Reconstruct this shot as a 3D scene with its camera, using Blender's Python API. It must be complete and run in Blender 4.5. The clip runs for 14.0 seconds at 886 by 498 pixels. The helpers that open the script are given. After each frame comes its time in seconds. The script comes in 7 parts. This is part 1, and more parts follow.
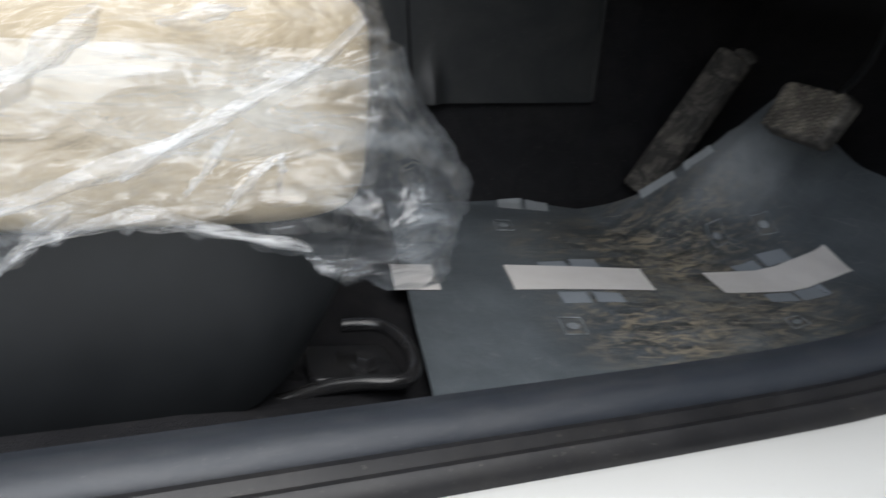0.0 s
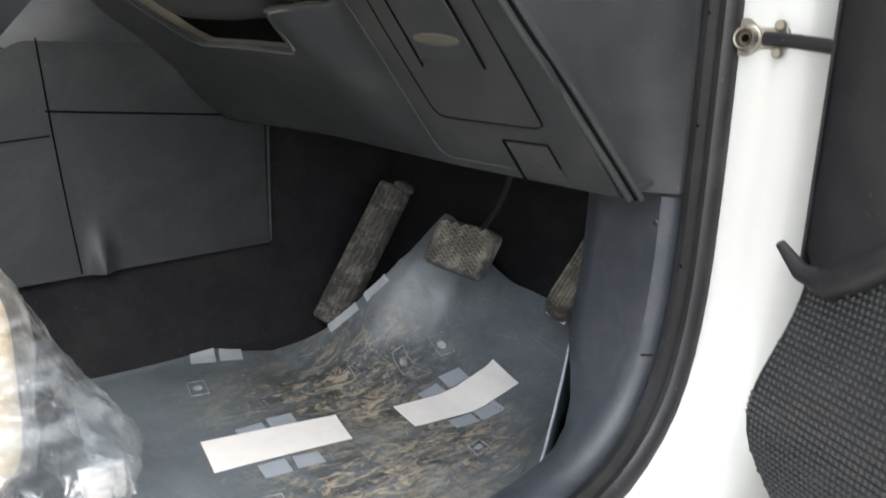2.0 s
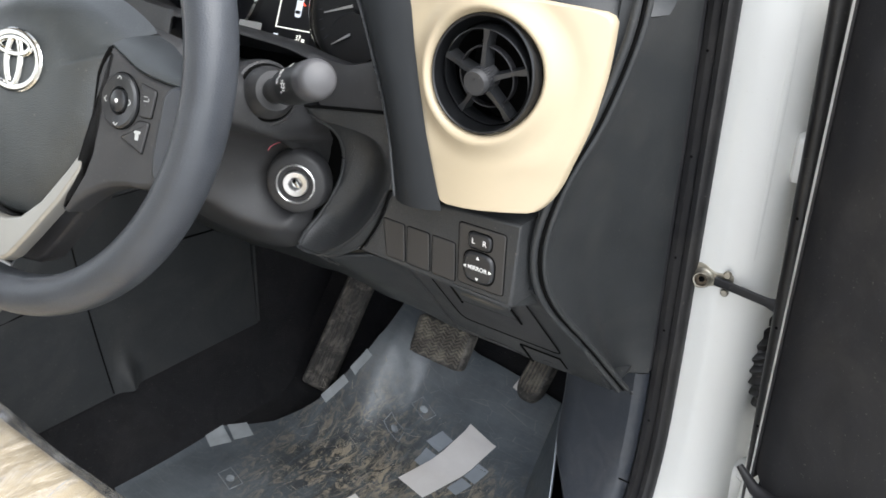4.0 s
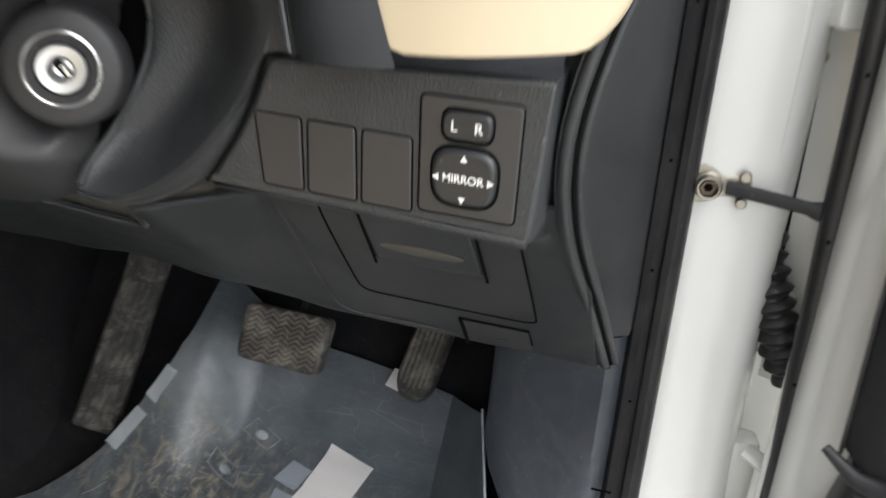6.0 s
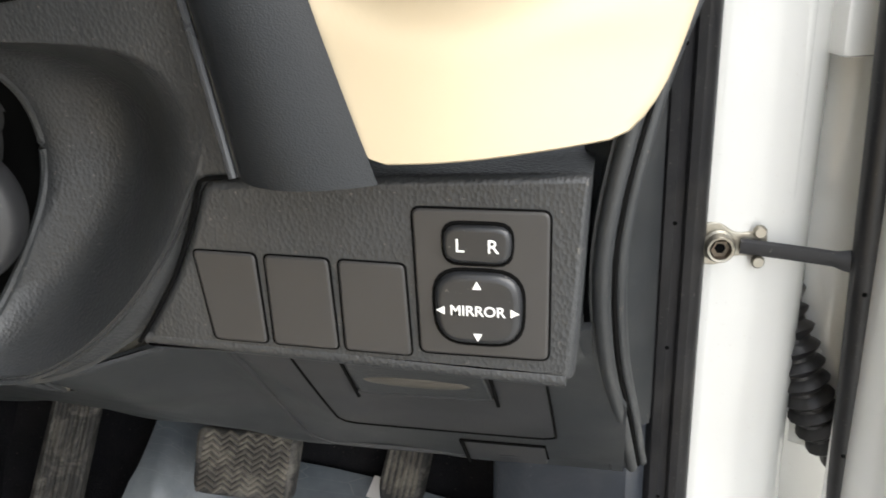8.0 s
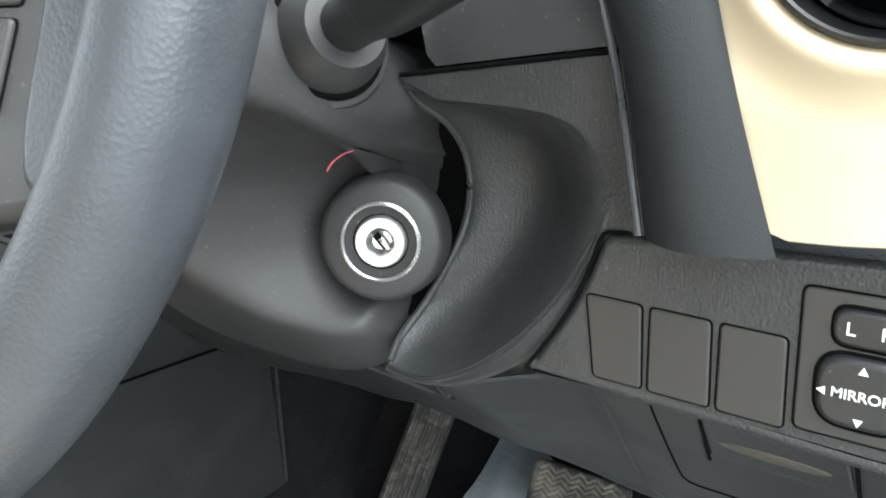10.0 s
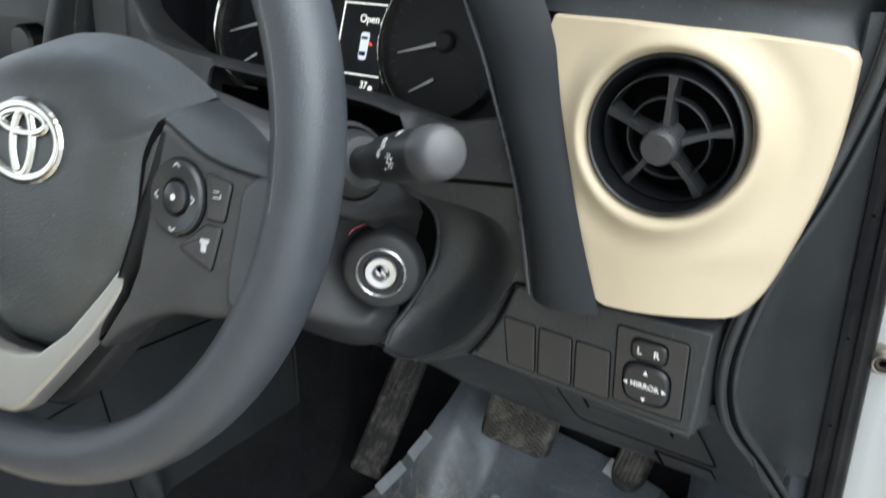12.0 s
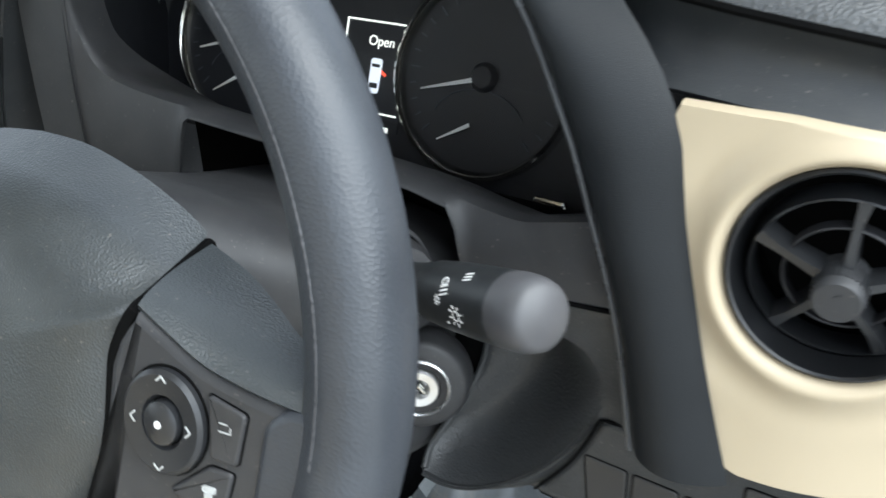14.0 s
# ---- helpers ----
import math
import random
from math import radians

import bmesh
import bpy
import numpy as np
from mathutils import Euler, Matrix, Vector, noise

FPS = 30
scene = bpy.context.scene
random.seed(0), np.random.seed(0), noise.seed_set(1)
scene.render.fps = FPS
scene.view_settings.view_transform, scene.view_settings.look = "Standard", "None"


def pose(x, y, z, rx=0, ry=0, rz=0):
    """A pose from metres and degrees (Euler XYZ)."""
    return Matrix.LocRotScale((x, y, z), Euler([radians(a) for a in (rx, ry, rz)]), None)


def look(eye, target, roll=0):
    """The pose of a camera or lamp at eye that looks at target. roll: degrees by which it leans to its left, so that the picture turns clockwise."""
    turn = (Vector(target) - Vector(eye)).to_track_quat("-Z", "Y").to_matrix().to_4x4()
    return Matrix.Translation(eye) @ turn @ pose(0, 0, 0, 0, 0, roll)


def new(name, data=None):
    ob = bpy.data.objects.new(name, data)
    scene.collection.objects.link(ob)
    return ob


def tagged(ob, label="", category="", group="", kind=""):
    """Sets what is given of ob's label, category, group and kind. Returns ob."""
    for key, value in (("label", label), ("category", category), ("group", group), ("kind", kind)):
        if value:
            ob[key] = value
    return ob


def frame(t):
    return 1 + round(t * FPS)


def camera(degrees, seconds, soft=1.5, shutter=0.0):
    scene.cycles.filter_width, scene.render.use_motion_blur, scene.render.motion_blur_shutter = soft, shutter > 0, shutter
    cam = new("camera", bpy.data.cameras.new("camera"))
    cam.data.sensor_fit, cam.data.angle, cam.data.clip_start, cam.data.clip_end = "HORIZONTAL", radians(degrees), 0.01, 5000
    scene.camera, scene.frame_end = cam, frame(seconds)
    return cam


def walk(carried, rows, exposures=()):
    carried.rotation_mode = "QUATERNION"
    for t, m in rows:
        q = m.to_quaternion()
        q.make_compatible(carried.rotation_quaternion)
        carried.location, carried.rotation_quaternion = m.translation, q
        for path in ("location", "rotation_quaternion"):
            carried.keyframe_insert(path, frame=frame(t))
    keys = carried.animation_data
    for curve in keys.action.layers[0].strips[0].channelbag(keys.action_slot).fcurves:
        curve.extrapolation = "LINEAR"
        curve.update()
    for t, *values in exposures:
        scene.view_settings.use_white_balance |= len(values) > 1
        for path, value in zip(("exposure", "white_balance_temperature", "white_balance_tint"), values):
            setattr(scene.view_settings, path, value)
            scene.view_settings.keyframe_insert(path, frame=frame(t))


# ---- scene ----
cam = camera(55.0, 14.0, soft=1.6, shutter=0.4)
EXPO = 1.80
PATH = [
    (0, (0.0680, 0.1085, 0.6137), (-1.5406, 0.7660, 0.0089), 4.60),
    (0.5, (0.0887, 0.1303, 0.6306), (-1.4081, 1.0429, 0.0716), 4.17),
    (1, (0.0938, 0.1516, 0.6535), (-1.3030, 1.2387, 0.1508), 4.19),
    (1.5, (0.0964, 0.1505, 0.6801), (-1.2802, 1.2860, 0.2317), 2.62),
    (2, (0.0802, 0.1305, 0.7224), (-1.2473, 1.3156, 0.2545), 1.54),
    (2.5, (0.0388, 0.0658, 0.8346), (-1.2117, 1.2738, 0.2327), 1.21),
    (3, (0.0322, 0.0051, 0.9487), (-1.1410, 1.2239, 0.2251), 2.09),
    (3.5, (0.0351, -0.0376, 1.0401), (-1.0490, 1.2439, 0.2864), 2.25),
    (3.7, (0.0264, -0.0347, 1.0527), (-1.0267, 1.2713, 0.2972), 2.01),
    (5.8, (-0.1832, 0.0860, 0.9504), (-0.7734, 1.6455, 0.1725), 2.68),
    (6, (-0.2208, 0.1334, 0.8949), (-0.7346, 1.7274, 0.1330), 3.17),
    (6.5, (-0.2765, 0.1955, 0.8570), (-0.6383, 1.8475, 0.1320), 2.69),
    (7, (-0.2694, 0.2041, 0.8695), (-0.5735, 1.8818, 0.1780), 0.19),
    (7.2, (-0.2680, 0.2074, 0.8762), (-0.5602, 1.8933, 0.1994), -0.65),
    (9.3, (-0.2678, 0.1986, 0.9013), (-1.1427, 1.6941, 0.2820), -3.22),
    (9.5, (-0.2683, 0.1909, 0.9016), (-1.2428, 1.6364, 0.3130), -2.46),
    (10, (-0.2722, 0.1760, 0.9032), (-1.3314, 1.5816, 0.3665), -1.78),
    (10.5, (-0.2549, 0.1707, 0.9225), (-1.3692, 1.5492, 0.4288), -1.51),
    (11, (-0.2202, 0.1404, 0.9907), (-1.3344, 1.5319, 0.5349), -1.15),
    (11.5, (-0.1807, 0.0998, 1.0587), (-1.2561, 1.4845, 0.5005), -0.99),
    (12, (-0.1634, 0.0427, 1.0393), (-1.1589, 1.4106, 0.3157), -0.40),
    (12.5, (-0.1499, -0.0001, 1.0508), (-1.1001, 1.3575, 0.2509), 0.23),
    (13, (-0.1922, 0.0545, 1.0598), (-1.1049, 1.4124, 0.2179), 0.23),
    (13.5, (-0.2317, 0.1123, 1.0986), (-1.1245, 1.4595, 0.2190), 0.21),
    (14, (-0.2890, 0.1433, 1.0802), (-1.1826, 1.4901, 0.2008), -1.18),
]
walk(cam, [(t, look(eye, target, roll)) for t, eye, target, roll in PATH],
     exposures=[(t, EXPO + d, k, 10.0 if t < 9 else (8.0 if t < 10 or t == 12.5 else 5.0)) for t, d, k in (
         (0.0, -0.78, 6550), (0.5, -0.45, 6500), (1.0, -0.1, 6300), (1.5, 0.25, 6400), (2.0, 0.6, 6700), (2.5, 0.45, 6700), (3.0, 0.3, 6600), (3.5, 0.15, 6500),
         (6.0, 0.2, 6800), (6.5, 0.8, 6800), (7.0, 0.55, 6900), (9.5, 0.75, 6650), (10.0, 0.9, 6450), (10.5, 0.82, 6350), (11.0, 0.25, 6200), (11.5, -0.3, 6300), (12.0, -0.1, 6250),
         (12.5, 0.35, 6400), (13.0, 0.05, 6400), (13.5, -0.1, 6150), (14.0, 0.1, 6150))])


# ---- light: bright overcast day, open shade ----
world = bpy.data.worlds.new("overcast_sky")
scene.world = world
world.use_nodes = True
wn, wl = world.node_tree.nodes, world.node_tree.links
sky = wn.new("ShaderNodeTexSky")
sky.sky_type = 'NISHITA'
sky.sun_disc = False
SUN_EL, SUN_AZ = radians(55), radians(88)
sky.sun_elevation, sky.sun_rotation = SUN_EL, SUN_AZ
sky.air_density, sky.dust_density, sky.ozone_density = 1.0, 1.2, 1.0
cloud = wn.new("ShaderNodeHueSaturation")
cloud.inputs["Saturation"].default_value = 0.34
wl.new(sky.outputs[0], cloud.inputs["Color"])
wl.new(cloud.outputs[0], wn["Background"].inputs[0])
wn["Background"].inputs[1].default_value = 0.15
sun = new("sun", bpy.data.lights.new("sun", 'SUN'))
sun.data.energy, sun.data.angle, sun.data.color = 1.5, radians(80), (0.98, 1.0, 1.0)
sun_way = Vector((math.sin(SUN_AZ) * math.cos(SUN_EL), math.cos(SUN_AZ) * math.cos(SUN_EL), math.sin(SUN_EL)))
sun.matrix_world = look(sun_way * 20, (0, 0, 0))


# ---- materials ----
def nodes_of(name):
    m = bpy.data.materials.new(name)
    m.use_nodes = True
    return m, m.node_tree.nodes, m.node_tree.links, m.node_tree.nodes["Principled BSDF"]


def surface(name, colour, rough=0.5, metal=0.0, spread=0.15, scale=40.0, bump=0.1, grain=900.0, grain_depth=0.0004,
            dust=0.0, dust_colour=(0.32, 0.29, 0.25), dust_scale=9.0, gloss_spread=0.045, kind='NOISE', coat=0.0, stretch=(1, 1, 1), specular=0.5):
    """A procedural surface: colour with mottling at two scales, optional dust in patches, fine relief."""
    m, n, l, p = nodes_of(name)
    tc = n.new("ShaderNodeTexCoord")
    mp = n.new("ShaderNodeMapping")
    mp.inputs["Scale"].default_value = stretch
    l.new(tc.outputs["Object"], mp.inputs[0])
    big = n.new("ShaderNodeTexNoise")
    big.inputs["Scale"].default_value, big.inputs["Detail"].default_value = scale, 6
    l.new(mp.outputs[0], big.inputs["Vector"])
    ramp = n.new("ShaderNodeMapRange")
    ramp.inputs[1].default_value, ramp.inputs[2].default_value = 0.3, 0.7
    ramp.inputs[3].default_value, ramp.inputs[4].default_value = 1 - spread, 1 + spread
    l.new(big.outputs["Fac"], ramp.inputs[0])
    mul = n.new("ShaderNodeVectorMath")
    mul.operation = 'SCALE'
    mul.inputs[0].default_value = colour
    l.new(ramp.outputs[0], mul.inputs["Scale"])
    out = mul.outputs[0]
    if dust:
        dn = n.new("ShaderNodeTexNoise")
        dn.inputs["Scale"].default_value, dn.inputs["Detail"].default_value, dn.inputs["Roughness"].default_value = dust_scale, 9, 0.72
        dn.inputs["Distortion"].default_value = 0.8
        l.new(mp.outputs[0], dn.inputs["Vector"])
        dr = n.new("ShaderNodeMapRange")
        dr.inputs[1].default_value, dr.inputs[2].default_value, dr.inputs[4].default_value = 0.46, 0.72, dust
        l.new(dn.outputs["Fac"], dr.inputs[0])
        mix = n.new("ShaderNodeMix")
        mix.data_type = 'RGBA'
        mix.inputs["B"].default_value = (*dust_colour, 1)
        l.new(dr.outputs[0], mix.inputs["Factor"])
        l.new(out, mix.inputs["A"])
        out = mix.outputs["Result"]
    if dust:
        # lint and specks
        sn = n.new("ShaderNodeTexNoise")
        sn.inputs["Scale"].default_value, sn.inputs["Detail"].default_value, sn.inputs["Roughness"].default_value = 420, 3, 0.6
        l.new(tc.outputs["Object"], sn.inputs["Vector"])
        sr = n.new("ShaderNodeMapRange")
        sr.inputs[1].default_value, sr.inputs[2].default_value, sr.inputs[4].default_value = 0.66, 0.76, 0.30
        l.new(sn.outputs["Fac"], sr.inputs[0])
        mix2 = n.new("ShaderNodeMix")
        mix2.data_type = 'RGBA'
        mix2.inputs["B"].default_value = (*dust_colour, 1)
        l.new(sr.outputs[0], mix2.inputs["Factor"])
        l.new(out, mix2.inputs["A"])
        out = mix2.outputs["Result"]
    l.new(out, p.inputs["Base Color"])
    rr = n.new("ShaderNodeMapRange")
    rr.inputs[1].default_value, rr.inputs[2].default_value = 0.3, 0.7
    rr.inputs[3].default_value, rr.inputs[4].default_value = max(0.02, rough - gloss_spread), min(1, rough + gloss_spread)
    l.new(big.outputs["Fac"], rr.inputs[0])
    l.new(rr.outputs[0], p.inputs["Roughness"])
    p.inputs["Metallic"].default_value = metal
    p.inputs["Coat Weight"].default_value = coat
    p.inputs["Specular IOR Level"].default_value = specular
    p.inputs["Coat Roughness"].default_value = 0.06
    if bump:
        g = n.new("ShaderNodeTexNoise" if kind == 'NOISE' else "ShaderNodeTexVoronoi")
        g.inputs["Scale"].default_value = grain
        l.new(mp.outputs[0], g.inputs["Vector"])
        b = n.new("ShaderNodeBump")
        b.inputs["Strength"].default_value, b.inputs["Distance"].default_value = bump, grain_depth
        l.new(g.outputs[0], b.inputs["Height"])
        l.new(b.outputs[0], p.inputs["Normal"])
    return m


plastic = surface("grained_black_plastic", (0.024, 0.0265, 0.0285), 0.47, bump=0.22, grain=1900, grain_depth=0.0004, dust=0.06, kind='VORONOI', spread=0.1)
plastic_soft = surface("soft_black_dash_skin", (0.030, 0.0325, 0.0345), 0.48, bump=0.32, grain=900, grain_depth=0.0006, dust=0.07, kind='VORONOI')
leather_grain = surface("leather_grained_plastic", (0.029, 0.031, 0.033), 0.47, bump=0.42, grain=820, grain_depth=0.0006, dust=0.06, kind='VORONOI', spread=0.12, stretch=(1.0, 1.0, 0.7))
pad_top = surface("grained_dash_top_skin", (0.050, 0.053, 0.055), 0.40, bump=0.45, grain=620, grain_depth=0.0008, dust=0.05, kind='VORONOI', specular=0.7)
plastic_fine = surface("fine_black_plastic", (0.030, 0.0305, 0.0325), 0.52, bump=0.25, grain=2600, grain_depth=0.0003, dust=0.05)
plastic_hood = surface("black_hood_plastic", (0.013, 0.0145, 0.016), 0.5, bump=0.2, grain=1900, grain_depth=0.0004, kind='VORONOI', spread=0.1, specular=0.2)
rusty = surface("grimy_bolt_steel", (0.16, 0.13, 0.10), 0.5, metal=0.7, bump=0.3, grain=900, dust=0.4, dust_colour=(0.2, 0.12, 0.06), dust_scale=90)
blank_plastic = surface("smooth_taupe_black_plastic", (0.036, 0.0345, 0.0335), 0.5, bump=0.12, grain=2600, grain_depth=0.0002, spread=0.05)
edge_gloss = surface("edge_highlight_plastic", (0.045, 0.047, 0.05), 0.28, bump=0.05)
vent_black = surface("satin_black_vent_plastic", (0.008, 0.0085, 0.0095), 0.33, bump=0.1, grain=1800, grain_depth=0.0002)
pull_sheen = surface("finger_pull_sheen", (0.082, 0.074, 0.062), 0.5, bump=0.2, grain=1500, dust=0.1)
lit_taupe = surface("lit_taupe_plastic", (0.25, 0.228, 0.185), 0.5, bump=0.2, grain=1500, dust=0.2)
plastic_dark = surface("dark_matt_plastic", (0.012, 0.012, 0.014), 0.55, bump=0.2, grain=1500, dust=0.05)
plastic_gloss = surface("smooth_black_plastic", (0.020, 0.021, 0.023), 0.34, bump=0.1, grain=1800, grain_depth=0.0002, dust=0.03)
# near-black for joints, and for shade painted into deep openings
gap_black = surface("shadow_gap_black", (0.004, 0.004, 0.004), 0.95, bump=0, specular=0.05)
leather = surface("black_leather", (0.038, 0.042, 0.049), 0.40, bump=0.24, grain=820, grain_depth=0.0005, kind='VORONOI', spread=0.12, gloss_spread=0.06)
pad_skin = surface("black_airbag_skin", (0.036, 0.041, 0.043), 0.33, bump=0.35, grain=1100, grain_depth=0.0005, kind='VORONOI', dust=0.03, specular=0.7)
cream = surface("cream_satin_plastic", (0.475, 0.395, 0.275), 0.38, bump=0.08, grain=2200, grain_depth=0.0002, spread=0.025, scale=18)
silver = surface("satin_silver_paint", (0.33, 0.32, 0.295), 0.36, metal=0.7, bump=0.05, spread=0.04, scale=30)
chrome = surface("bright_chrome", (0.60, 0.59, 0.55), 0.13, metal=1.0, bump=0, spread=0.03, gloss_spread=0.05)
zinc = surface("zinc_plated_steel", (0.36, 0.34, 0.29), 0.42, metal=0.9, bump=0.2, grain=900, dust=0.3, dust_colour=(0.3, 0.2, 0.12), dust_scale=60)
steel = surface("brushed_key_steel", (0.72, 0.72, 0.72), 0.3, metal=0.9, bump=0.05, spread=0.05)
carpet = surface("black_needle_carpet", (0.019, 0.019, 0.021), 0.95, bump=1.0, grain=700, grain_depth=0.002, dust=0.03, dust_scale=14, specular=0.1)
white_paint = surface("white_car_paint", (0.72, 0.72, 0.695), 0.22, bump=0.03, grain=60, grain_depth=0.0006, coat=0.6, spread=0.015, scale=8, dust=0.06, dust_colour=(0.5, 0.46, 0.4), dust_scale=5)
rubber = surface("black_weather_rubber", (0.012, 0.012, 0.0135), 0.42, bump=0.15, grain=700, spread=0.2, dust=0.06)
sill_plastic = surface("scuffed_sill_plastic", (0.031, 0.036, 0.045), 0.30, bump=0.35, grain=1300, grain_depth=0.0004, dust=0.09, dust_scale=14, dust_colour=(0.30, 0.28, 0.26), kind='VORONOI', stretch=(2.5, 0.8, 2.5), spread=0.05, gloss_spread=0.02)
seat_vinyl = surface("cream_seat_cloth", (0.50, 0.415, 0.285), 0.6, bump=0.4, grain=700, spread=0.06, scale=25)
pedal_rubber = surface("dusty_pedal_rubber", (0.11, 0.10, 0.085), 0.9, bump=0.6, grain=300, grain_depth=0.001, dust=0.95, dust_scale=40, dust_colour=(0.34, 0.305, 0.25))
foot_plastic = surface("muddy_footrest_plastic", (0.040, 0.038, 0.036), 0.8, bump=0.6, grain=400, grain_depth=0.001, dust=0.8, dust_scale=38, dust_colour=(0.29, 0.265, 0.23))
paper = surface("white_tape_paper", (0.74, 0.72, 0.70), 0.6, bump=0.1, grain=400, spread=0.03, dust=0.12, dust_scale=18, dust_colour=(0.45, 0.36, 0.25))
grey_patch = surface("grey_printed_patch", (0.284, 0.317, 0.351), 0.42, bump=0.1, spread=0.08)
pale_patch = surface("pale_printed_patch", (0.40, 0.43, 0.45), 0.5, bump=0.1, spread=0.12, scale=60)
worn_print = surface("worn_grey_print", (0.28, 0.305, 0.325), 0.45, bump=0.1, spread=0.5, scale=90)
print_white = surface("white_print", (0.80, 0.80, 0.78), 0.6, bump=0, spread=0.04)
red_mark = surface("red_crayon_mark", (0.62, 0.13, 0.16), 0.8, bump=0, spread=0.3, scale=300)
stalk_black = surface("black_stalk_plastic", (0.016, 0.0175, 0.0185), 0.42, bump=0.15, grain=2000, grain_depth=0.0002)
grey_tip = surface("grey_stalk_plastic", (0.066, 0.065, 0.068), 0.45, bump=0.2, grain=2000, grain_depth=0.0002)
headliner = surface("beige_headliner", (0.60, 0.53, 0.42), 0.9, bump=0.4, grain=900, spread=0.05)
concrete = surface("grey_yard_concrete", (0.36, 0.35, 0.33), 0.9, bump=0.6, grain=90, grain_depth=0.004, spread=0.18, scale=3, dust=0.3, dust_scale=2)
gauge_black = surface("gauge_face_black", (0.012, 0.013, 0.016), 0.45, bump=0, spread=0.1)
key_print = surface("grey_key_print", (0.42, 0.43, 0.42), 0.6, bump=0, spread=0.06)
dim_print = surface("dim_dial_print", (0.045, 0.05, 0.065), 0.5, bump=0, spread=0.1)
thread = surface("grey_stitching", (0.16, 0.16, 0.16), 0.8, bump=0, spread=0.1)
seam_thread = surface("dark_grey_stitching", (0.085, 0.085, 0.09), 0.8, bump=0, spread=0.3)


def lit(name, colour, strength):
    m, n, l, p = nodes_of(name)
    p.inputs["Base Color"].default_value = (*colour, 1)
    p.inputs["Emission Color"].default_value = (*colour, 1)
    p.inputs["Emission Strength"].default_value = strength
    return m


lcd_white = lit("lit_display_white", (0.85, 0.86, 0.80), 0.42)
lcd_grey = lit("lit_display_grey", (0.62, 0.66, 0.74), 0.35)
lcd_red = lit("lit_display_red", (0.85, 0.08, 0.04), 0.5)


def clear_sheet(name, haze, haze_colour, rough, wrinkle=0.0, wrinkle_scale=20.0, gloss=1.0, tint=(1, 1, 1), streak=0.4):
    """Thin clear film or glass: mostly see-through, with a glossy coat by Fresnel and a little haze."""
    m, n, l, p = nodes_of(name)
    n.remove(p)
    tr = n.new("ShaderNodeBsdfTransparent")
    tr.inputs[0].default_value = (*tint, 1)
    df = n.new("ShaderNodeBsdfTranslucent")
    dd = n.new("ShaderNodeBsdfDiffuse")
    df.inputs[0].default_value = dd.inputs[0].default_value = (*haze_colour, 1)
    both = n.new("ShaderNodeMixShader")
    l.new(dd.outputs[0], both.inputs[1]), l.new(df.outputs[0], both.inputs[2])
    hz = n.new("ShaderNodeMixShader")
    hz.inputs[0].default_value = haze
    l.new(tr.outputs[0], hz.inputs[1]), l.new(both.outputs[0], hz.inputs[2])
    gl = n.new("ShaderNodeBsdfGlossy")
    gl.inputs["Roughness"].default_value = rough
    fr = n.new("ShaderNodeFresnel")
    fr.inputs["IOR"].default_value = 1.5
    gm = n.new("ShaderNodeMath")
    gm.operation, gm.use_clamp = 'MULTIPLY', True
    gm.inputs[1].default_value = gloss
    l.new(fr.outputs[0], gm.inputs[0])
    cap = n.new("ShaderNodeMath")
    cap.operation = 'MINIMUM'
    cap.inputs[1].default_value = 0.35
    l.new(gm.outputs[0], cap.inputs[0])
    top = n.new("ShaderNodeMixShader")
    l.new(cap.outputs[0], top.inputs[0]), l.new(hz.outputs[0], top.inputs[1]), l.new(gl.outputs[0], top.inputs[2])
    if wrinkle:
        tc = n.new("ShaderNodeTexCoord")
        mp = n.new("ShaderNodeMapping")
        mp.inputs["Rotation"].default_value = (0.5, 0.3, 0.6)
        mp.inputs["Scale"].default_value = (1.0, 0.6, 1.2)
        l.new(tc.outputs["Object"], mp.inputs[0])
        wn1 = n.new("ShaderNodeTexNoise")
        wn1.inputs["Scale"].default_value, wn1.inputs["Detail"].default_value = wrinkle_scale, 5
        wn1.inputs["Distortion"].default_value = 0.7
        l.new(mp.outputs[0], wn1.inputs["Vector"])
        b = n.new("ShaderNodeBump")
        b.inputs["Strength"].default_value, b.inputs["Distance"].default_value = wrinkle, 0.02
        l.new(wn1.outputs[0], b.inputs["Height"])
        l.new(b.outputs[0], gl.inputs["Normal"])
        l.new(b.outputs[0], fr.inputs["Normal"])
        # long milky streaks along creases, which also paint in their highlights
        wn2 = n.new("ShaderNodeTexNoise")
        wn2.inputs["Scale"].default_value, wn2.inputs["Detail"].default_value, wn2.inputs["Roughness"].default_value, wn2.inputs["Distortion"].default_value = wrinkle_scale * 0.6, 6, 0.62, 0.9
        mp2 = n.new("ShaderNodeMapping")
        mp2.inputs["Rotation"].default_value, mp2.inputs["Scale"].default_value = (-0.55, 0.0, 0.0), (2.0, 0.55, 3.4)
        l.new(tc.outputs["Object"], mp2.inputs[0]), l.new(mp2.outputs[0], wn2.inputs["Vector"])
        c3 = n.new("ShaderNodeMapRange")
        c3.inputs[1].default_value, c3.inputs[2].default_value, c3.inputs[3].default_value, c3.inputs[4].default_value = 0.50, 0.70, haze * 0.5, min(0.9, haze + streak)
        l.new(wn2.outputs[0], c3.inputs[0]), l.new(c3.outputs[0], hz.inputs[0])
    l.new(top.outputs[0], n["Material Output"].inputs[0])
    return m


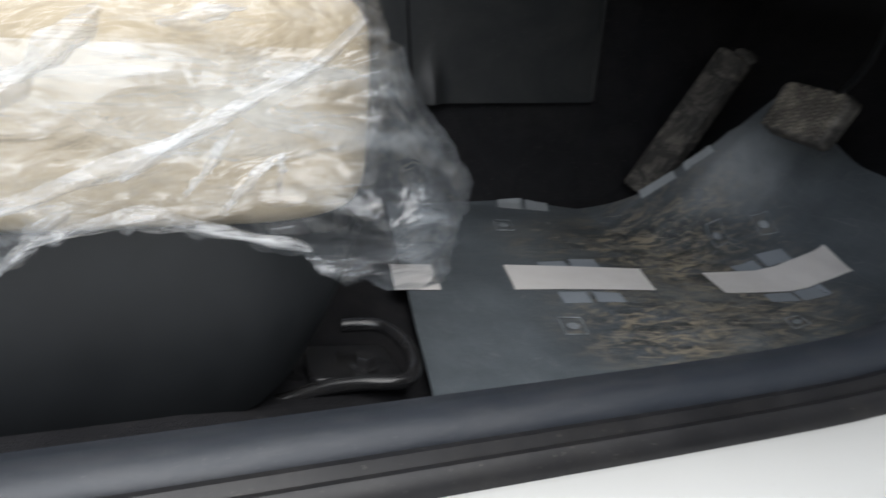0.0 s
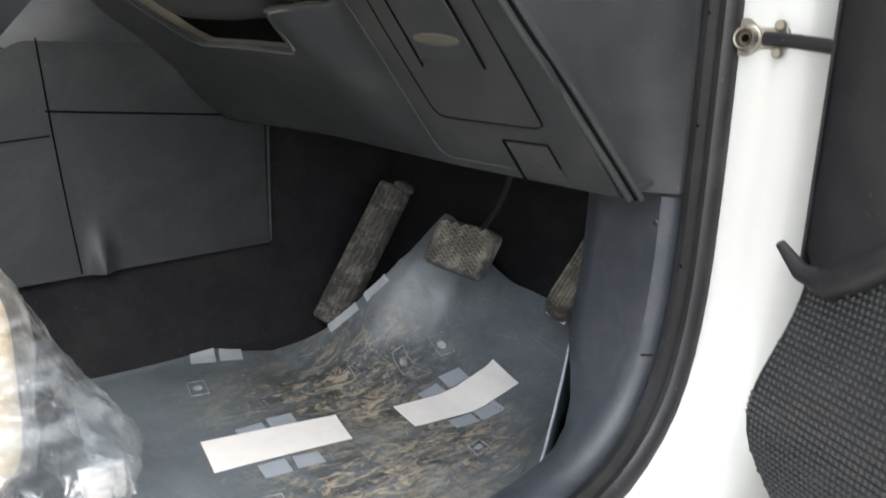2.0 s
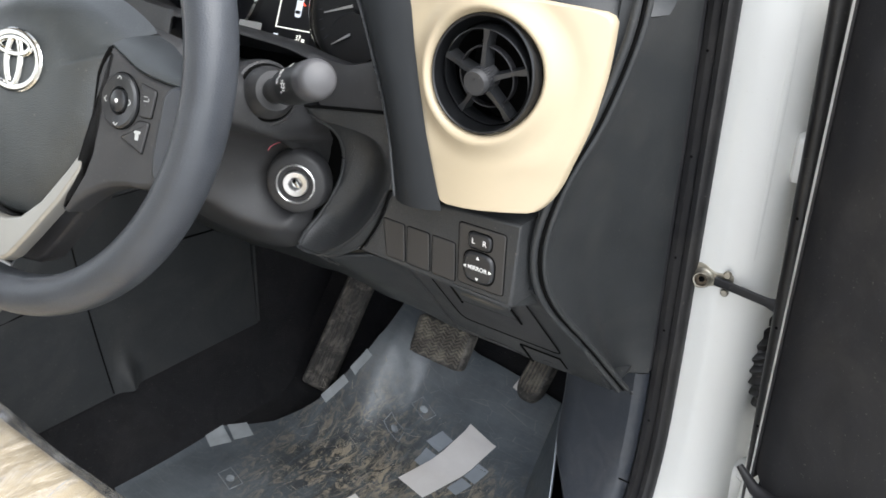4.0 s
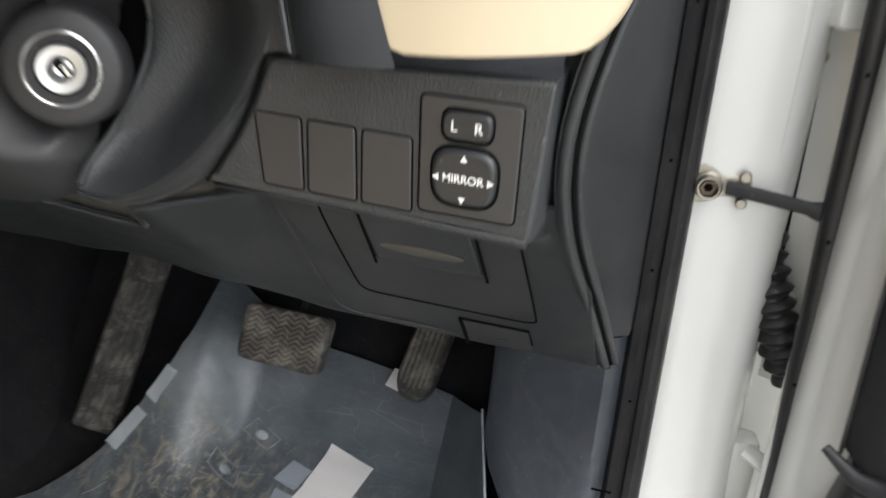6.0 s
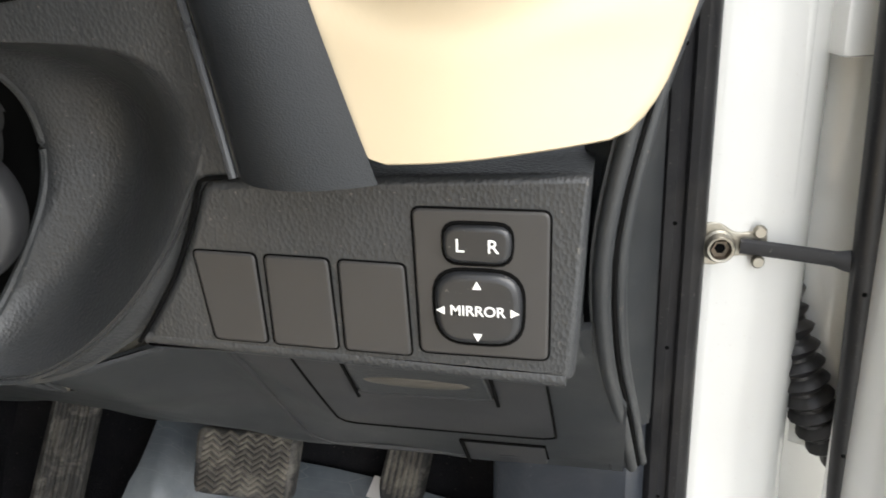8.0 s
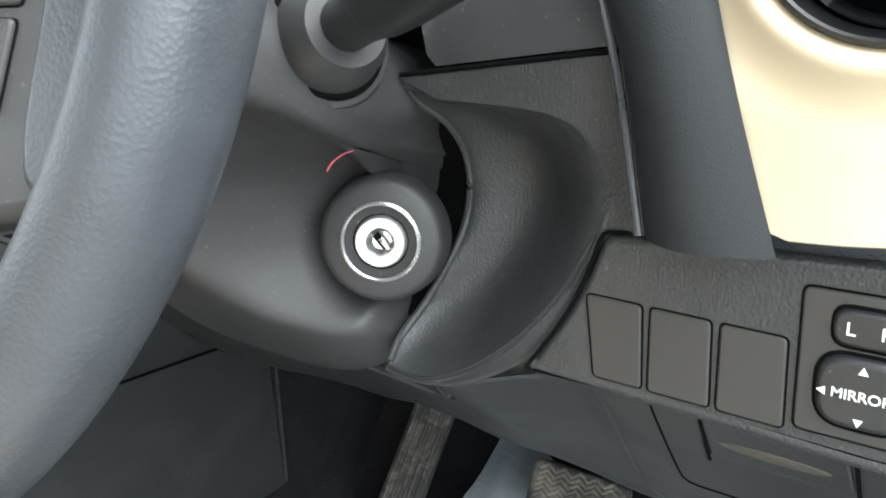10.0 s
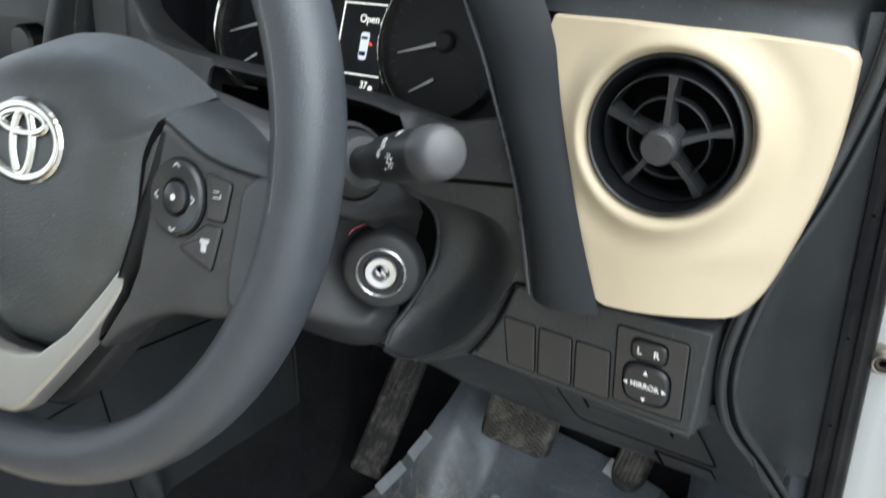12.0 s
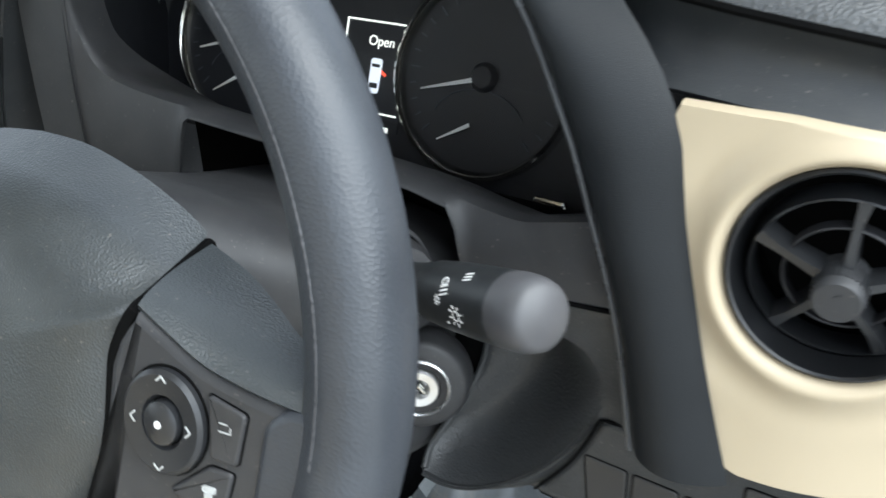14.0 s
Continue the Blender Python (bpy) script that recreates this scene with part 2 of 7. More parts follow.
glass = clear_sheet("clear_glass", 0.02, (0.8, 0.85, 0.85), 0.02)
lens_glass = clear_sheet("gauge_lens", 0.0, (0.5, 0.5, 0.5), 0.03, gloss=1.1)
film_loose = clear_sheet("loose_plastic_wrap", 0.15, (0.80, 0.88, 0.96), 0.09, wrinkle=1.0, wrinkle_scale=16, gloss=1.9, streak=0.28)
film = clear_sheet("clear_plastic_wrap", 0.11, (0.85, 0.88, 0.92), 0.12, wrinkle=1.5, wrinkle_scale=30, gloss=2.2, streak=0.34)
# doubled film reads white; the extra haze also carries its glints
film_fold = clear_sheet("folded_plastic_wrap", 0.42, (0.88, 0.90, 0.92), 0.12, wrinkle=0.8, wrinkle_scale=40, gloss=2.0)


# ---- building helpers ----
FRAMES = {}


def V(*a):
    return Vector(a)


def thing(name, m, label, category, group="", kind=""):
    """A top-level Empty at its base, that parents its parts. m: its place (x, y, z) or its pose."""
    if not isinstance(m, Matrix):
        m = Matrix.Translation(m)
    ob = new(name)
    ob.matrix_basis = m
    ob.empty_display_size = 0.02
    FRAMES[ob.name] = m
    return tagged(ob, label, category, group, kind)


def finish(bm, name, material, sharp):
    bmesh.ops.recalc_face_normals(bm, faces=bm.faces)
    me = bpy.data.meshes.new(name)
    bm.to_mesh(me)
    bm.free()
    me.materials.append(material)
    if sharp:
        me.polygons.foreach_set("use_smooth", [True] * len(me.polygons))
        me.set_sharp_from_angle(angle=radians(sharp))
    return me


def part(name, bm, material, parent, label="", sharp=40, local=False):
    """Links a bmesh as one mesh under a thing or a part. Its points are in the world, unless local."""
    m = FRAMES[parent.name]
    if not local:
        bm.transform(m.inverted())
    ob = new(name, finish(bm, name, material, sharp))
    ob.parent = parent
    FRAMES[ob.name] = m
    if label:
        ob["label"] = label
    return ob


def solo(name, bm, material, label, category, kind="", sharp=38, group=""):
    """One mesh as a thing of its own, or as a piece of the setting."""
    ob = new(name, finish(bm, name, material, sharp))
    FRAMES[ob.name] = Matrix()
    return tagged(ob, label, category, group, kind)


def curve(points, n, closed=False):
    """n points evenly along a smooth line through the given ones."""
    p = np.array(points, float)
    k = len(p)
    idx = (lambda i: i % k) if closed else (lambda i: min(max(i, 0), k - 1))
    out = []
    for i in range(k if closed else k - 1):
        a, b, c, d = (p[idx(i + j)] for j in (-1, 0, 1, 2))
        for t in np.linspace(0, 1, 16, endpoint=False):
            out.append(0.5 * (2 * b + (c - a) * t + (2 * a - 5 * b + 4 * c - d) * t * t + (3 * b - a - 3 * c + d) * t ** 3))
    out.append(p[0] if closed else p[-1])
    out = np.array(out)
    s = np.r_[0, np.cumsum(np.linalg.norm(np.diff(out, axis=0), axis=1))]
    u = np.linspace(0, s[-1], n + 1 if closed else n)[:n]
    return np.stack([np.interp(u, s, out[:, j]) for j in range(p.shape[1])], 1)


def mesh(verts, faces):
    bm = bmesh.new()
    vs = [bm.verts.new(v) for v in verts]
    for f in faces:
        q = [vs[i] for i in dict.fromkeys(f)]
        if len(q) > 2:
            bm.faces.new(q)
    return bm


def thicken(bm, t, seen=(0.3, -1.0, 0.35)):
    """Gives a sheet a back, t behind the side that is seen."""
    bm.normal_update()
    lean = sum(f.normal.dot(Vector(seen)) * f.calc_area() for f in bm.faces)
    s = -t if lean > 0 else t
    old, faces = bm.verts[:], bm.faces[:]
    edges = [e for e in bm.edges if e.is_boundary]
    back = {v: bm.verts.new(v.co + v.normal * s) for v in old}
    rims = [(e.verts[0], e.verts[1]) for e in edges]
    for f in faces:
        bm.faces.new([back[v] for v in reversed(f.verts)])
    for a, b in rims:
        bm.faces.new((a, b, back[b], back[a]))
    return bm


def sheet(fn, nu, nv, thick=0.0, loop=False):
    """A surface from fn(u, v), u and v from 0 to 1; loop: closed along u."""
    us = [i / nu for i in range(nu if loop else nu + 1)]
    verts = [fn(u, j / nv) for u in us for j in range(nv + 1)]
    k, faces = len(us), []
    for i in range(k if loop else k - 1):
        for j in range(nv):
            a, b = i * (nv + 1) + j, ((i + 1) % k) * (nv + 1) + j
            faces.append((a, b, b + 1, a + 1))
    bm = mesh(verts, faces)
    return thicken(bm, thick) if thick else bm


def loft(rings, closed=True, cap=True):
    """Skin over rings of equally many points."""
    k, n = len(rings[0]), len(rings)
    verts = [tuple(p) for r in rings for p in r]
    faces = []
    for i in range(n - 1):
        for j in range(k if closed else k - 1):
            a, b = i * k + j, i * k + (j + 1) % k
            faces.append((a, b, b + k, a + k))
    if cap and closed:
        faces += [tuple(range(k)), tuple(range((n - 1) * k, n * k))]
    return mesh(verts, faces)


def tube(path, radius, n=10, flat=1.0, up=(0, 0, 1), closed=False):
    """A pipe along a path; radius: one number or one a point; flat: its second half-width over its first."""
    p = [Vector(q) for q in path]
    rings = []
    for i, q in enumerate(p):
        a, b = (p[i - 1], p[(i + 1) % len(p)]) if closed else (p[max(i - 1, 0)], p[min(i + 1, len(p) - 1)])
        t = (b - a).normalized()
        x = t.cross(Vector(up))
        x = x.normalized() if x.length > 1e-4 else t.orthogonal().normalized()
        y = t.cross(x)
        r = radius[i] if hasattr(radius, "__len__") else radius
        rings.append([q + x * (r * math.cos(2 * math.pi * k / n)) + y * (r * flat * math.sin(2 * math.pi * k / n)) for k in range(n)])
    if closed:
        rings.append(rings[0])
    bm = loft(rings, cap=not closed)
    if closed:
        bmesh.ops.remove_doubles(bm, verts=bm.verts, dist=1e-6)
    return bm


def rounded(pts, r, seg=4):
    """A polygon with its corners rounded; r: one radius, or one a corner."""
    out, k = [], len(pts)
    for i in range(k):
        p, a, b = Vector(pts[i]), Vector(pts[i - 1]), Vector(pts[(i + 1) % k])
        ri = r[i] if hasattr(r, "__len__") else r
        if ri <= 0:
            out.append(tuple(p))
            continue
        da, db = (a - p), (b - p)
        c = min(ri, 0.45 * da.length, 0.45 * db.length)
        s, e = p + da.normalized() * c, p + db.normalized() * c
        for j in range(seg + 1):
            t = j / seg
            out.append(tuple((1 - t) ** 2 * s + 2 * t * (1 - t) * p + t * t * e))
    return out


def inset(poly, d):
    p = np.array(poly)
    area = 0.5 * np.sum(p[:, 0] * np.roll(p[:, 1], -1) - np.roll(p[:, 0], -1) * p[:, 1])
    t = np.roll(p, -1, 0) - np.roll(p, 1, 0)
    t /= np.linalg.norm(t, axis=1)[:, None] + 1e-12
    return p + d * np.sign(area) * np.stack([-t[:, 1], t[:, 0]], 1)


def prism(poly, depth, m=None, bevel=0.0008, dome=0.0):
    """An outline in the x-y plane, its face at z = 0 with a bevelled edge, its back at -depth, set at the pose m."""
    rings = [[(x, y, -depth) for x, y in poly], [(x, y, -bevel) for x, y in poly]]
    if bevel:
        rings.append([(x, y, -bevel * 0.3) for x, y in inset(poly, bevel * 0.35)])
        rings.append([(x, y, 0) for x, y in inset(poly, bevel)])
        rings.append([(x, y, 0.000002) for x, y in inset(poly, bevel + min(0.5 * bevel, 0.0004))])
    bm = loft(rings)
    if dome:
        c = np.array(poly).mean(0)
        bm.faces.ensure_lookup_table()
        v = bm.verts.new((c[0], c[1], dome))
        top = [f for f in bm.faces if all(abs(w.co.z) < 3e-6 for w in f.verts)][0]
        ring = top.verts[:]
        bmesh.ops.delete(bm, geom=[top], context='FACES_ONLY')
        for i in range(len(ring)):
            bm.faces.new((ring[i - 1], ring[i], v))
    if m is not None:
        bm.transform(m)
    return bm


def lathe(profile, n=32, m=None, cap=False):
    """Turns (radius, height) pairs round the z axis."""
    rings = [[(r * math.cos(2 * math.pi * k / n), r * math.sin(2 * math.pi * k / n), z) for k in range(n)] for r, z in profile]
    bm = loft(rings, cap=cap)
    bmesh.ops.remove_doubles(bm, verts=bm.verts, dist=1e-7)
    if m is not None:
        bm.transform(m)
    return bm


def block(lo, hi, bevel=0.003, m=None, seg=2):
    bm = bmesh.new()
    bmesh.ops.create_cube(bm, size=1.0)
    for v in bm.verts:
        v.co = [lo[i] + (hi[i] - lo[i]) * (v.co[i] + 0.5) for i in range(3)]
    if bevel:
        bmesh.ops.bevel(bm, geom=bm.edges[:], offset=bevel, segments=seg, affect='EDGES', profile=0.5)
    if m is not None:
        bm.transform(m)
    return bm


def join(*bms):
    me = bpy.data.meshes.new("tmp")
    out = bmesh.new()
    for b in bms:
        b.to_mesh(me)
        out.from_mesh(me)
        b.free()
    bpy.data.meshes.remove(me)
    return out


def plane_pose(origin, normal, up=(0, 0, 1)):
    """The pose with its z along the normal, and its y as near to up as can be."""
    z = Vector(normal).normalized()
    x = Vector(up).cross(z).normalized()
    y = z.cross(x)
    return Matrix.Translation(origin) @ Matrix((x, y, z)).transposed().to_4x4()


def lettering(text, size, m, thick=0.00015, shear=0.0, bold=0.0):
    """Text as a mesh, centred at the pose m, in its x-y plane."""
    c = bpy.data.curves.new("tmp_text", 'FONT')
    c.body, c.size, c.align_x, c.align_y, c.extrude, c.shear, c.offset = text, size, 'CENTER', 'CENTER', thick, shear, bold
    ob = new("tmp_text", c)
    bpy.context.view_layer.update()
    me = bpy.data.meshes.new_from_object(ob.evaluated_get(bpy.context.evaluated_depsgraph_get()))
    bm = bmesh.new()
    bm.from_mesh(me)
    bpy.data.objects.remove(ob), bpy.data.curves.remove(c), bpy.data.meshes.remove(me)
    bm.transform(m)
    return bm


def spow(c, e):
    return math.copysign(abs(c) ** e, c)


def flat_poly(pts, thick, m):
    return prism(pts, thick, m, bevel=0)


# ---- the car's body round the open doorway ----
# The door opening's edge, from the sill's rear, forward and up the front pillar: (y, z); at x = -0.23.
EDGE_X = -0.230
EDGE = curve([(-0.80, 0.372), (-0.2, 0.380), (0.2, 0.386), (0.40, 0.389), (0.50, 0.393), (0.56, 0.403), (0.602, 0.424), (0.636, 0.462),
              (0.655, 0.52), (0.662, 0.60), (0.664, 0.75), (0.664, 0.95), (0.655, 1.05), (0.60, 1.15), (0.40, 1.27)], 110)
TAN = np.gradient(EDGE, axis=0)
TAN /= np.linalg.norm(TAN, axis=1)[:, None]


def along(section, i0=0, i1=None):
    """Sweeps (out, away) pairs along the doorway's edge: out is along x, away leads out of the opening."""
    rings = []
    for i in range(len(EDGE))[i0:i1]:
        (y, z), (ty, tz) = EDGE[i], TAN[i]
        lean = max(0.0, z - 1.0) * 0.45
        pts = section(y, z) if callable(section) else section
        rings.append([(EDGE_X + a - lean, y + b * tz, z - b * ty) for a, b in pts])
    return loft(rings, closed=False)


def edge_index(z):
    return int(np.argmax(EDGE[:, 1] > z))


solo("ground", sheet(lambda u, v: (-600 + 1200 * u, -600 + 1200 * v, 0.0), 4, 4), concrete, "grey dusty concrete yard under the car", "ground", "structure")

body = thing("car_body", (-0.16, 0.2, 0.36), "glossy white painted car body round the open door", "car body", kind="structure")
part("sill_and_pillar", along(lambda y, z: [(0.002, 0.012), (0.003, 0.002), (0.008, 0.001), (0.028, 0.004), (0.046, 0.009), (0.055, 0.016), (0.0615, 0.030),
                                            (0.066, 0.06), (0.070, 0.12), (0.072, 0.2)]), white_paint, body)
# pressed step in the pillar's face, below the check strap
part("pressed_panel", prism(rounded([(-0.028, -0.034), (0.010, -0.030), (0.020, 0.02), (0.020, 0.30), (-0.028, 0.30)], 0.012, 6), 0.004,
                            plane_pose((-0.200, 0.6718, 0.720), (0.10, -1, 0)), bevel=0.0035), white_paint, body)
part("outer_fender", sheet(lambda u, v: (-0.086 + 0.035 * u + 0.02 * math.sin(v * 3.1), 0.742 + 0.80 * u, 0.16 + 0.86 * v), 10, 10, 0.002), white_paint, body)
part("lower_fender", sheet(lambda u, v: (-0.200 + 0.125 * u, 0.738 + 0.02 * u, 0.10 + 0.95 * v), 6, 10, 0.002), white_paint, body)

seal = thing("door_seal", (EDGE_X, 0.2, 0.386), "black ribbed rubber weatherstrip round the doorway", "weatherstrip")
part("seal_bulb", along([(-0.024, 0.006), (-0.024, -0.004), (-0.020, -0.010), (-0.015, -0.011), (-0.0115, -0.006), (-0.010, -0.0045)]), rubber, seal)
part("seal_lip", along([(-0.010, -0.0045), (-0.0085, -0.008), (-0.004, -0.009), (0.001, -0.006), (0.003, -0.001), (0.003, 0.004)]), rubber, seal)
for hz in (0.50, 0.56, 0.66, 0.735, 0.83, 0.92):
    i = edge_index(hz)
    part("vent_hole", lathe([(0.0, 0.0002), (0.0011, 0.0002), (0.0013, 0.0)], 8, plane_pose((EDGE_X - 0.0145, EDGE[i][0] - 0.0112, hz), (0, -1, 0))), gap_black, seal)


def trim_width(y, z):
    k = min(1, max(0, (z - 0.40) / 0.10))
    return 0.062 + 0.056 * k * k * (3 - 2 * k)


trim = thing("sill_trim", (-0.27, 0.2, 0.39), "scuffed dark plastic scuff plate running up into the kick panel", "sill trim")


def trim_section(y, z):
    w = trim_width(y, z)
    k = min(1, max(0, (z - 0.40) / 0.10))
    return [(-0.022, 0.004), (-0.024, -0.008), (-0.028, -0.0135), (-0.034, -0.016), (-0.045, -0.0165 + 0.004 * k), (-w * 0.8, -0.0155 + 0.012 * k),
            (-w + 0.004, -0.0135 + 0.016 * k), (-w, -0.008 + 0.016 * k), (-w - 0.002, 0.004 + 0.012 * k), (-w - 0.004, 0.05 + 0.25 * k)]


part("scuff_plate", along(trim_section, 0, edge_index(0.608)), sill_plastic, trim)
part("kick_seam", tube([(-0.246, 0.626, 0.497), (-0.262, 0.634, 0.490), (-0.285, 0.640, 0.484), (-0.30, 0.642, 0.480)], 0.0008, 6), gap_black, trim)
part("trim_clip", lathe([(0, 0.001), (0.002, 0.0008), (0.0026, 0)], 8, plane_pose((-0.262, 0.6385, 0.590), (0, -1, 0))), plastic_gloss, trim)

# a black column of pillar trim between the seal and the dashboard's end
pillar = thing("pillar_trim", (-0.255, 0.66, 0.615), "slim rounded black plastic pillar trim", "pillar trim")
part("pillar_cover", tube(curve([(-0.262, 0.660, 0.612), (-0.263, 0.660, 0.75), (-0.263, 0.660, 0.95), (-0.270, 0.652, 1.05), (-0.32, 0.60, 1.15), (-0.38, 0.40, 1.28)], 30), 0.0125, 14, 1.0, (0, 1, 0)), plastic_dark, pillar)

# roof, far side, back and front bulkhead close the cabin
solo("roof", block((-1.64, -1.6, 1.40), (-0.46, 0.28, 1.44), 0.01), headliner, "beige cloth headliner under the roof", "roof", "structure")
far = sheet(lambda u, v: (-1.70, -1.6 + 2.6 * u, 0.30 + 0.58 * v), 6, 4, 0.04)
solo("wall_far_side", far, plastic, "dark trimmed far side of the cabin below the window", "wall", "structure")
# out of view: pillars and back wall added to shape light and reflections
solo("rear_quarter", join(block((-1.70, -1.60, 0.86), (-1.66, -1.22, 1.41), 0), block((-1.70, -0.46, 0.86), (-1.66, -0.36, 1.41), 0)), headliner, "unseen beige window pillars of the far side, added for reflections", "wall", "structure")
solo("wall_back", block((-1.72, -1.66, 0.30), (-0.24, -1.60, 0.95), 0), headliner, "plain back of the cabin below the rear window", "wall", "structure")
solo("wall_front", sheet(lambda u, v: (-1.72 + 1.48 * u, 0.98 - 0.06 * (1 - v) ** 2, 0.30 + 0.70 * v), 6, 6, 0.02), carpet, "dark carpeted bulkhead ahead of the pedals", "wall", "structure")
solo("rear_side_trim", block((-0.30, -1.60, 0.33), (-0.24, -0.62, 1.0), 0.01), plastic, "dark side of the cabin behind the doorway", "wall", "structure")


def floor_z(x, y):
    rise = max(0.0, y - 0.66)
    hump = max(0.0, -0.70 - x)
    return 0.330 + 2.3 * rise ** 1.6 + 0.25 * max(0, 0.30 - y) * (1 if y > 0.15 else 0) + (0.0375 if y <= 0.15 else 0) + 1.2 * hump ** 2


solo("floor", sheet(lambda u, v: (-1.0 + 0.72 * u, -0.9 + 1.86 * v, floor_z(-1.0 + 0.72 * u, -0.9 + 1.86 * v)), 30, 70), carpet, "black needle-felt carpet on the car floor", "floor", "structure")
solo("floor_far", block((-1.70, -1.6, 0.30), (-1.0, 0.98, 0.34), 0), carpet, "black carpet on the far side of the floor", "floor", "structure")

screen = thing("windscreen", (-0.9, 0.9, 1.0), "clear raked windscreen glass", "windscreen", kind="structure")
pane = part("pane", sheet(lambda u, v: (-1.62 + 1.30 * u, 1.02 - 0.30 * abs(2 * u - 1) ** 2.5 - 0.74 * v, 1.005 + 0.40 * v), 16, 8), glass, screen)
pane.visible_shadow = False
part("pillar_garnish", tube(curve([(-0.285, 0.80, 0.985), (-0.30, 0.66, 1.06), (-0.34, 0.45, 1.19), (-0.39, 0.22, 1.36)], 20), 0.028, 12, 0.7), headliner, screen, "beige trimmed windscreen pillar")
part("far_garnish", tube(curve([(-1.66, 0.80, 0.985), (-1.65, 0.66, 1.06), (-1.62, 0.45, 1.19), (-1.60, 0.22, 1.36)], 20), 0.03, 12, 0.7), headliner, screen)


# ---- the dashboard ----
dash = thing("dashboard", (-0.6, 0.55, 0.60), "black grained dashboard with cream air vent bezel", "dashboard")


# knee panel: slopes forward and down from behind the switch panel's lip, swells out under the column and is cut open round it
def ease(k):
    k = min(1.0, max(0.0, k))
    return k * k * (3 - 2 * k)


def knee_y(x, z):
    return 0.5966 + 0.09 * max(0.0, min(-0.43 - x, 0.83 + x)) + (0.612 - z) * (0.88 + 0.34 * ease((-0.435 - x) / 0.06))


def knee_top(x):
    return float(np.interp(x, [-0.83, -0.74, -0.722, -0.705, -0.690, -0.60, -0.522, -0.514, -0.507, -0.500, -0.492, -0.476, -0.455, -0.438, -0.430], [0.768, 0.752, 0.730, 0.708, 0.7005, 0.7000, 0.6990, 0.7015, 0.7085, 0.7200, 0.7290, 0.7320, 0.7335, 0.7380, 0.7640]))


def knee_left(z):
    return float(np.interp(z, [0.612, 0.636, 0.655, 0.671, 0.700, 0.722, 0.740, 0.768], [-0.824, -0.827, -0.814, -0.799, -0.797, -0.808, -0.805, -0.80]))


def knee(u, v):
    s = min(1.0, u / 0.97)
    z = knee_top(-0.266 - 0.55 * s)
    if v < 0.72:
        z = z - (z - 0.612) * v / 0.72
        x = -0.266 + (knee_left(z) + 0.266) * s
        x -= 0.013 * min(1.0, max(0.0, (z - 0.70) / 0.05)) * (1 - s)
        k = ease((z - 0.740) / 0.0165)
        y = knee_y(x, z)
        if -0.284 > x > -0.434:
            y = max(y - 0.0255 * k, min(y, 0.4446))
        return (x, y + 0.030 * max(0.0, u - 0.97) / 0.03, z + 0.0015 * math.sin(x * 60) * (v > 0.65))
    x = -0.266 + (knee_left(0.612) + 0.266) * s - 0.05 * max(0.0, u - 0.97) / 0.03
    k = (v - 0.72) / 0.28
    return (x, knee_y(x, 0.612) + 0.006 * min(1, k * 8) + 0.30 * k ** 1.4, 0.612 - 0.006 * math.sin(min(1, k * 6) * math.pi / 2) + 0.05 * k)


def knee_rim(u, v):
    x = -0.735 + 0.303 * u
    z = knee_top(x)
    return (x, knee_y(x, z) + 0.002 + 0.016 * v, z - 0.0012 + 0.0060 * v)


part("knee_panel", thicken(sheet(knee, 130, 40), 0.003, (0, -0.75, -0.66)), plastic, dash)
# pale taupe paints in the light that the upward lip catches
part("opening_lip", sheet(knee_rim, 90, 5, 0.0015), lit_taupe, dash, "lip of the opening under the column, painted taupe as lit")
# black backing, painted in for the shade inside the opening
part("opening_shade", sheet(lambda u, v: (-0.75 + 0.33 * u, knee_y(-0.75 + 0.33 * u, knee_top(-0.75 + 0.33 * u)) + 0.0185 + 0.010 * v, knee_top(-0.75 + 0.33 * u) - 0.012 + 0.075 * v), 60, 4, 0.002), gap_black, dash)
part("opening_edge", tube([(x, knee_y(x, z) + 0.0008, z - 0.0003) for x, z in ((-0.735 + 0.003 * n, knee_top(-0.735 + 0.003 * n)) for n in range(102))], 0.0016, 6), plastic_soft, dash)
KNEE = plane_pose((-0.35, 0.5588, 0.655), (0, -0.751, -0.661))


def on_knee(x, z):
    """Flat coordinates on the knee panel for a place x, z."""
    q = KNEE.inverted() @ V(x, knee_y(x, z), z)
    return (q.x, q.y)


def knee_plate(corners, r, lift, depth, bevel=0.001):
    return prism(rounded([on_knee(x, z) for x, z in corners], r), depth, KNEE @ Matrix.Translation((0, 0, lift)), bevel)


drawer_c = [(-0.408, 0.6555), (-0.2985, 0.6575), (-0.2965, 0.75), (-0.432, 0.75)]


def knee_line(pts, r=0.0009, lift=0.0004):
    """A thin line on the knee panel through places (x, z)."""
    return tube([V(x, knee_y(x, z) - lift * 0.75, z - lift * 0.66) for x, z in pts], r, 6)


drawer = part("coin_drawer", knee_plate(drawer_c, 0.006, 0.0009, 0.003, 0.0007), plastic_fine, dash, "black coin drawer with a recessed pull")
part("drawer_gap", knee_line(curve([(-0.396, 0.752), (-0.4015, 0.728), (-0.4065, 0.668), (-0.4040, 0.6585), (-0.394, 0.6568), (-0.3545, 0.6570), (-0.308, 0.6578), (-0.2995, 0.6600), (-0.2978, 0.668), (-0.2972, 0.752)], 60), 0.0006, 0.0010), gap_black, dash)
part("pull_frame", knee_line([(-0.3825, 0.7005), (-0.3515, 0.7010), (-0.3205, 0.7025)], 0.0016, 0.0010), plastic_fine, drawer)
part("pull_lip", knee_plate([(-0.3815, 0.7005), (-0.3215, 0.7025), (-0.3215, 0.748), (-0.3780, 0.748)], 0.003, 0.0022, 0.003, 0.0012), plastic_soft, drawer)
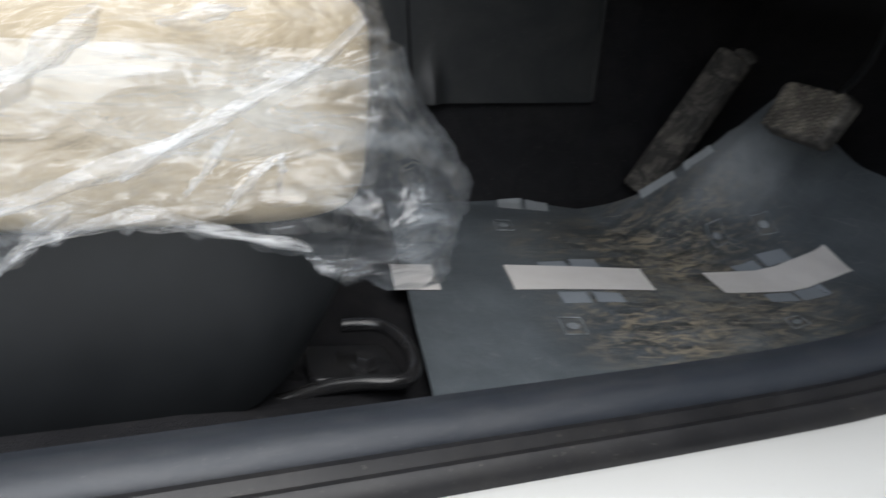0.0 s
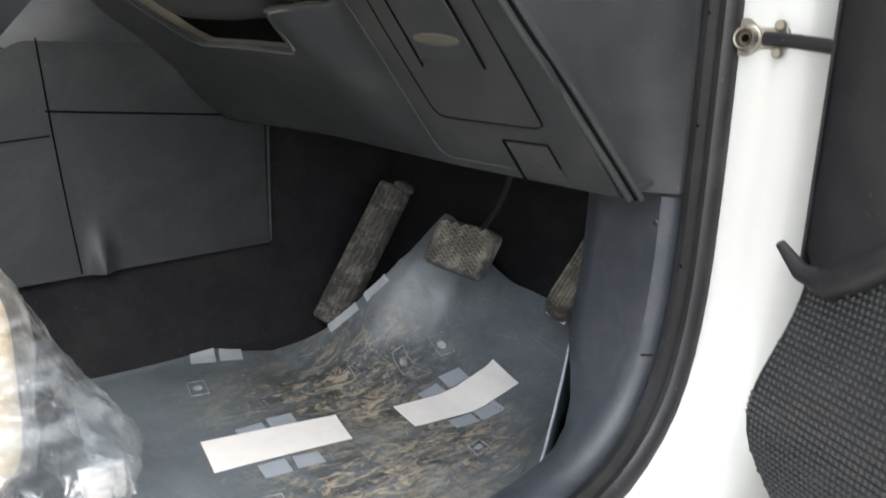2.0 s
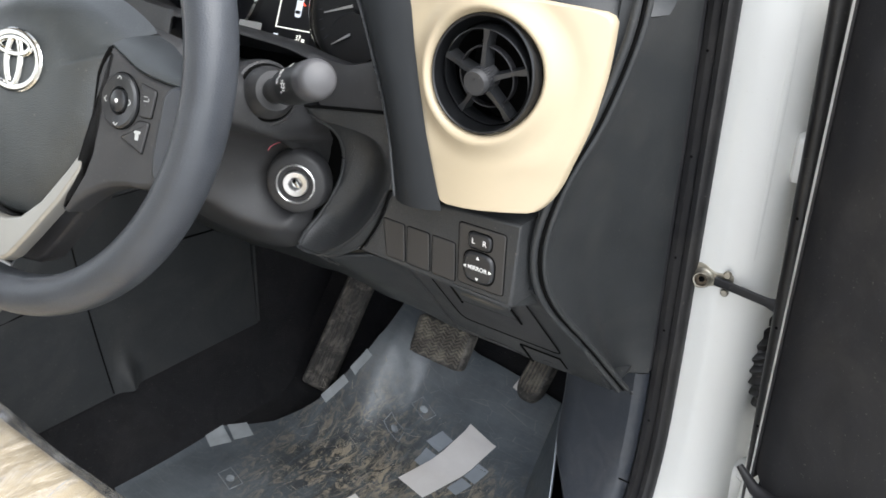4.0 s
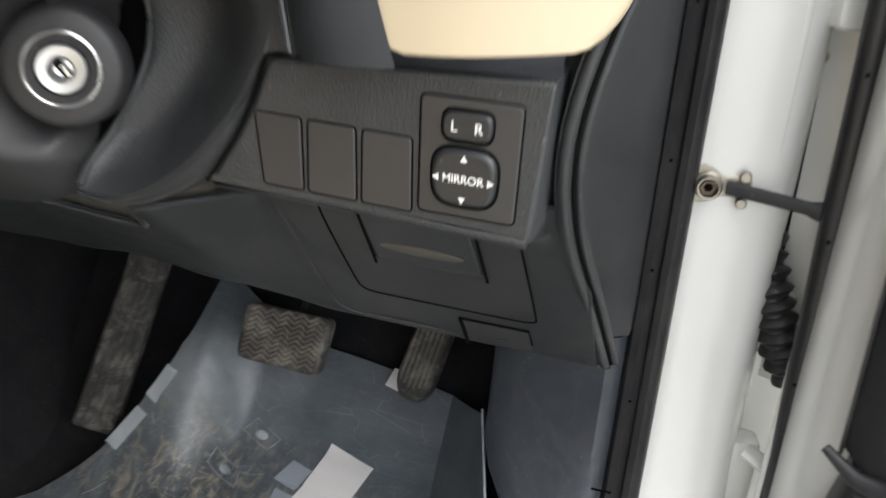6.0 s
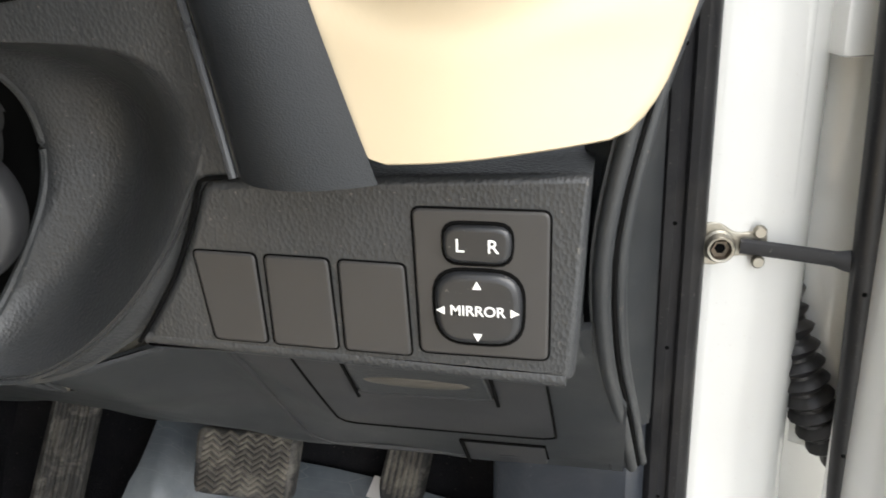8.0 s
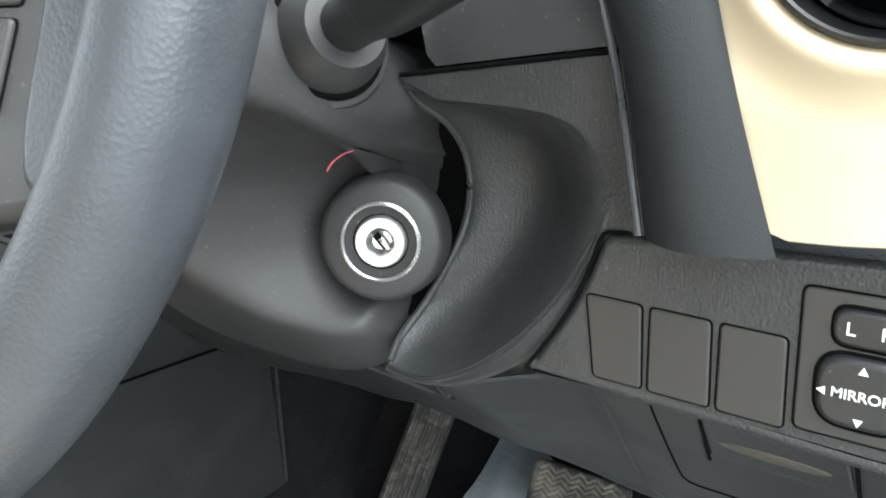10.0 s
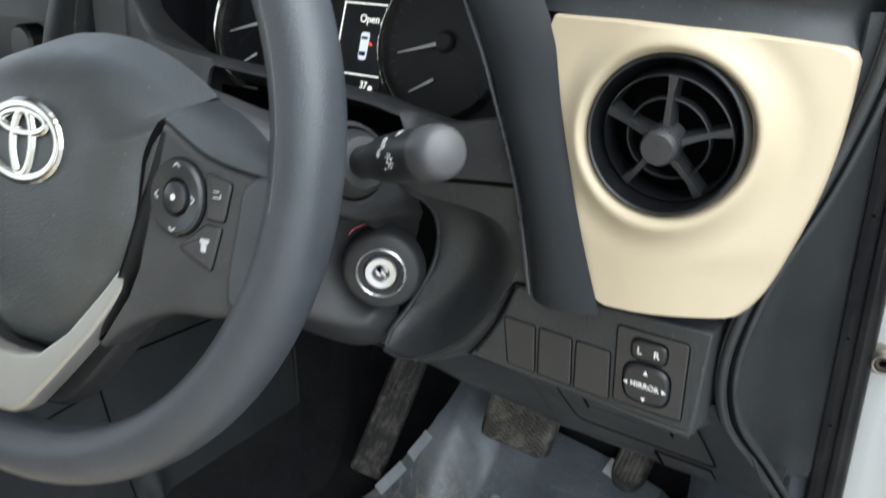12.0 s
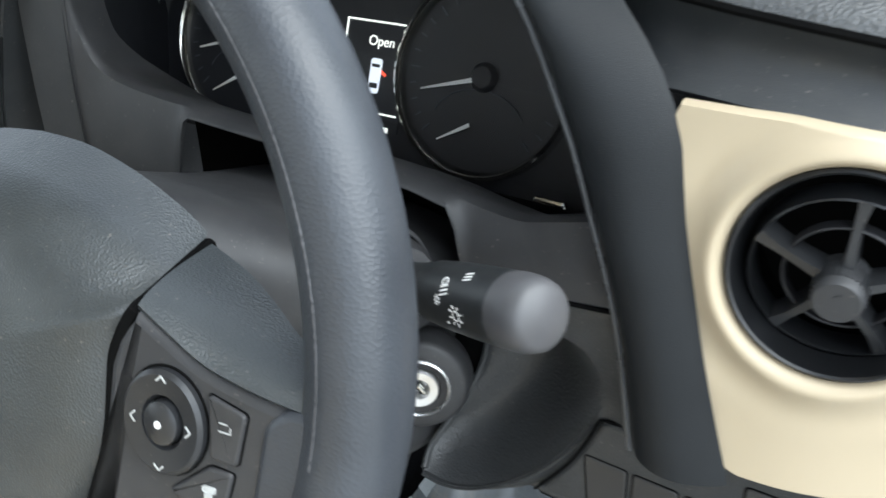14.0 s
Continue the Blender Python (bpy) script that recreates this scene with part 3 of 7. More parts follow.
# the taupe stands in for cream trim reflected in the pull
part("pull_recess", lathe([(0, 0.0007), (0.010, 0.0006), (0.0125, 0.0002), (0.0128, 0.0)], 28,
                          KNEE @ Matrix.Translation((on_knee(-0.352, 0.7145)[0], on_knee(-0.352, 0.7145)[1], 0.0022)) @ Matrix.Diagonal((1.80, 0.42, 1, 1))), pull_sheen, drawer, "finger pull with its pale reflection painted in taupe")
part("pull_gap", knee_line([(-0.3775, 0.742), (-0.3835, 0.696)], 0.0009, 0.0022), gap_black, drawer)
part("pull_gap", knee_line([(-0.3185, 0.742), (-0.3200, 0.6975)], 0.0009, 0.0022), gap_black, drawer)
part("panel_crease", knee_line(curve([(-0.428, 0.752), (-0.430, 0.705), (-0.437, 0.634), (-0.430, 0.622), (-0.418, 0.619), (-0.350, 0.620)], 40), 0.0016, -0.0002), plastic_fine, dash)
cover = part("connector_cover", knee_plate([(-0.3475, 0.6145), (-0.3055, 0.6175), (-0.3045, 0.6445), (-0.3465, 0.6435)], 0.002, 0.0010, 0.003, 0.0007), plastic_fine, dash, "small black connector cover")
part("cover_gap", knee_line([(-0.3492, 0.612), (-0.3475, 0.6445)], 0.0012, 0.0010), gap_black, cover)
part("cover_gap", knee_line([(-0.3475, 0.6445), (-0.3045, 0.6455), (-0.3045, 0.628)], 0.0007, 0.0008), gap_black, cover)
part("cover_icon", knee_plate([(-0.330, 0.6255), (-0.321, 0.626), (-0.321, 0.628), (-0.330, 0.6275)], 0.0005, 0.0014, 0.001, 0.0001), plastic_gloss, cover)

# switch panel
SW_Y = 0.441
SW = plane_pose((0, SW_Y, 0), (0, -1, 0))
sw_poly = rounded([(-0.4330, 0.7588), (-0.283, 0.7555), (-0.279, 0.824), (-0.375, 0.8205), (-0.4000, 0.8188), (-0.4070, 0.8010), (-0.4150, 0.7855)], [0.002, 0.004, 0, 0, 0.004, 0, 0])
switch = part("switch_panel", prism(sw_poly, 0.050, SW, bevel=0.003), leather_grain, dash, "black grained switch panel with blank covers")


part("panel_lip", tube(curve([(-0.4300, 0.4438, 0.7612), (-0.360, 0.4438, 0.7592), (-0.2855, 0.4438, 0.7564)], 16), 0.0033, 10), leather_grain, switch)
part("panel_gap", tube(curve([(-0.3780, 0.4408, 0.8218), (-0.3970, 0.4408, 0.8198), (-0.4010, 0.4408, 0.8178), (-0.4070, 0.4408, 0.8020), (-0.4150, 0.4408, 0.7855), (-0.4255, 0.4408, 0.7695), (-0.4325, 0.4408, 0.7600)], 40), 0.00085, 6), gap_black, switch)


def framed(poly, lift, depth, bevel=0.0008, at=SW):
    return prism(poly, depth, at @ Matrix.Translation((0, 0, lift)), bevel)


for k in range(3):
    x0, z1, z0 = -0.4065 + 0.0248 * k, 0.7955 - 0.0006 * k, 0.7635 - 0.0004 * k
    quad = [(x0 + 0.0035 * (k == 0), z0), (x0 + 0.0222, z0 - 0.0004), (x0 + 0.0214, z1 - 0.0005), (x0, z1)]
    part("blank_gap", framed(rounded(inset(quad, -0.0008), 0.0024), 0.00045, 0.004, 0.0001), gap_black, switch)
    part("blank_cover", framed(rounded(quad, 0.002), 0.0011, 0.004, 0.0007), blank_plastic, switch)
mp = [(-0.3315, 0.7640), (-0.2910, 0.7640), (-0.2905, 0.8125), (-0.3320, 0.8125)]
part("mirror_gap", framed(rounded(inset(mp, -0.0009), 0.0032), 0.00045, 0.004, 0.0001), gap_black, switch)
mirror_sw = part("mirror_switch", framed(rounded(mp, 0.0026), 0.0011, 0.004, 0.0007), blank_plastic, switch, "mirror adjusting switch with white lettering")
rk = [(-0.3225, 0.7960), (-0.3020, 0.7960), (-0.3015, 0.8080), (-0.3225, 0.8080)]
part("rocker_gap", framed(rounded(inset(rk, -0.0014), 0.0055), 0.0014, 0.003, 0.0001), gap_black, mirror_sw)
part("side_rocker", framed(rounded(rk, 0.005), 0.0032, 0.004, 0.0014), plastic_gloss, mirror_sw)
for s, x in (("L", -0.3172), ("R", -0.3072)):
    part("letter", lettering(s, 0.0060, SW @ Matrix.Translation((x, 0.8018, 0.0033)), bold=0.00003), print_white, mirror_sw)
bt = [(-0.3255, 0.7690), (-0.2990, 0.7690), (-0.2985, 0.7930), (-0.3260, 0.7930)]
part("button_gap", framed(rounded(inset(bt, -0.0016), 0.0105, 6), 0.0014, 0.003, 0.0001), gap_black, mirror_sw)
part("mirror_button", framed(rounded(bt, 0.0095, 6), 0.0038, 0.005, 0.0022), plastic_gloss, mirror_sw)
bx, bz = -0.3122, 0.7808
part("lettering", lettering("MIRROR", 0.0047, SW @ Matrix.Translation((bx, bz, 0.0039)), bold=0.00004), print_white, mirror_sw)
for a, dx, dz in ((0, 0.0112, 0), (90, 0, 0.0085), (180, -0.0112, 0), (270, 0, -0.0085)):
    tri = [(0.0016, 0), (-0.0010, 0.0014), (-0.0010, -0.0014)]
    part("arrow", flat_poly(tri, 0.0003, SW @ Matrix.Translation((bx + dx, bz + dz, 0.0041)) @ pose(0, 0, 0, 0, 0, a)), print_white, mirror_sw)

# curved edge strips between the dashboard's face and its end
STRIP = curve([(-0.2625, 0.606, 0.611), (-0.269, 0.54, 0.682), (-0.2755, 0.474, 0.752), (-0.276, 0.455, 0.80), (-0.2655, 0.458, 0.85), (-0.2465, 0.470, 0.90), (-0.2325, 0.478, 0.955), (-0.228, 0.480, 1.00)], 50)


def end_panel(u, v):
    p = STRIP[min(49, int(round(u * 49)))]
    q = np.array([-0.252, 0.650, p[2]])
    s = p * (1 - v) + q * v
    s[0] -= 0.020 * math.sin(v * math.pi) ** 1.3 * (1 if v < 0.5 else 1)
    return tuple(s)


part("end_panel", sheet(end_panel, 49, 14, 0.003), plastic, dash, "smooth black end panel beside the doorway")
part("edge_strip", tube(STRIP + np.array([0.001, -0.0010, 0.0]), 0.0030, 10), plastic, dash)
part("edge_strip", tube(STRIP + np.array([0.0065, 0.005, 0.0]), 0.0024, 10), plastic, dash)
part("strip_gap", tube(STRIP + np.array([0.0042, 0.0022, 0.0]), 0.0016, 6), gap_black, dash)

# cream bezel with a round air vent
VENT = V(-0.3145, 0.4345, 0.9250)


def bezel_y(x, z):
    return 0.424 + (z - 0.828) * 0.09 + 4.0 * max(0.0, x + 0.33) ** 2


bez = curve([(-0.3375, 0.8290), (-0.315, 0.8300), (-0.288, 0.8325), (-0.274, 0.8340)], 8).tolist() + curve([(-0.2675, 0.8365), (-0.2595, 0.848), (-0.2520, 0.870), (-0.2455, 0.893), (-0.2410, 0.918), (-0.2390, 0.942), (-0.2385, 0.964)], 12).tolist() \
    + curve([(-0.2415, 0.9695), (-0.275, 0.9745), (-0.32, 0.9775), (-0.3800, 0.9780)], 8).tolist() + curve([(-0.3818, 0.9750), (-0.3775, 0.935), (-0.3705, 0.908), (-0.3610, 0.880), (-0.3500, 0.850), (-0.3405, 0.8310)], 12).tolist()
bez = np.array(bez)


def reach(a):
    """How far the bezel's outline lies from the vent's middle, at the angle a."""
    d = np.array([math.cos(a), math.sin(a)])
    best = 0.2
    for i in range(len(bez)):
        p, q = bez[i - 1] - (VENT.x, VENT.z), bez[i] - (VENT.x, VENT.z)
        e = q - p
        den = d[0] * e[1] - d[1] * e[0]
        if abs(den) > 1e-12:
            t, s = (p[0] * e[1] - p[1] * e[0]) / den, (p[0] * d[1] - p[1] * d[0]) / den
            if t > 0 and -1e-6 <= s <= 1 + 1e-6:
                best = min(best, t)
    return best


def bezel(u, v):
    a = 2 * math.pi * u
    r0, r1 = 0.0392, reach(a)
    if v > 0.92:
        k = (v - 0.92) / 0.08
        r, dy = r1 - 0.0012 + 0.0012 * math.sin(k * math.pi / 2), 0.006 * k * k
    else:
        k = v / 0.92
        r, dy = r0 + (r1 - 0.0012 - r0) * k ** 1.2, 0.0
    x, z = VENT.x + r * math.cos(a), VENT.z + r * math.sin(a)
    ring = -0.0040 * math.exp(-((r - 0.0442) / 0.006) ** 2) + 0.0015 * math.exp(-((r - 0.059) / 0.006) ** 2) + 0.006 * math.exp(-((r - 0.0392) / 0.003) ** 2)
    crease = 0.0014 * (1 / (1 + math.exp((z - 0.862 - 0.05 * abs(x + 0.31)) / 0.0025)))
    return (x, bezel_y(x, z) + ring + dy + crease, z)


bezel_part = part("vent_bezel", sheet(bezel, 120, 26, 0.002, loop=True), cream, dash, "cream satin bezel round the vent", sharp=50)
VM = plane_pose(VENT, (0.06, -0.985, 0.12)) @ Matrix.Scale(0.90, 4)
VI = VM @ Matrix.Translation((0.0008, 0, -0.015)) @ pose(0, 0, 0, 13, 0, 0) @ Matrix.Translation((0, 0, 0.015))
vent = part("air_vent", lathe([(0.0452, -0.010), (0.0450, -0.0015), (0.0444, 0.0004), (0.0432, 0.0010), (0.0422, 0.0002), (0.0416, -0.003), (0.0405, -0.010), (0.0390, -0.014)], 64, VM), vent_black, bezel_part, "round black adjustable air vent")
part("vent_inner_ring", lathe([(0.0238, -0.012), (0.0238, -0.006), (0.0232, -0.0055), (0.0226, -0.006), (0.0226, -0.012)], 40, VI), plastic_dark, vent)
part("vent_outer_ring", lathe([(0.0372, -0.018), (0.0370, -0.005), (0.0362, -0.0045), (0.0355, -0.006), (0.0355, -0.018)], 48, VI), vent_black, vent)
# near-black well: the duct's shade is put into its colour
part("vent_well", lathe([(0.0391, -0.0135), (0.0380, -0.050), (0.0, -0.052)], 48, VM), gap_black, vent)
for k in range(5):
    a = radians(82 - 72 * k)
    d = V(math.cos(a), math.sin(a), 0)
    s = V(-d.y, d.x, 0)
    rings = []
    for r, w, zz in ((0.009, 0.0022, 0.001), (0.018, 0.0017, -0.001), (0.027, 0.0016, -0.003), (0.0365, 0.0026, -0.004)):
        c = d * r + s * (0.003 * math.sin((r - 0.009) * 60))
        rings.append([c + s * w + V(0, 0, zz), c - s * w + V(0, 0, zz), c - s * w * 1.3 + V(0, 0, zz - 0.012), c + s * w * 1.3 + V(0, 0, zz - 0.012)])
    bm = loft(rings)
    bm.transform(VI)
    part("vent_spoke", bm, plastic_gloss, vent)
part("vent_hub", lathe([(0.0098, -0.01), (0.0098, 0.010), (0.0088, 0.0115), (0.0, 0.0118)], 36, VI), plastic_fine, vent)
part("hub_mark", flat_poly([(-0.0014, 0.003), (0.0012, 0.003), (0.0004, 0.0044)], 0.0003, VI @ Matrix.Translation((0, 0, 0.0121))), plastic_gloss, vent)
for k in range(30):
    a = 2 * math.pi * k / 30
    part("hub_rib", block((-0.0004, -0.0005, -0.004), (0.0004, 0.0005, 0.0065), 0, VI @ pose(0.0100 * math.cos(a), 0.0100 * math.sin(a), 0, 0, 0, math.degrees(a) + 90)), plastic_gloss, vent)

BEZ_EDGE = [(0.616, -0.2720, 0.5930), (0.752, -0.2820, 0.4740), (0.832, -0.2830, 0.4700), (0.838, -0.2790, 0.4500), (0.848, -0.2600, 0.4530), (0.870, -0.2525, 0.4580), (0.893, -0.2460, 0.4640), (0.918, -0.2415, 0.4685), (0.942, -0.2395, 0.4720), (0.985, -0.2390, 0.4780)]


def side_return(u, v):
    z = 0.616 + 0.369 * u
    x0, y0 = (float(np.interp(z, [e[0] for e in BEZ_EDGE], [e[k] for e in BEZ_EDGE])) for k in (1, 2))
    x1, y1 = (float(np.interp(z, STRIP[:, 2], STRIP[:, k])) for k in (0, 1))
    return (x0 + (x1 - 0.001 - x0) * v, y0 + (y1 + 0.003 - y0) * v ** 0.7, z)


part("side_return", sheet(side_return, 74, 5, 0.002), plastic, dash)

# instrument hood: a broad band that rises beside the bezel and arches over the gauges
INNER = curve([(-0.378, 0.424, 0.8262), (-0.391, 0.430, 0.881), (-0.407, 0.431, 0.930), (-0.4215, 0.431, 0.969), (-0.450, 0.434, 1.018), (-0.50, 0.440, 1.052), (-0.60, 0.445, 1.070),
               (-0.70, 0.440, 1.052), (-0.775, 0.434, 1.000), (-0.81, 0.430, 0.93), (-0.83, 0.426, 0.85)], 60)
OUTER = curve([(-0.3370, 0.4245, 0.8245), (-0.354, 0.427, 0.876), (-0.370, 0.433, 0.930), (-0.3815, 0.438, 0.976), (-0.412, 0.450, 1.012), (-0.46, 0.475, 1.045), (-0.60, 0.490, 1.092),
               (-0.74, 0.470, 1.075), (-0.82, 0.448, 1.000), (-0.86, 0.436, 0.93), (-0.885, 0.43, 0.85)], 60)
CAVE = curve([(-0.415, 0.500, 0.872), (-0.428, 0.520, 0.884), (-0.443, 0.530, 0.920), (-0.455, 0.536, 0.960), (-0.478, 0.545, 1.005), (-0.52, 0.552, 1.035), (-0.61, 0.556, 1.05),
              (-0.70, 0.552, 1.035), (-0.765, 0.543, 0.985), (-0.79, 0.533, 0.93), (-0.80, 0.522, 0.875)], 60)


def band(u, v):
    i = min(59, int(round(u * 59)))
    a, b = INNER[i], OUTER[i]
    p = a * (1 - v) + b * v
    p = p + np.array([0, -0.011 * math.sin(math.pi * v ** 0.8) ** 0.8, 0.0])
    return tuple(p)


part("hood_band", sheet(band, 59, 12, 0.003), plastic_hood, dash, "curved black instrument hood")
part("hood_cavity", sheet(lambda u, v: tuple(INNER[min(59, int(round(u * 59)))] * (1 - v) + CAVE[min(59, int(round(u * 59)))] * v
                                             + np.array([0, 0.002, 0])), 59, 8), plastic, dash)
# paler glossy line paints in the highlight along the hood's edge
part("hood_edge", tube(INNER[:44] + np.array([-0.0010, -0.0024, 0]), 0.0014, 8), edge_gloss, dash)


# panel beside the column: a shallow scooped bowl with a rounded lip, cut off towards the column
CUT = curve([(-0.496, 0.432, 0.749), (-0.498, 0.443, 0.757), (-0.4925, 0.454, 0.770), (-0.485, 0.462, 0.787), (-0.480, 0.469, 0.805), (-0.479, 0.472, 0.822), (-0.479, 0.468, 0.838), (-0.481, 0.458, 0.851), (-0.485, 0.446, 0.860), (-0.486, 0.440, 0.866)], 60)
rim_line = [(-0.496, 0.431, 0.7475), (-0.484, 0.4315, 0.7455), (-0.468, 0.433, 0.749), (-0.449, 0.435, 0.7600), (-0.429, 0.437, 0.778), (-0.414, 0.4395, 0.797), (-0.404, 0.4415, 0.816), (-0.401, 0.4420, 0.832), (-0.403, 0.4410, 0.845), (-0.411, 0.4395, 0.856), (-0.426, 0.4380, 0.861), (-0.448, 0.4375, 0.8625), (-0.470, 0.4375, 0.863)]
flange_line = [(-0.497, 0.436, 0.744), (-0.483, 0.438, 0.7415), (-0.466, 0.440, 0.7445), (-0.4460, 0.4420, 0.7545), (-0.4285, 0.4428, 0.7685), (-0.4115, 0.4428, 0.7950), (-0.4010, 0.4428, 0.8185), (-0.3800, 0.4375, 0.8250), (-0.3840, 0.4360, 0.846), (-0.3935, 0.4360, 0.8805), (-0.42, 0.4362, 0.8785), (-0.450, 0.4365, 0.8750), (-0.487, 0.4365, 0.8705)]
both = curve([a + b for a, b in zip(rim_line, flange_line)], 60)
RIM, FLANGE = both[:, :3], both[:, 3:]


def cup(u, v):
    i = min(59, int(round(v * 59)))
    if u < 0.6:
        k = u / 0.6
        soft = min(1.0, max(0.0, (v - 0.22) / 0.25))
        hollow = 0.021 * math.sin(math.pi * min(1, v * 1.02)) ** 0.8 * math.sin(math.pi * k ** 0.85) ** (0.9 + 0.9 * soft)
        p = CUT[i] * (1 - k) + RIM[i] * k + np.array([0, hollow, 0])
    elif u < 0.75:
        k = (u - 0.6) / 0.15
        p = RIM[i] + (FLANGE[i] - RIM[i]) * 0.18 * k + np.array([0, -0.0022 * math.sin(math.pi * k) * (1 - min(1.0, max(0.0, (v - 0.30) / 0.25))), 0])
    else:
        k = (u - 0.75) / 0.25
        p = RIM[i] + (FLANGE[i] - RIM[i]) * (0.18 + 0.82 * k)
    return tuple(p)


part("ignition_recess", sheet(cup, 60, 59, 0.0015), leather_grain, dash, "scooped black recess beside the ignition lock", sharp=60)
part("recess_edge", tube(CUT + np.array([-0.0006, 0.0008, 0]), 0.0019, 8), plastic_soft, dash)
part("lip_underside", sheet(lambda u, v: tuple(FLANGE[int(round(u * 34))] + np.array([0, 0.040 * v, -0.004 * v])), 34, 4, 0.0015), plastic_soft, dash)
# black sheet behind the cut edge, standing in for the gap's shade
part("gap_shade", sheet(lambda u, v: tuple(CUT[int(round(9 + 42 * v))] + np.array([-0.046 * u, 0.0045 + 0.004 * u, 0.0])), 4, 42, 0.001), gap_black, dash)
# flat black sheet that paints in the shade round the column
part("column_shade", sheet(lambda u, v: (-0.72 + 0.27 * u, 0.500, 0.735 + 0.155 * v), 2, 2, 0.002), gap_black, dash)
part("shelf_gap", tube([(-0.388, 0.4362, 0.8832), (-0.42, 0.4364, 0.8798), (-0.487, 0.4368, 0.8718)], 0.0011, 6), gap_black, dash)
SILL_Z = curve([(-0.380, 0.925), (-0.410, 0.921), (-0.430, 0.916), (-0.450, 0.912), (-0.483, 0.916), (-0.505, 0.920), (-0.545, 0.923), (-0.60, 0.926), (-0.66, 0.929), (-0.705, 0.933), (-0.728, 0.939), (-0.738, 0.950), (-0.743, 0.966), (-0.746, 0.990), (-0.750, 1.010), (-0.79, 1.015)], 110)


def fascia_panel(u, v):
    """The upright panel under the dials, cut out for the column; its top rolls over and runs back to the lens."""
    i = min(109, int(round(u * 109)))
    x, top = SILL_Z[i]
    low = 0.8845 - 0.118 * min(0.10, max(0.0, -0.394 - x))
    k = min(1.0, max(0.0, (-0.471 - x) / 0.010)) * min(1.0, max(0.0, (x + 0.672) / 0.022))
    low += (top - 0.005 - low) * k * k * (3 - 2 * k)
    if v < 0.55:
        return (x, 0.4365 + 0.008 * (v / 0.55) ** 2, low + (top - 0.002 - low) * v / 0.55)
    a = (v - 0.55) / 0.45
    e = ease((-0.715 - x) / 0.025)
    return (x - 0.004 * e * a, 0.4445 + (0.083 - 0.058 * e) * a, top - 0.002 + 0.002 * math.sin(min(1, a * 6) * math.pi / 2) - 0.046 * (1 - e) * a ** 1.3)


part("cluster_fascia", sheet(fascia_panel, 109, 26, 0.002), plastic_fine, dash, "smooth dark panel under the dials")

part("lens_side", sheet(lambda u, v: (-0.751 - 0.040 * u, 0.470 + 0.078 * u, 0.885 + 0.135 * v), 4, 4, 0.002), gauge_black, dash)

# padded top
FRONT = [(-0.222, 0.52), (-0.232, 0.492), (-0.26, 0.466), (-0.33, 0.456), (-0.405, 0.462), (-0.45, 0.50), (-0.50, 0.570), (-0.62, 0.585), (-0.76, 0.570), (-0.84, 0.50), (-0.95, 0.47), (-1.2, 0.47), (-1.62, 0.50)]
front = curve(FRONT, 60)


def gap_z(x):
    return 0.995 + 0.11 * min(0.18, max(0.0, -0.25 - x))


hood_top = [tuple(p + np.array([0, 0.002, 0.0015])) for p in OUTER if -0.835 < p[0] < -0.413]
RIDGE = curve([(x, y, gap_z(x) + 0.002) for x, y in front if x > -0.400] + hood_top[::2] + [(x, y, 1.012) for x, y in front if x < -0.865], 90)


def pad(u, v):
    x, y0, z0 = RIDGE[min(89, int(round(u * 89)))]
    y1 = 1.02 - 0.30 * abs(2 * (x + 1.62) / 1.30 - 1) ** 2.5 if -1.62 < x < -0.32 else 0.72
    h = min(1.0, max(0.0, (z0 - 1.016) / 0.03))
    k, s = min(1, v / 0.25), min(1.0, max(0.0, (v - 0.12) / 0.6))
    z = z0 + (0.016 - 0.010 * h) * math.sin(k * math.pi / 2)
    z += (1.012 + 0.012 * (1 - h) - z) * s * s * (3 - 2 * s)
    return (x, y0 - 0.004 * (1 - h) * math.sin(k * math.pi) + (y1 - y0) * v ** 1.35, z)


part("top_pad", sheet(pad, 89, 26, 0.003), pad_top, dash, "padded grained black dashboard top")
right_front = [p for p in front if p[0] > -0.425]
rf = np.array(right_front)[::-1]


def fascia(u, v):
    i = min(len(rf) - 1, int(round(u * (len(rf) - 1))))
    x, y = rf[i]
    top, low = gap_z(x) - 0.0005, 0.966 + 0.012 * min(1, max(0, (-0.24 - x) / 0.14))
    return (x, y + 0.010 * math.sin(v * math.pi) - 0.006 * (1 - v), low + (top - low) * v)


part("upper_fascia", sheet(fascia, len(rf) - 1, 6, 0.003), plastic, dash)
part("fascia_gap", tube([(x, y + 0.0010, gap_z(x)) for x, y in rf], 0.0020, 6), gap_black, dash)
left_front = np.array([p for p in front if p[0] < -0.83])
part("far_fascia", sheet(lambda u, v: (left_front[int(round(u * (len(left_front) - 1)))][0], left_front[int(round(u * (len(left_front) - 1)))][1] + 0.004 - 0.01 * (1 - v), 0.93 + 0.084 * v), len(left_front) - 1, 4, 0.003), plastic, dash)
TV = Matrix.Translation((-0.358, 0.581, 1.0265)) @ Matrix((Vector((0.795, -0.607, -0.061)).normalized(), Vector((0.607, 0.795, 0.080)).normalized(), Vector((0.0, -0.1, 1.0)).normalized())).transposed().to_4x4()
tv = part("top_vent", prism(rounded([(-0.092, -0.022), (0.088, -0.022), (0.088, 0.022), (-0.092, 0.022)], 0.010), 0.010, TV, 0.003), plastic_soft, dash, "black slotted demister vent")
part("vent_throat", prism(rounded([(-0.072, -0.010), (0.072, -0.010), (0.072, 0.010), (-0.072, 0.010)], 0.003), 0.004, TV @ Matrix.Translation((0, 0, 0.0006)), 0.0002), gap_black, tv)
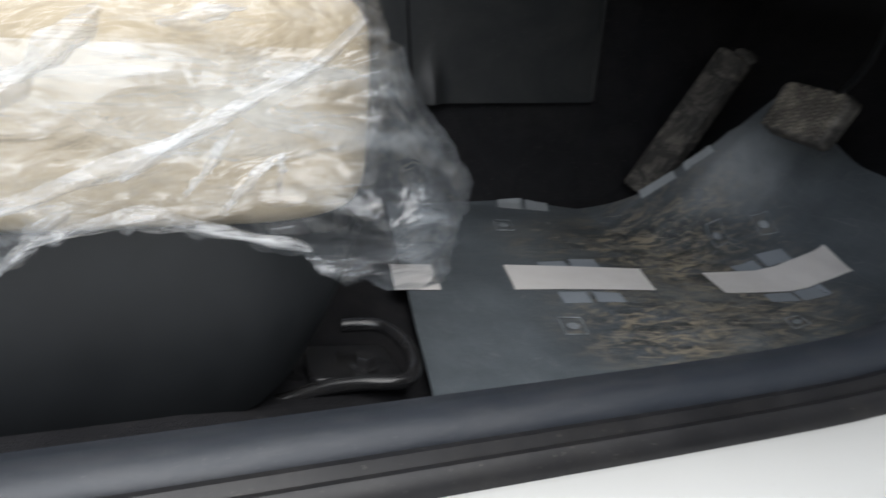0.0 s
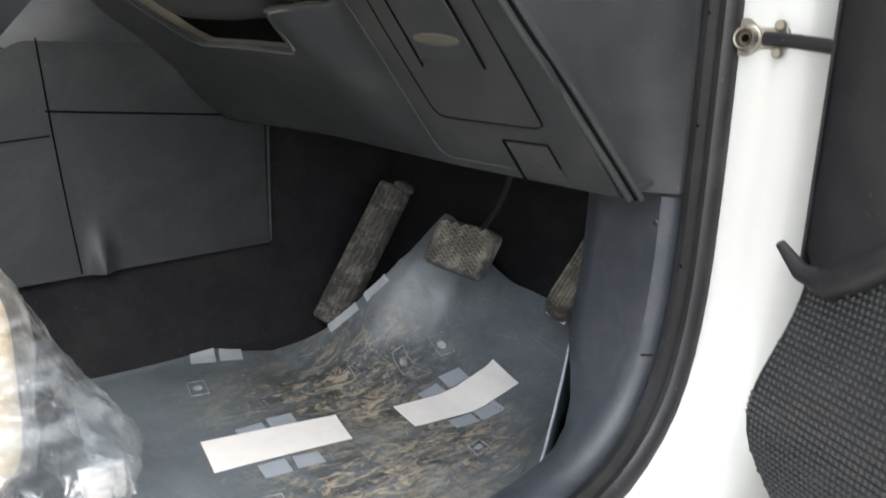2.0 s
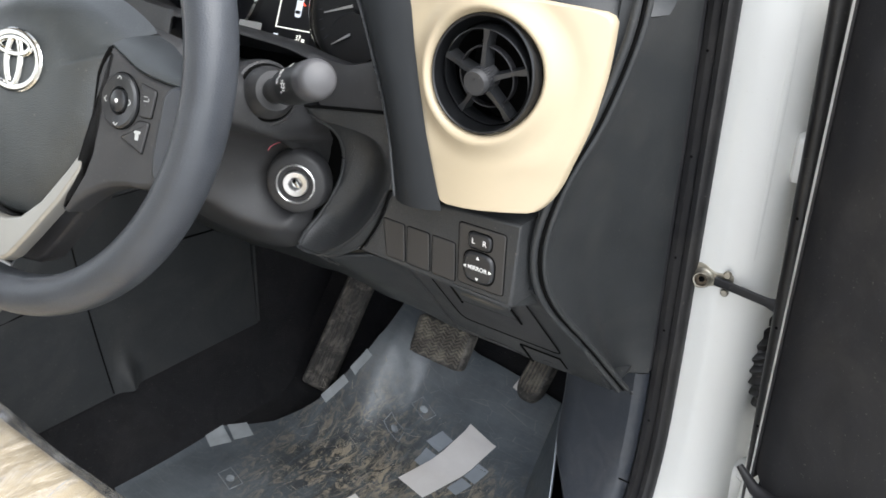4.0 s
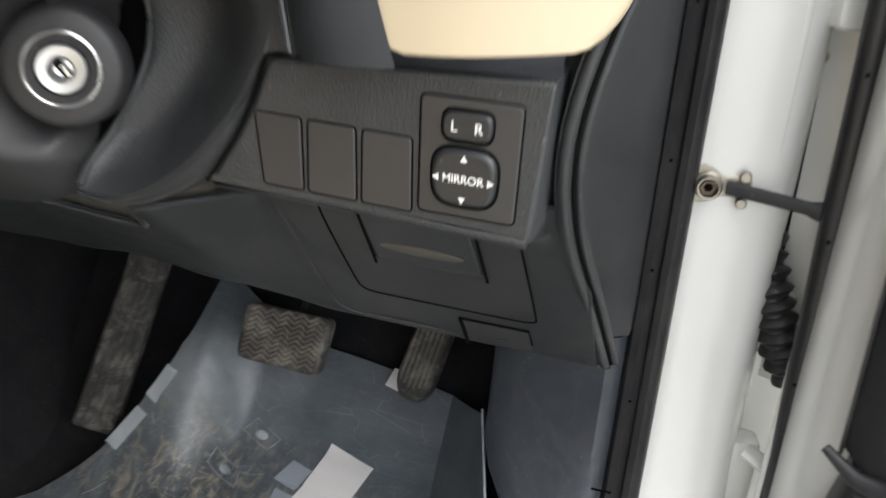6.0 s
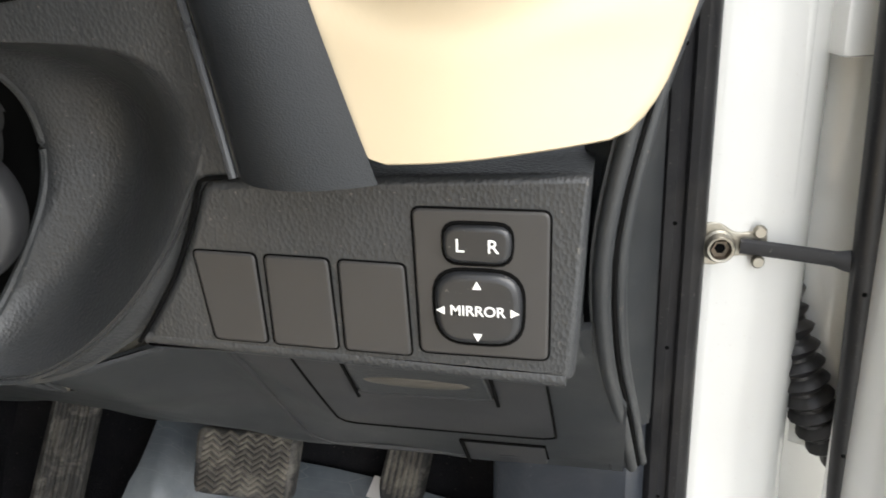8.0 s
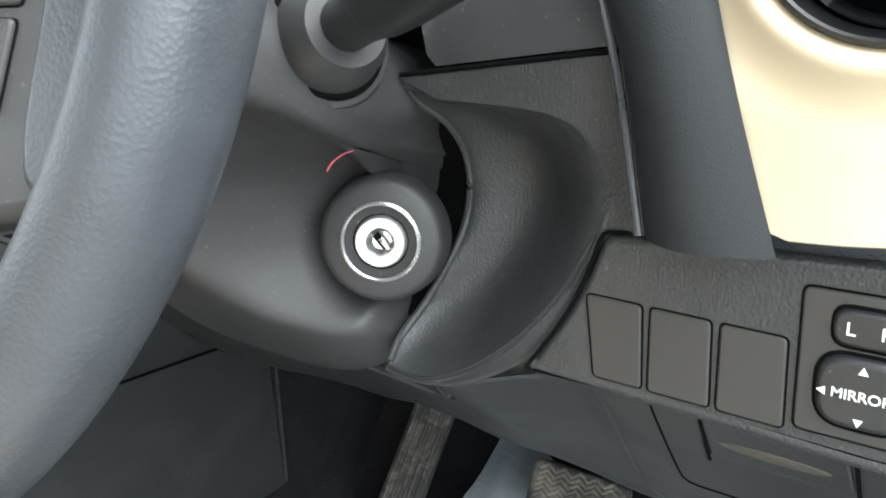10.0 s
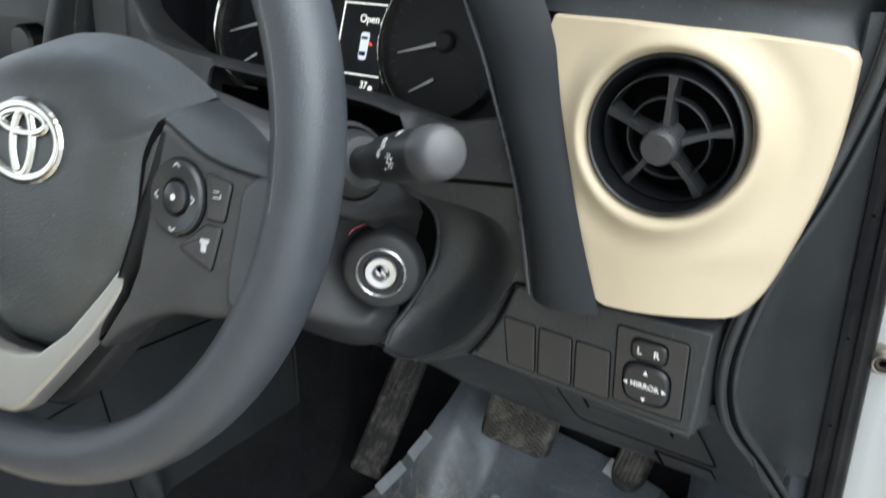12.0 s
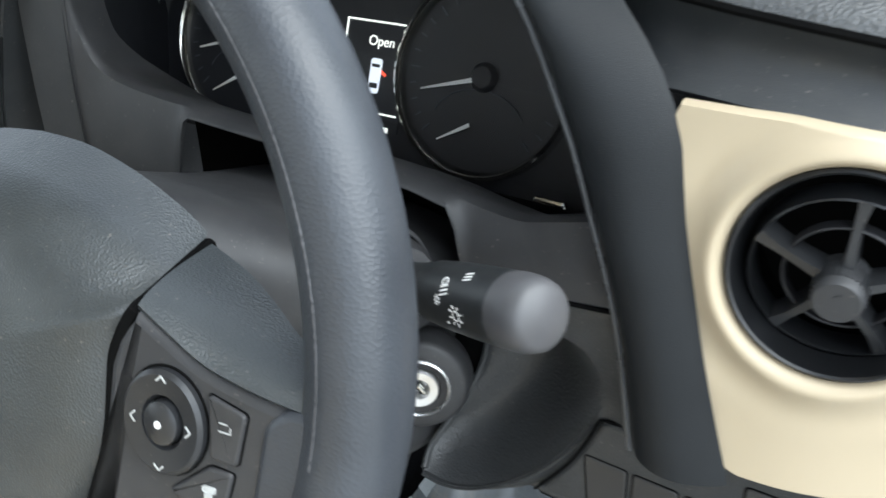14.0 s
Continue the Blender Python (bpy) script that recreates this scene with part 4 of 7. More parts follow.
for k in range(6):
    part("vent_slat", block((-0.0012, -0.010, -0.002), (0.0012, 0.010, 0.0022), 0.0004, TV @ pose(-0.060 + 0.024 * k, 0, 0, 0, 0, -12)), plastic_soft, tv)
part("vent_rail", block((-0.074, 0.0095, -0.002), (0.074, 0.0120, 0.0030), 0.0006, TV), plastic_soft, tv)
part("vent_rail", block((-0.074, -0.0120, -0.002), (0.074, -0.0095, 0.0022), 0.0006, TV), plastic_soft, tv)

# ---- instrument cluster ----
GM = plane_pose((-0.6175, 0.5475, 0.935), (0, -0.94, 0.342))
cluster = thing("instrument_cluster", GM, "black instrument cluster with two ringed dials and a lit display", "instrument cluster")
face_poly = rounded([(-0.19, -0.055), (-0.15, -0.068), (-0.05, -0.06), (0.05, -0.06), (0.15, -0.068), (0.19, -0.05), (0.17, 0.08), (0.09, 0.115), (-0.09, 0.115), (-0.17, 0.08)], 0.02)
part("face_plate", prism(face_poly, 0.004, None, 0.001), gauge_black, cluster, local=True)
for sx in (-0.092, 0.092):
    ring = part("dial_ring", lathe([(0.0585, 0.001), (0.0580, 0.008), (0.0560, 0.0095), (0.0545, 0.008), (0.0535, 0.001)], 72, Matrix.Translation((sx, 0, 0))), chrome, cluster, local=True)
    part("dial_face", lathe([(0.0, 0.0015), (0.050, 0.0015), (0.0535, 0.002)], 56, Matrix.Translation((sx, 0, 0))), gauge_black, ring, local=True)
    for k in range(25):
        a = radians(225 - 270 * k / 24)
        part("tick", block((-0.0004, -0.0022 - 0.002 * (k % 4 == 0), 0.0018), (0.0004, 0.0022, 0.0022), 0, Matrix.Translation((sx, 0, 0)) @ pose(0.048 * math.cos(a), 0.048 * math.sin(a), 0, 0, 0, math.degrees(a) - 90)), dim_print, ring, local=True)
    part("needle_hub", lathe([(0, 0.0065), (0.006, 0.006), (0.0085, 0.003), (0.0085, 0.002)], 24, Matrix.Translation((sx, 0, 0))), plastic_dark, ring, local=True)
    part("needle", prism([(-0.040, -0.0005), (-0.004, -0.0014), (-0.004, 0.0014), (-0.040, 0.0005)], 0.0008, Matrix.Translation((sx - 0.001, -0.001, 0.005)) @ pose(0, 0, 0, 0, 0, 16), 0.0001), print_white, ring, local=True)
    part("small_needle", prism([(-0.026, -0.0004), (-0.003, -0.0012), (-0.003, 0.0012), (-0.026, 0.0004)], 0.0008, Matrix.Translation((sx - 0.001, -0.026, 0.004)) @ pose(0, 0, 0, 0, 0, 30), 0.0001), print_white, ring, local=True)
    part("sub_dial_arc", tube([(sx + 0.030 * math.cos(radians(b)), -0.028 + 0.021 * math.sin(radians(b)), 0.0022) for b in range(20, 165, 8)], 0.0003, 5), dim_print, ring, local=True)
bar = lambda x0, y0, x1, y1: block((x0, y0, 0.0012), (x1, y1, 0.0018), 0)
display = part("display", block((-0.018, -0.036, 0.0004), (0.036, 0.038, 0.0011), 0), gauge_black, cluster, "lit information display", local=True)
part("frame_line", bar(-0.0125, -0.0265, -0.0115, 0.0285), lcd_white, display, local=True)
part("frame_line", bar(-0.0125, -0.0265, 0.0335, -0.0255), lcd_white, display, local=True)
part("frame_line", bar(-0.0125, 0.0275, 0.036, 0.0285), lcd_white, display, local=True)
part("word", lettering("Open", 0.0085, Matrix.Translation((0.0155, 0.0165, 0.0018))), lcd_white, display, local=True)
part("car_icon", prism(rounded([(-0.0038, -0.0105), (0.0038, -0.0105), (0.0042, 0.0105), (-0.0042, 0.0105)], 0.0025), 0.0006, Matrix.Translation((0.014, -0.004, 0.0020)), 0.0002), lcd_grey, display, local=True)
part("icon_window", prism(rounded([(-0.003, -0.0016), (0.003, -0.0016), (0.003, 0.0016), (-0.003, 0.0016)], 0.0006), 0.0004, Matrix.Translation((0.014, -0.0098, 0.0023)), 0.0001), gauge_black, display, local=True)
part("icon_window", prism(rounded([(-0.003, -0.001), (0.003, -0.001), (0.003, 0.001), (-0.003, 0.001)], 0.0006), 0.0004, Matrix.Translation((0.014, 0.0022, 0.0023)), 0.0001), gauge_black, display, local=True)
part("icon_door", flat_poly([(0.0185, 0.0), (0.0225, -0.0024), (0.0215, -0.0036), (0.0185, -0.0018)], 0.0004, Matrix.Translation((0, 0, 0.0022))), lcd_red, display, local=True)
part("digits", lettering("37", 0.0075, Matrix.Translation((0.0205, -0.0335, 0.0018))), lcd_white, display, local=True)
part("small_bar", block((0.0255, -0.0365, 0.0012), (0.0290, -0.0335, 0.0018), 0), lcd_white, display, local=True)
part("small_bar", block((-0.0125, -0.0345, 0.0012), (-0.0075, -0.0325, 0.0018), 0), lcd_grey, display, local=True)
display.location = (0.0025, -0.006, 0.0)
lens = part("lens", sheet(lambda u, v: (-0.185 + 0.37 * u, -0.064 + 0.165 * v, 0.016 + 0.062 * v), 10, 8), lens_glass, cluster, local=True)
lens.visible_shadow = False
part("lens_clip", block((0.140, -0.062, 0.006), (0.158, -0.057, 0.012), 0.001), chrome, cluster, local=True)

note = thing("paper_tag", plane_pose((-0.652, 0.522, 0.899), (0, -0.94, 0.34)), "small white paper tag with print beside the dials", "tag")
part("card", prism(rounded([(-0.016, -0.010), (0.016, -0.010), (0.016, 0.010), (-0.016, 0.010)], 0.001), 0.0006, None, 0.0001), print_white, note, local=True)
part("print", lettering("T10", 0.013, Matrix.Translation((0.002, -0.002, 0.0002))), gap_black, note, local=True)


# ---- steering column, ignition lock and stalk ----
column = thing("steering_column", (-0.585, 0.40, 0.76), "black plastic steering column shroud with ignition lock", "steering column")


IGN = V(-0.499, 0.434, 0.803)


def shroud_ring(cx, y, cz, w, h, tip, p=3.4, n=120):
    out = []
    for k in range(n):
        a = 2 * math.pi * k / n
        c, s = math.cos(a), math.sin(a)
        q = (cx + w * math.copysign(abs(c) ** (2 / p), c), y + tip * (0.35 if s > 0 else 0.62) * math.copysign(abs(s) ** (2 / p), s), cz + h * math.copysign(abs(s) ** (2 / p), s))
        # a shoulder on the side of the stalk
        k = min(1.0, max(0.0, (q[2] - 0.838) / 0.022)) * min(1.0, max(0.0, (q[0] + 0.56) / 0.05))
        q = (q[0] + 0.014 * k * k * (3 - 2 * k), q[1], q[2])
        # dished round the ignition lock
        d = math.hypot(q[0] - IGN.x, q[2] - IGN.z)
        floor_y = 0.447 - 2.2 * max(0.0, d - 0.029) + 6.0 * max(0.0, q[0] + 0.508) * min(1.0, max(0.0, (0.846 - q[2]) / 0.03))
        out.append((q[0], 0.5 * (q[1] + floor_y + math.sqrt((q[1] - floor_y) ** 2 + 0.00012)) - 0.0008, q[2]))
    return out


keys = [(-0.583, 0.300, 0.899, 0.046, 0.049), (-0.584, 0.340, 0.875, 0.058, 0.071), (-0.585, 0.375, 0.847, 0.074, 0.088), (-0.586, 0.405, 0.8235, 0.086, 0.0965), (-0.587, 0.432, 0.815, 0.091, 0.093), (-0.588, 0.458, 0.811, 0.093, 0.087), (-0.588, 0.505, 0.8055, 0.093, 0.0795)]
kk = curve(keys, 60)
part("shroud", loft([shroud_ring(cx, y, cz, w, h, -0.066 * min(1, w / 0.085)) for cx, y, cz, w, h in kk]), plastic_fine, column, sharp=60)
IM = plane_pose(IGN, (0.50, -0.86, 0.08))
boss_path = [(0.0240, -0.022), (0.0272, -0.018), (0.0285, -0.013), (0.0276, -0.007), (0.0268, -0.003), (0.0256, -0.0008), (0.0236, 0.0004), (0.0165, 0.0012)]
part("lock_boss", lathe(boss_path, 48, IM), plastic_fine, column, "rounded boss round the ignition lock", sharp=60)
lock = part("lock_ring", lathe([(0.0172, 0.0008), (0.0172, 0.0022), (0.0163, 0.0028), (0.0156, 0.0022), (0.0156, 0.0006)], 48, IM), steel, column)
part("lock_dish", lathe([(0.0156, 0.0010), (0.0120, 0.0006), (0.0112, -0.001)], 40, IM), plastic_dark, lock)
part("lock_barrel", lathe([(0.0112, -0.001), (0.0110, 0.0020), (0.0102, 0.0030), (0.0062, 0.0026), (0.0050, 0.0012), (0.0040, -0.002), (0.0, -0.003)], 40, IM), steel, lock, "silver key barrel")
part("key_slot", block((-0.0012, -0.0038, -0.0022), (0.0012, 0.0038, 0.0016), 0.0003, IM @ pose(0, 0, 0, 0, 0, 38)), gap_black, lock)
part("slot_flap", block((-0.0006, -0.0030, -0.001), (0.0010, 0.0030, 0.0019), 0.0003, IM @ pose(0.0014, -0.001, 0, 0, 0, 38)), chrome, lock)
for k in range(60):
    a = 2 * math.pi * k / 60
    part("ring_notch", block((-0.0002, -0.0006, 0.0015), (0.0002, 0.0006, 0.0025), 0, IM @ pose(0.0168 * math.cos(a), 0.0168 * math.sin(a), 0, 0, 0, math.degrees(a) - 90)), plastic_gloss, lock)
part("crayon_mark", tube(curve([(-0.5045, 0.4105, 0.8365), (-0.5015, 0.4110, 0.8405), (-0.4960, 0.4120, 0.8440), (-0.4920, 0.4130, 0.8455)], 10), [0.0003, 0.0007, 0.0008, 0.0007, 0.0005, 0.0007, 0.0006, 0.0005, 0.0004, 0.0002], 5, 0.5), red_mark, column, "red crayon mark on the shroud")

stalk = thing("light_stalk", (-0.505, 0.40, 0.905), "dark grey light switch stalk with white symbols", "stalk")
S0, S1 = V(-0.494, 0.4035, 0.8868), V(-0.395, 0.3640, 0.9210)
sd = (S1 - S0).normalized()
SM = plane_pose(S0, sd, (0, -0.6, 0.8))
slen = (S1 - S0).length
part("collar_gap", lathe([(0.0222, -0.016), (0.0222, 0.0035), (0.0208, 0.0045), (0.0, 0.0045)], 36, SM), gap_black, stalk)
part("collar_seat", lathe([(0.0285, -0.022), (0.0265, -0.004), (0.0248, 0.0012), (0.0228, 0.0020), (0.0222, -0.010)], 36, SM), plastic_fine, stalk)
part("stalk_collar", lathe([(0.0206, -0.012), (0.0204, 0.006), (0.0190, 0.013), (0.0150, 0.020), (0.0, 0.021)], 36, SM), plastic_fine, stalk)
part("stalk_arm", lathe([(0.0100, 0.005), (0.0096, 0.026), (0.0104, 0.035), (0.0114, 0.041), (0.0122, 0.046)], 32, SM), stalk_black, stalk)
part("twist_grip", lathe([(0.0122, 0.046), (0.0127, 0.0475), (0.0137, 0.062), (0.0142, 0.082), (0.0143, slen - 0.016)], 36, SM), stalk_black, stalk)
part("stalk_tip", lathe([(0.0143, slen - 0.016), (0.0144, slen - 0.012), (0.0140, slen - 0.006), (0.0128, slen - 0.0015), (0.0100, slen + 0.0008), (0.0, slen + 0.0018)], 36, SM), grey_tip, stalk)


def on_stalk(ang, h, r):
    """A pose on the stalk's skin that faces outward."""
    a = radians(ang)
    o = SM @ V(r * math.cos(a), r * math.sin(a), h)
    n = SM.to_3x3() @ V(math.cos(a), math.sin(a), 0)
    return plane_pose(o, n, SM.to_3x3() @ V(0, 0, 1)) @ pose(0, 0, 0, 0, 0, -75)


def sun_icon(m, r):
    bm = [lathe([(r * 0.42, 0), (r * 0.55, 0), (r * 0.55, 0.0002), (r * 0.42, 0.0002), (r * 0.42, 0)], 14, m)]
    for k in range(8):
        bm.append(block((r * 0.72, -r * 0.07, 0), (r * 1.05, r * 0.07, 0.0002), 0, m @ pose(0, 0, 0, 0, 0, 45 * k)))
    return join(*bm)


for ang in (142,):
    part("symbol", sun_icon(on_stalk(ang, 0.0790, 0.0143), 0.0040), print_white, stalk)
    part("symbol", sun_icon(on_stalk(ang - 18, 0.0665, 0.0140), 0.0021), print_white, stalk)
    part("symbol", join(*[block((-0.0022, -0.0004 + 0.0016 * j, 0), (0.0022, 0.0003 + 0.0016 * j, 0.0002), 0, on_stalk(ang - 34, 0.070, 0.0141)) for j in (-1, 0, 1)]), print_white, stalk)
    part("symbol", block((-0.0006, -0.0006, 0), (0.0006, 0.0006, 0.0002), 0, on_stalk(ang + 16, 0.072, 0.0142)), print_white, stalk)
    part("symbol", join(*[block((-0.0026, -0.0004 + 0.0015 * j, 0), (0.0012, 0.0003 + 0.0015 * j, 0.0002), 0, on_stalk(ang - 62, 0.0800, 0.0143)) for j in (-1, 0, 1)]), print_white, stalk)
    part("symbol", lathe([(0.0012, 0), (0.0019, 0), (0.0019, 0.0002), (0.0012, 0.0002), (0.0012, 0)], 14, on_stalk(ang - 48, 0.0690, 0.0141)), print_white, stalk)

# ---- steering wheel ----
WC = V(-0.580, 0.263, 0.925)
wa, wb = radians(16.5), radians(8.6)
WN = V(math.sin(wb) * math.cos(wa), -math.cos(wb) * math.cos(wa), math.sin(wa))
WM = plane_pose(WC, WN)
wheel = thing("steering_wheel", WM, "black leather steering wheel with silver lower spoke", "steering wheel")
RR = 0.1694


def rim_section(a):
    """The rim's cross-section: outward and towards the driver, with a flat thumb side."""
    pts = []
    for k in range(40):
        b = 2 * math.pi * k / 40
        pts.append((0.0146 * spow(math.cos(b), 0.88) - 0.0012 * math.exp(-((b - 2.55) / 0.16) ** 2), 0.0168 * spow(math.sin(b), 0.88)))
    return pts


rim_rings = []
for k in range(121):
    a = 2 * math.pi * k / 120
    rim_rings.append([((RR + o) * math.cos(a) - 0.0035, (RR + o) * math.sin(a), h - 0.004) for o, h in rim_section(a)])
bm = loft(rim_rings, cap=False)
bmesh.ops.remove_doubles(bm, verts=bm.verts, dist=1e-6)
rim = part("rim", bm, leather, wheel, "worn black leather rim", local=True, sharp=180)
seam = [((RR - 0.0138) * math.cos(a) - 0.0035, (RR - 0.0138) * math.sin(a), 0.0052 - 0.004 + 0.0006 * math.sin(a * 400)) for a in np.linspace(-1.0, 1.45, 140)]
part("stitching", tube(seam, 0.0005, 5), thread, rim, local=True)
front_seam = [((RR - 0.0060) * math.cos(a) - 0.0035, (RR - 0.0060) * math.sin(a), 0.0157 - 0.004 + 0.0002 * math.sin(a * 400)) for a in np.linspace(-0.10, 1.35, 160)]
part("stitching", tube(front_seam, 0.0004, 5), seam_thread, rim, local=True)


def plate(outline, z, depth, bevel, r=0.0, dome=0.0):
    return prism(rounded(outline, r, 5) if r or hasattr(r, "__len__") else outline, depth, Matrix.Translation((0, 0, z)), bevel, dome)


# airbag pad: broad top, drawn in to a blunt point below; domed
def pad_outline(n=120):
    right = curve([(0.0, 0.0450), (0.025, 0.0430), (0.050, 0.0360), (0.070, 0.0275), (0.0830, 0.0200), (0.0862, 0.0170), (0.0858, 0.0145), (0.0825, 0.0100), (0.0795, 0.0050), (0.0768, -0.005), (0.0755, -0.025), (0.0735, -0.043), (0.0590, -0.070), (0.0410, -0.094), (0.0250, -0.1075), (0.013, -0.111), (0.0, -0.1115)], n // 2)
    left = right[::-1].copy()
    left[:, 0] *= -1
    return np.vstack([right, left[1:-1]])


po = pad_outline()


def pad_skin_surface(u, v):
    i = u * len(po)
    a, b = po[int(i) % len(po)], po[(int(i) + 1) % len(po)]
    p = a + (b - a) * (i - int(i))
    c = np.array([0.0, -0.02])
    k, f = max(0.0, (v - 0.75) / 0.25), min(1.0, v / 0.75)
    q = c + (p - c) * f
    w = min(1.0, max(0.0, (p[1] - 0.011) / 0.008))
    z = -0.006 + 0.007 * (1 - f ** 8) + 0.006 * (1 - f ** 2) - w * 0.012 * f ** 4
    # the top rolls over and runs back towards the column
    if k:
        z -= (0.014 + 0.009 * w) * k
        q = q + np.array([-0.05 * p[0] * w, 0.0105 * w]) * k
    return (q[0], q[1], z)


airbag = part("airbag_cover", sheet(pad_skin_surface, 118, 40, loop=True), pad_skin, wheel, "smooth black airbag cover with a chrome emblem", local=True, sharp=110)
cover_rim = [tuple(o if q[1] < 0.0185 else i) for q, o, i in zip(po, inset(po, -0.0034), inset(po, 0.012))]
part("cover_gap", prism(cover_rim, 0.016, Matrix.Translation((0, 0, -0.0095)), 0.0004), gap_black, wheel, local=True)
EM = Matrix.Translation((0.0, -0.005, 0.0075))


def oval(rx, ry, cx, cy, rw, n=44, zz=0.0):
    return tube([(cx + rx * math.cos(2 * math.pi * k / n), cy + ry * math.sin(2 * math.pi * k / n), zz) for k in range(n)], rw, 8, 0.6, (0, 0, 1), closed=True)


for rx, ry, cx, cy, rw in ((0.0262, 0.0188, 0, 0, 0.0031), (0.0165, 0.0056, 0, 0.0098, 0.0024), (0.0070, 0.0165, 0, -0.0004, 0.0024)):
    bm = oval(rx, ry, cx, cy, rw)
    bm.transform(EM)
    part("emblem_ring", bm, chrome, airbag, local=True)
part("small_mark", prism(rounded([(-0.003, -0.001), (0.003, -0.001), (0.003, 0.001), (-0.003, 0.001)], 0.001), 0.0006, Matrix.Translation((-0.014, -0.078, 0.0038)), 0.0002), plastic_dark, airbag, local=True)

# side spokes with switches
for s in (1, -1):
    # s = 1: the spoke towards the door
    mir = Matrix.Diagonal((s, 1, 1, 1))
    up = curve([(0.0915, 0.0152), (0.104, 0.0090), (0.1185, 0.0025), (0.1392, -0.0015), (0.158, -0.003)], 10)
    dn = curve([(0.158, -0.056), (0.146, -0.066), (0.128, -0.0705), (0.105, -0.073), (0.080, -0.084), (0.061, -0.099)], 10)
    outline = [tuple(p) for p in up] + [tuple(p) for p in dn] + [(0.0585, -0.0935), (0.0742, -0.0680), (0.0795, -0.0535), (0.0792, -0.0445), (0.0780, -0.0400), (0.0784, -0.025), (0.0802, -0.005), (0.0832, 0.0035), (0.0864, 0.0085), (0.0900, 0.0125)]
    bm = prism(outline[::-1], 0.020, Matrix.Translation((0, 0, 0.0062)), 0.004)
    bm.transform(mir)
    spoke = part("spoke", bm, plastic_fine, wheel, "black switch spoke", local=True)
    ridge = curve([(0.0904, 0.0148, 0.0042), (0.104, 0.0085, 0.0052), (0.1185, 0.0022, 0.0056), (0.1392, -0.0018, 0.0056), (0.156, -0.0035, 0.0050)], 14)
    back = curve([(0.0850, 0.0255, -0.0368), (0.105, 0.0205, -0.0310), (0.121, 0.0145, -0.0245), (0.1345, 0.0085, -0.0180), (0.152, 0.003, -0.012)], 14)
    bm = sheet(lambda u, v: tuple(ridge[int(round(u * 13))] * (1 - v) + back[int(round(u * 13))] * v + np.array([0, 0.0018, 0.001]) * math.sin(math.pi * v ** 0.7)), 13, 10, 0.002)
    bm.transform(mir)
    part("spoke_top", bm, pad_skin, spoke, local=True)
    slot = curve([(0.0835, 0.0258, -0.0362), (0.0870, 0.0195, -0.0140), (0.0890, 0.0138, 0.0036), (0.0880, 0.0118, 0.0052), (0.0858, 0.0080, 0.0054), (0.0836, 0.0030, 0.0054), (0.0812, -0.005, 0.0054), (0.0803, -0.025, 0.0054), (0.0782, -0.0400, 0.0052), (0.0772, -0.0440, 0.0040)], 50)
    bm = tube(slot + np.array([-0.0016, 0.0, -0.0036]), 0.0028, 8)
    bm.transform(mir)
    part("cover_slot", bm, gap_black, spoke, local=True)
    bm = prism(rounded([(0.1400, -0.008), (0.150, -0.001), (0.162, -0.003), (0.162, -0.058), (0.150, -0.066), (0.1370, -0.063), (0.1355, -0.050), (0.1385, -0.025)], 0.006)[::-1], 0.02, Matrix.Translation((0, 0, 0.0080)), 0.0028)
    bm.transform(mir)
    part("thumb_rest", bm, leather, spoke, local=True)
    cx, cy = 0.1045, -0.0178
    P0 = mir @ Matrix.Translation((cx, cy, 0.0062))
    part("pad_gap", lathe([(0.0190, -0.001), (0.0190, 0.0004), (0.0, 0.0004)], 40, P0 @ Matrix.Diagonal((0.86, 0.96, 1, 1))), gap_black, spoke, local=True)
    part("cursor_pad", lathe([(0.0182, 0.0), (0.0180, 0.0022), (0.0165, 0.0034), (0.0095, 0.0024), (0.0085, 0.0005)], 44, P0 @ Matrix.Diagonal((0.86, 0.96, 1, 1))), plastic_gloss, spoke, local=True)
    part("enter_key", lathe([(0.0076, 0.0), (0.0074, 0.0034), (0.0060, 0.0042), (0.0, 0.0044)], 32, P0 @ Matrix.Diagonal((0.86, 0.96, 1, 1))), plastic_gloss, spoke, local=True)
    part("enter_dot", lathe([(0.0, 0.0002), (0.0013, 0.0002), (0.0013, 0.0)], 12, P0 @ Matrix.Translation((0, 0, 0.0044))), print_white, spoke, local=True)
    for a in (0, 90, 180, 270):
        q = P0 @ Matrix.Translation((0.0108 * math.cos(radians(a)), 0.0148 * math.sin(radians(a)), 0.0034)) @ pose(0, 0, 0, 0, 0, a)
        part("chevron", join(block((-0.0003, 0, 0), (0.0003, 0.0026, 0.0002), 0, q @ pose(0.0008, 0, 0, 0, 0, 45)), block((-0.0003, -0.0026, 0), (0.0003, 0, 0.0002), 0, q @ pose(0.0008, 0, 0, 0, 0, -45))), key_print, spoke, local=True)
    for k, quad in enumerate(([(0.1222, -0.0252), (0.1318, -0.0252), (0.1345, -0.0080), (0.1205, -0.0045)], [(0.1072, -0.0400), (0.1268, -0.0482), (0.1308, -0.0280), (0.1218, -0.0280)])):
        bm = prism(rounded(inset(quad, -0.0007), 0.002), 0.002, Matrix.Translation((0, 0, 0.0066)), 0.0001)
        bm.transform(mir)
        part("key_gap", bm, gap_black, spoke, local=True)
        bm = prism(rounded(quad, 0.0018), 0.003, Matrix.Translation((0, 0, 0.0078)), 0.0008)
        bm.transform(mir)
        key = part("switch_key", bm, plastic_fine, spoke, local=True)
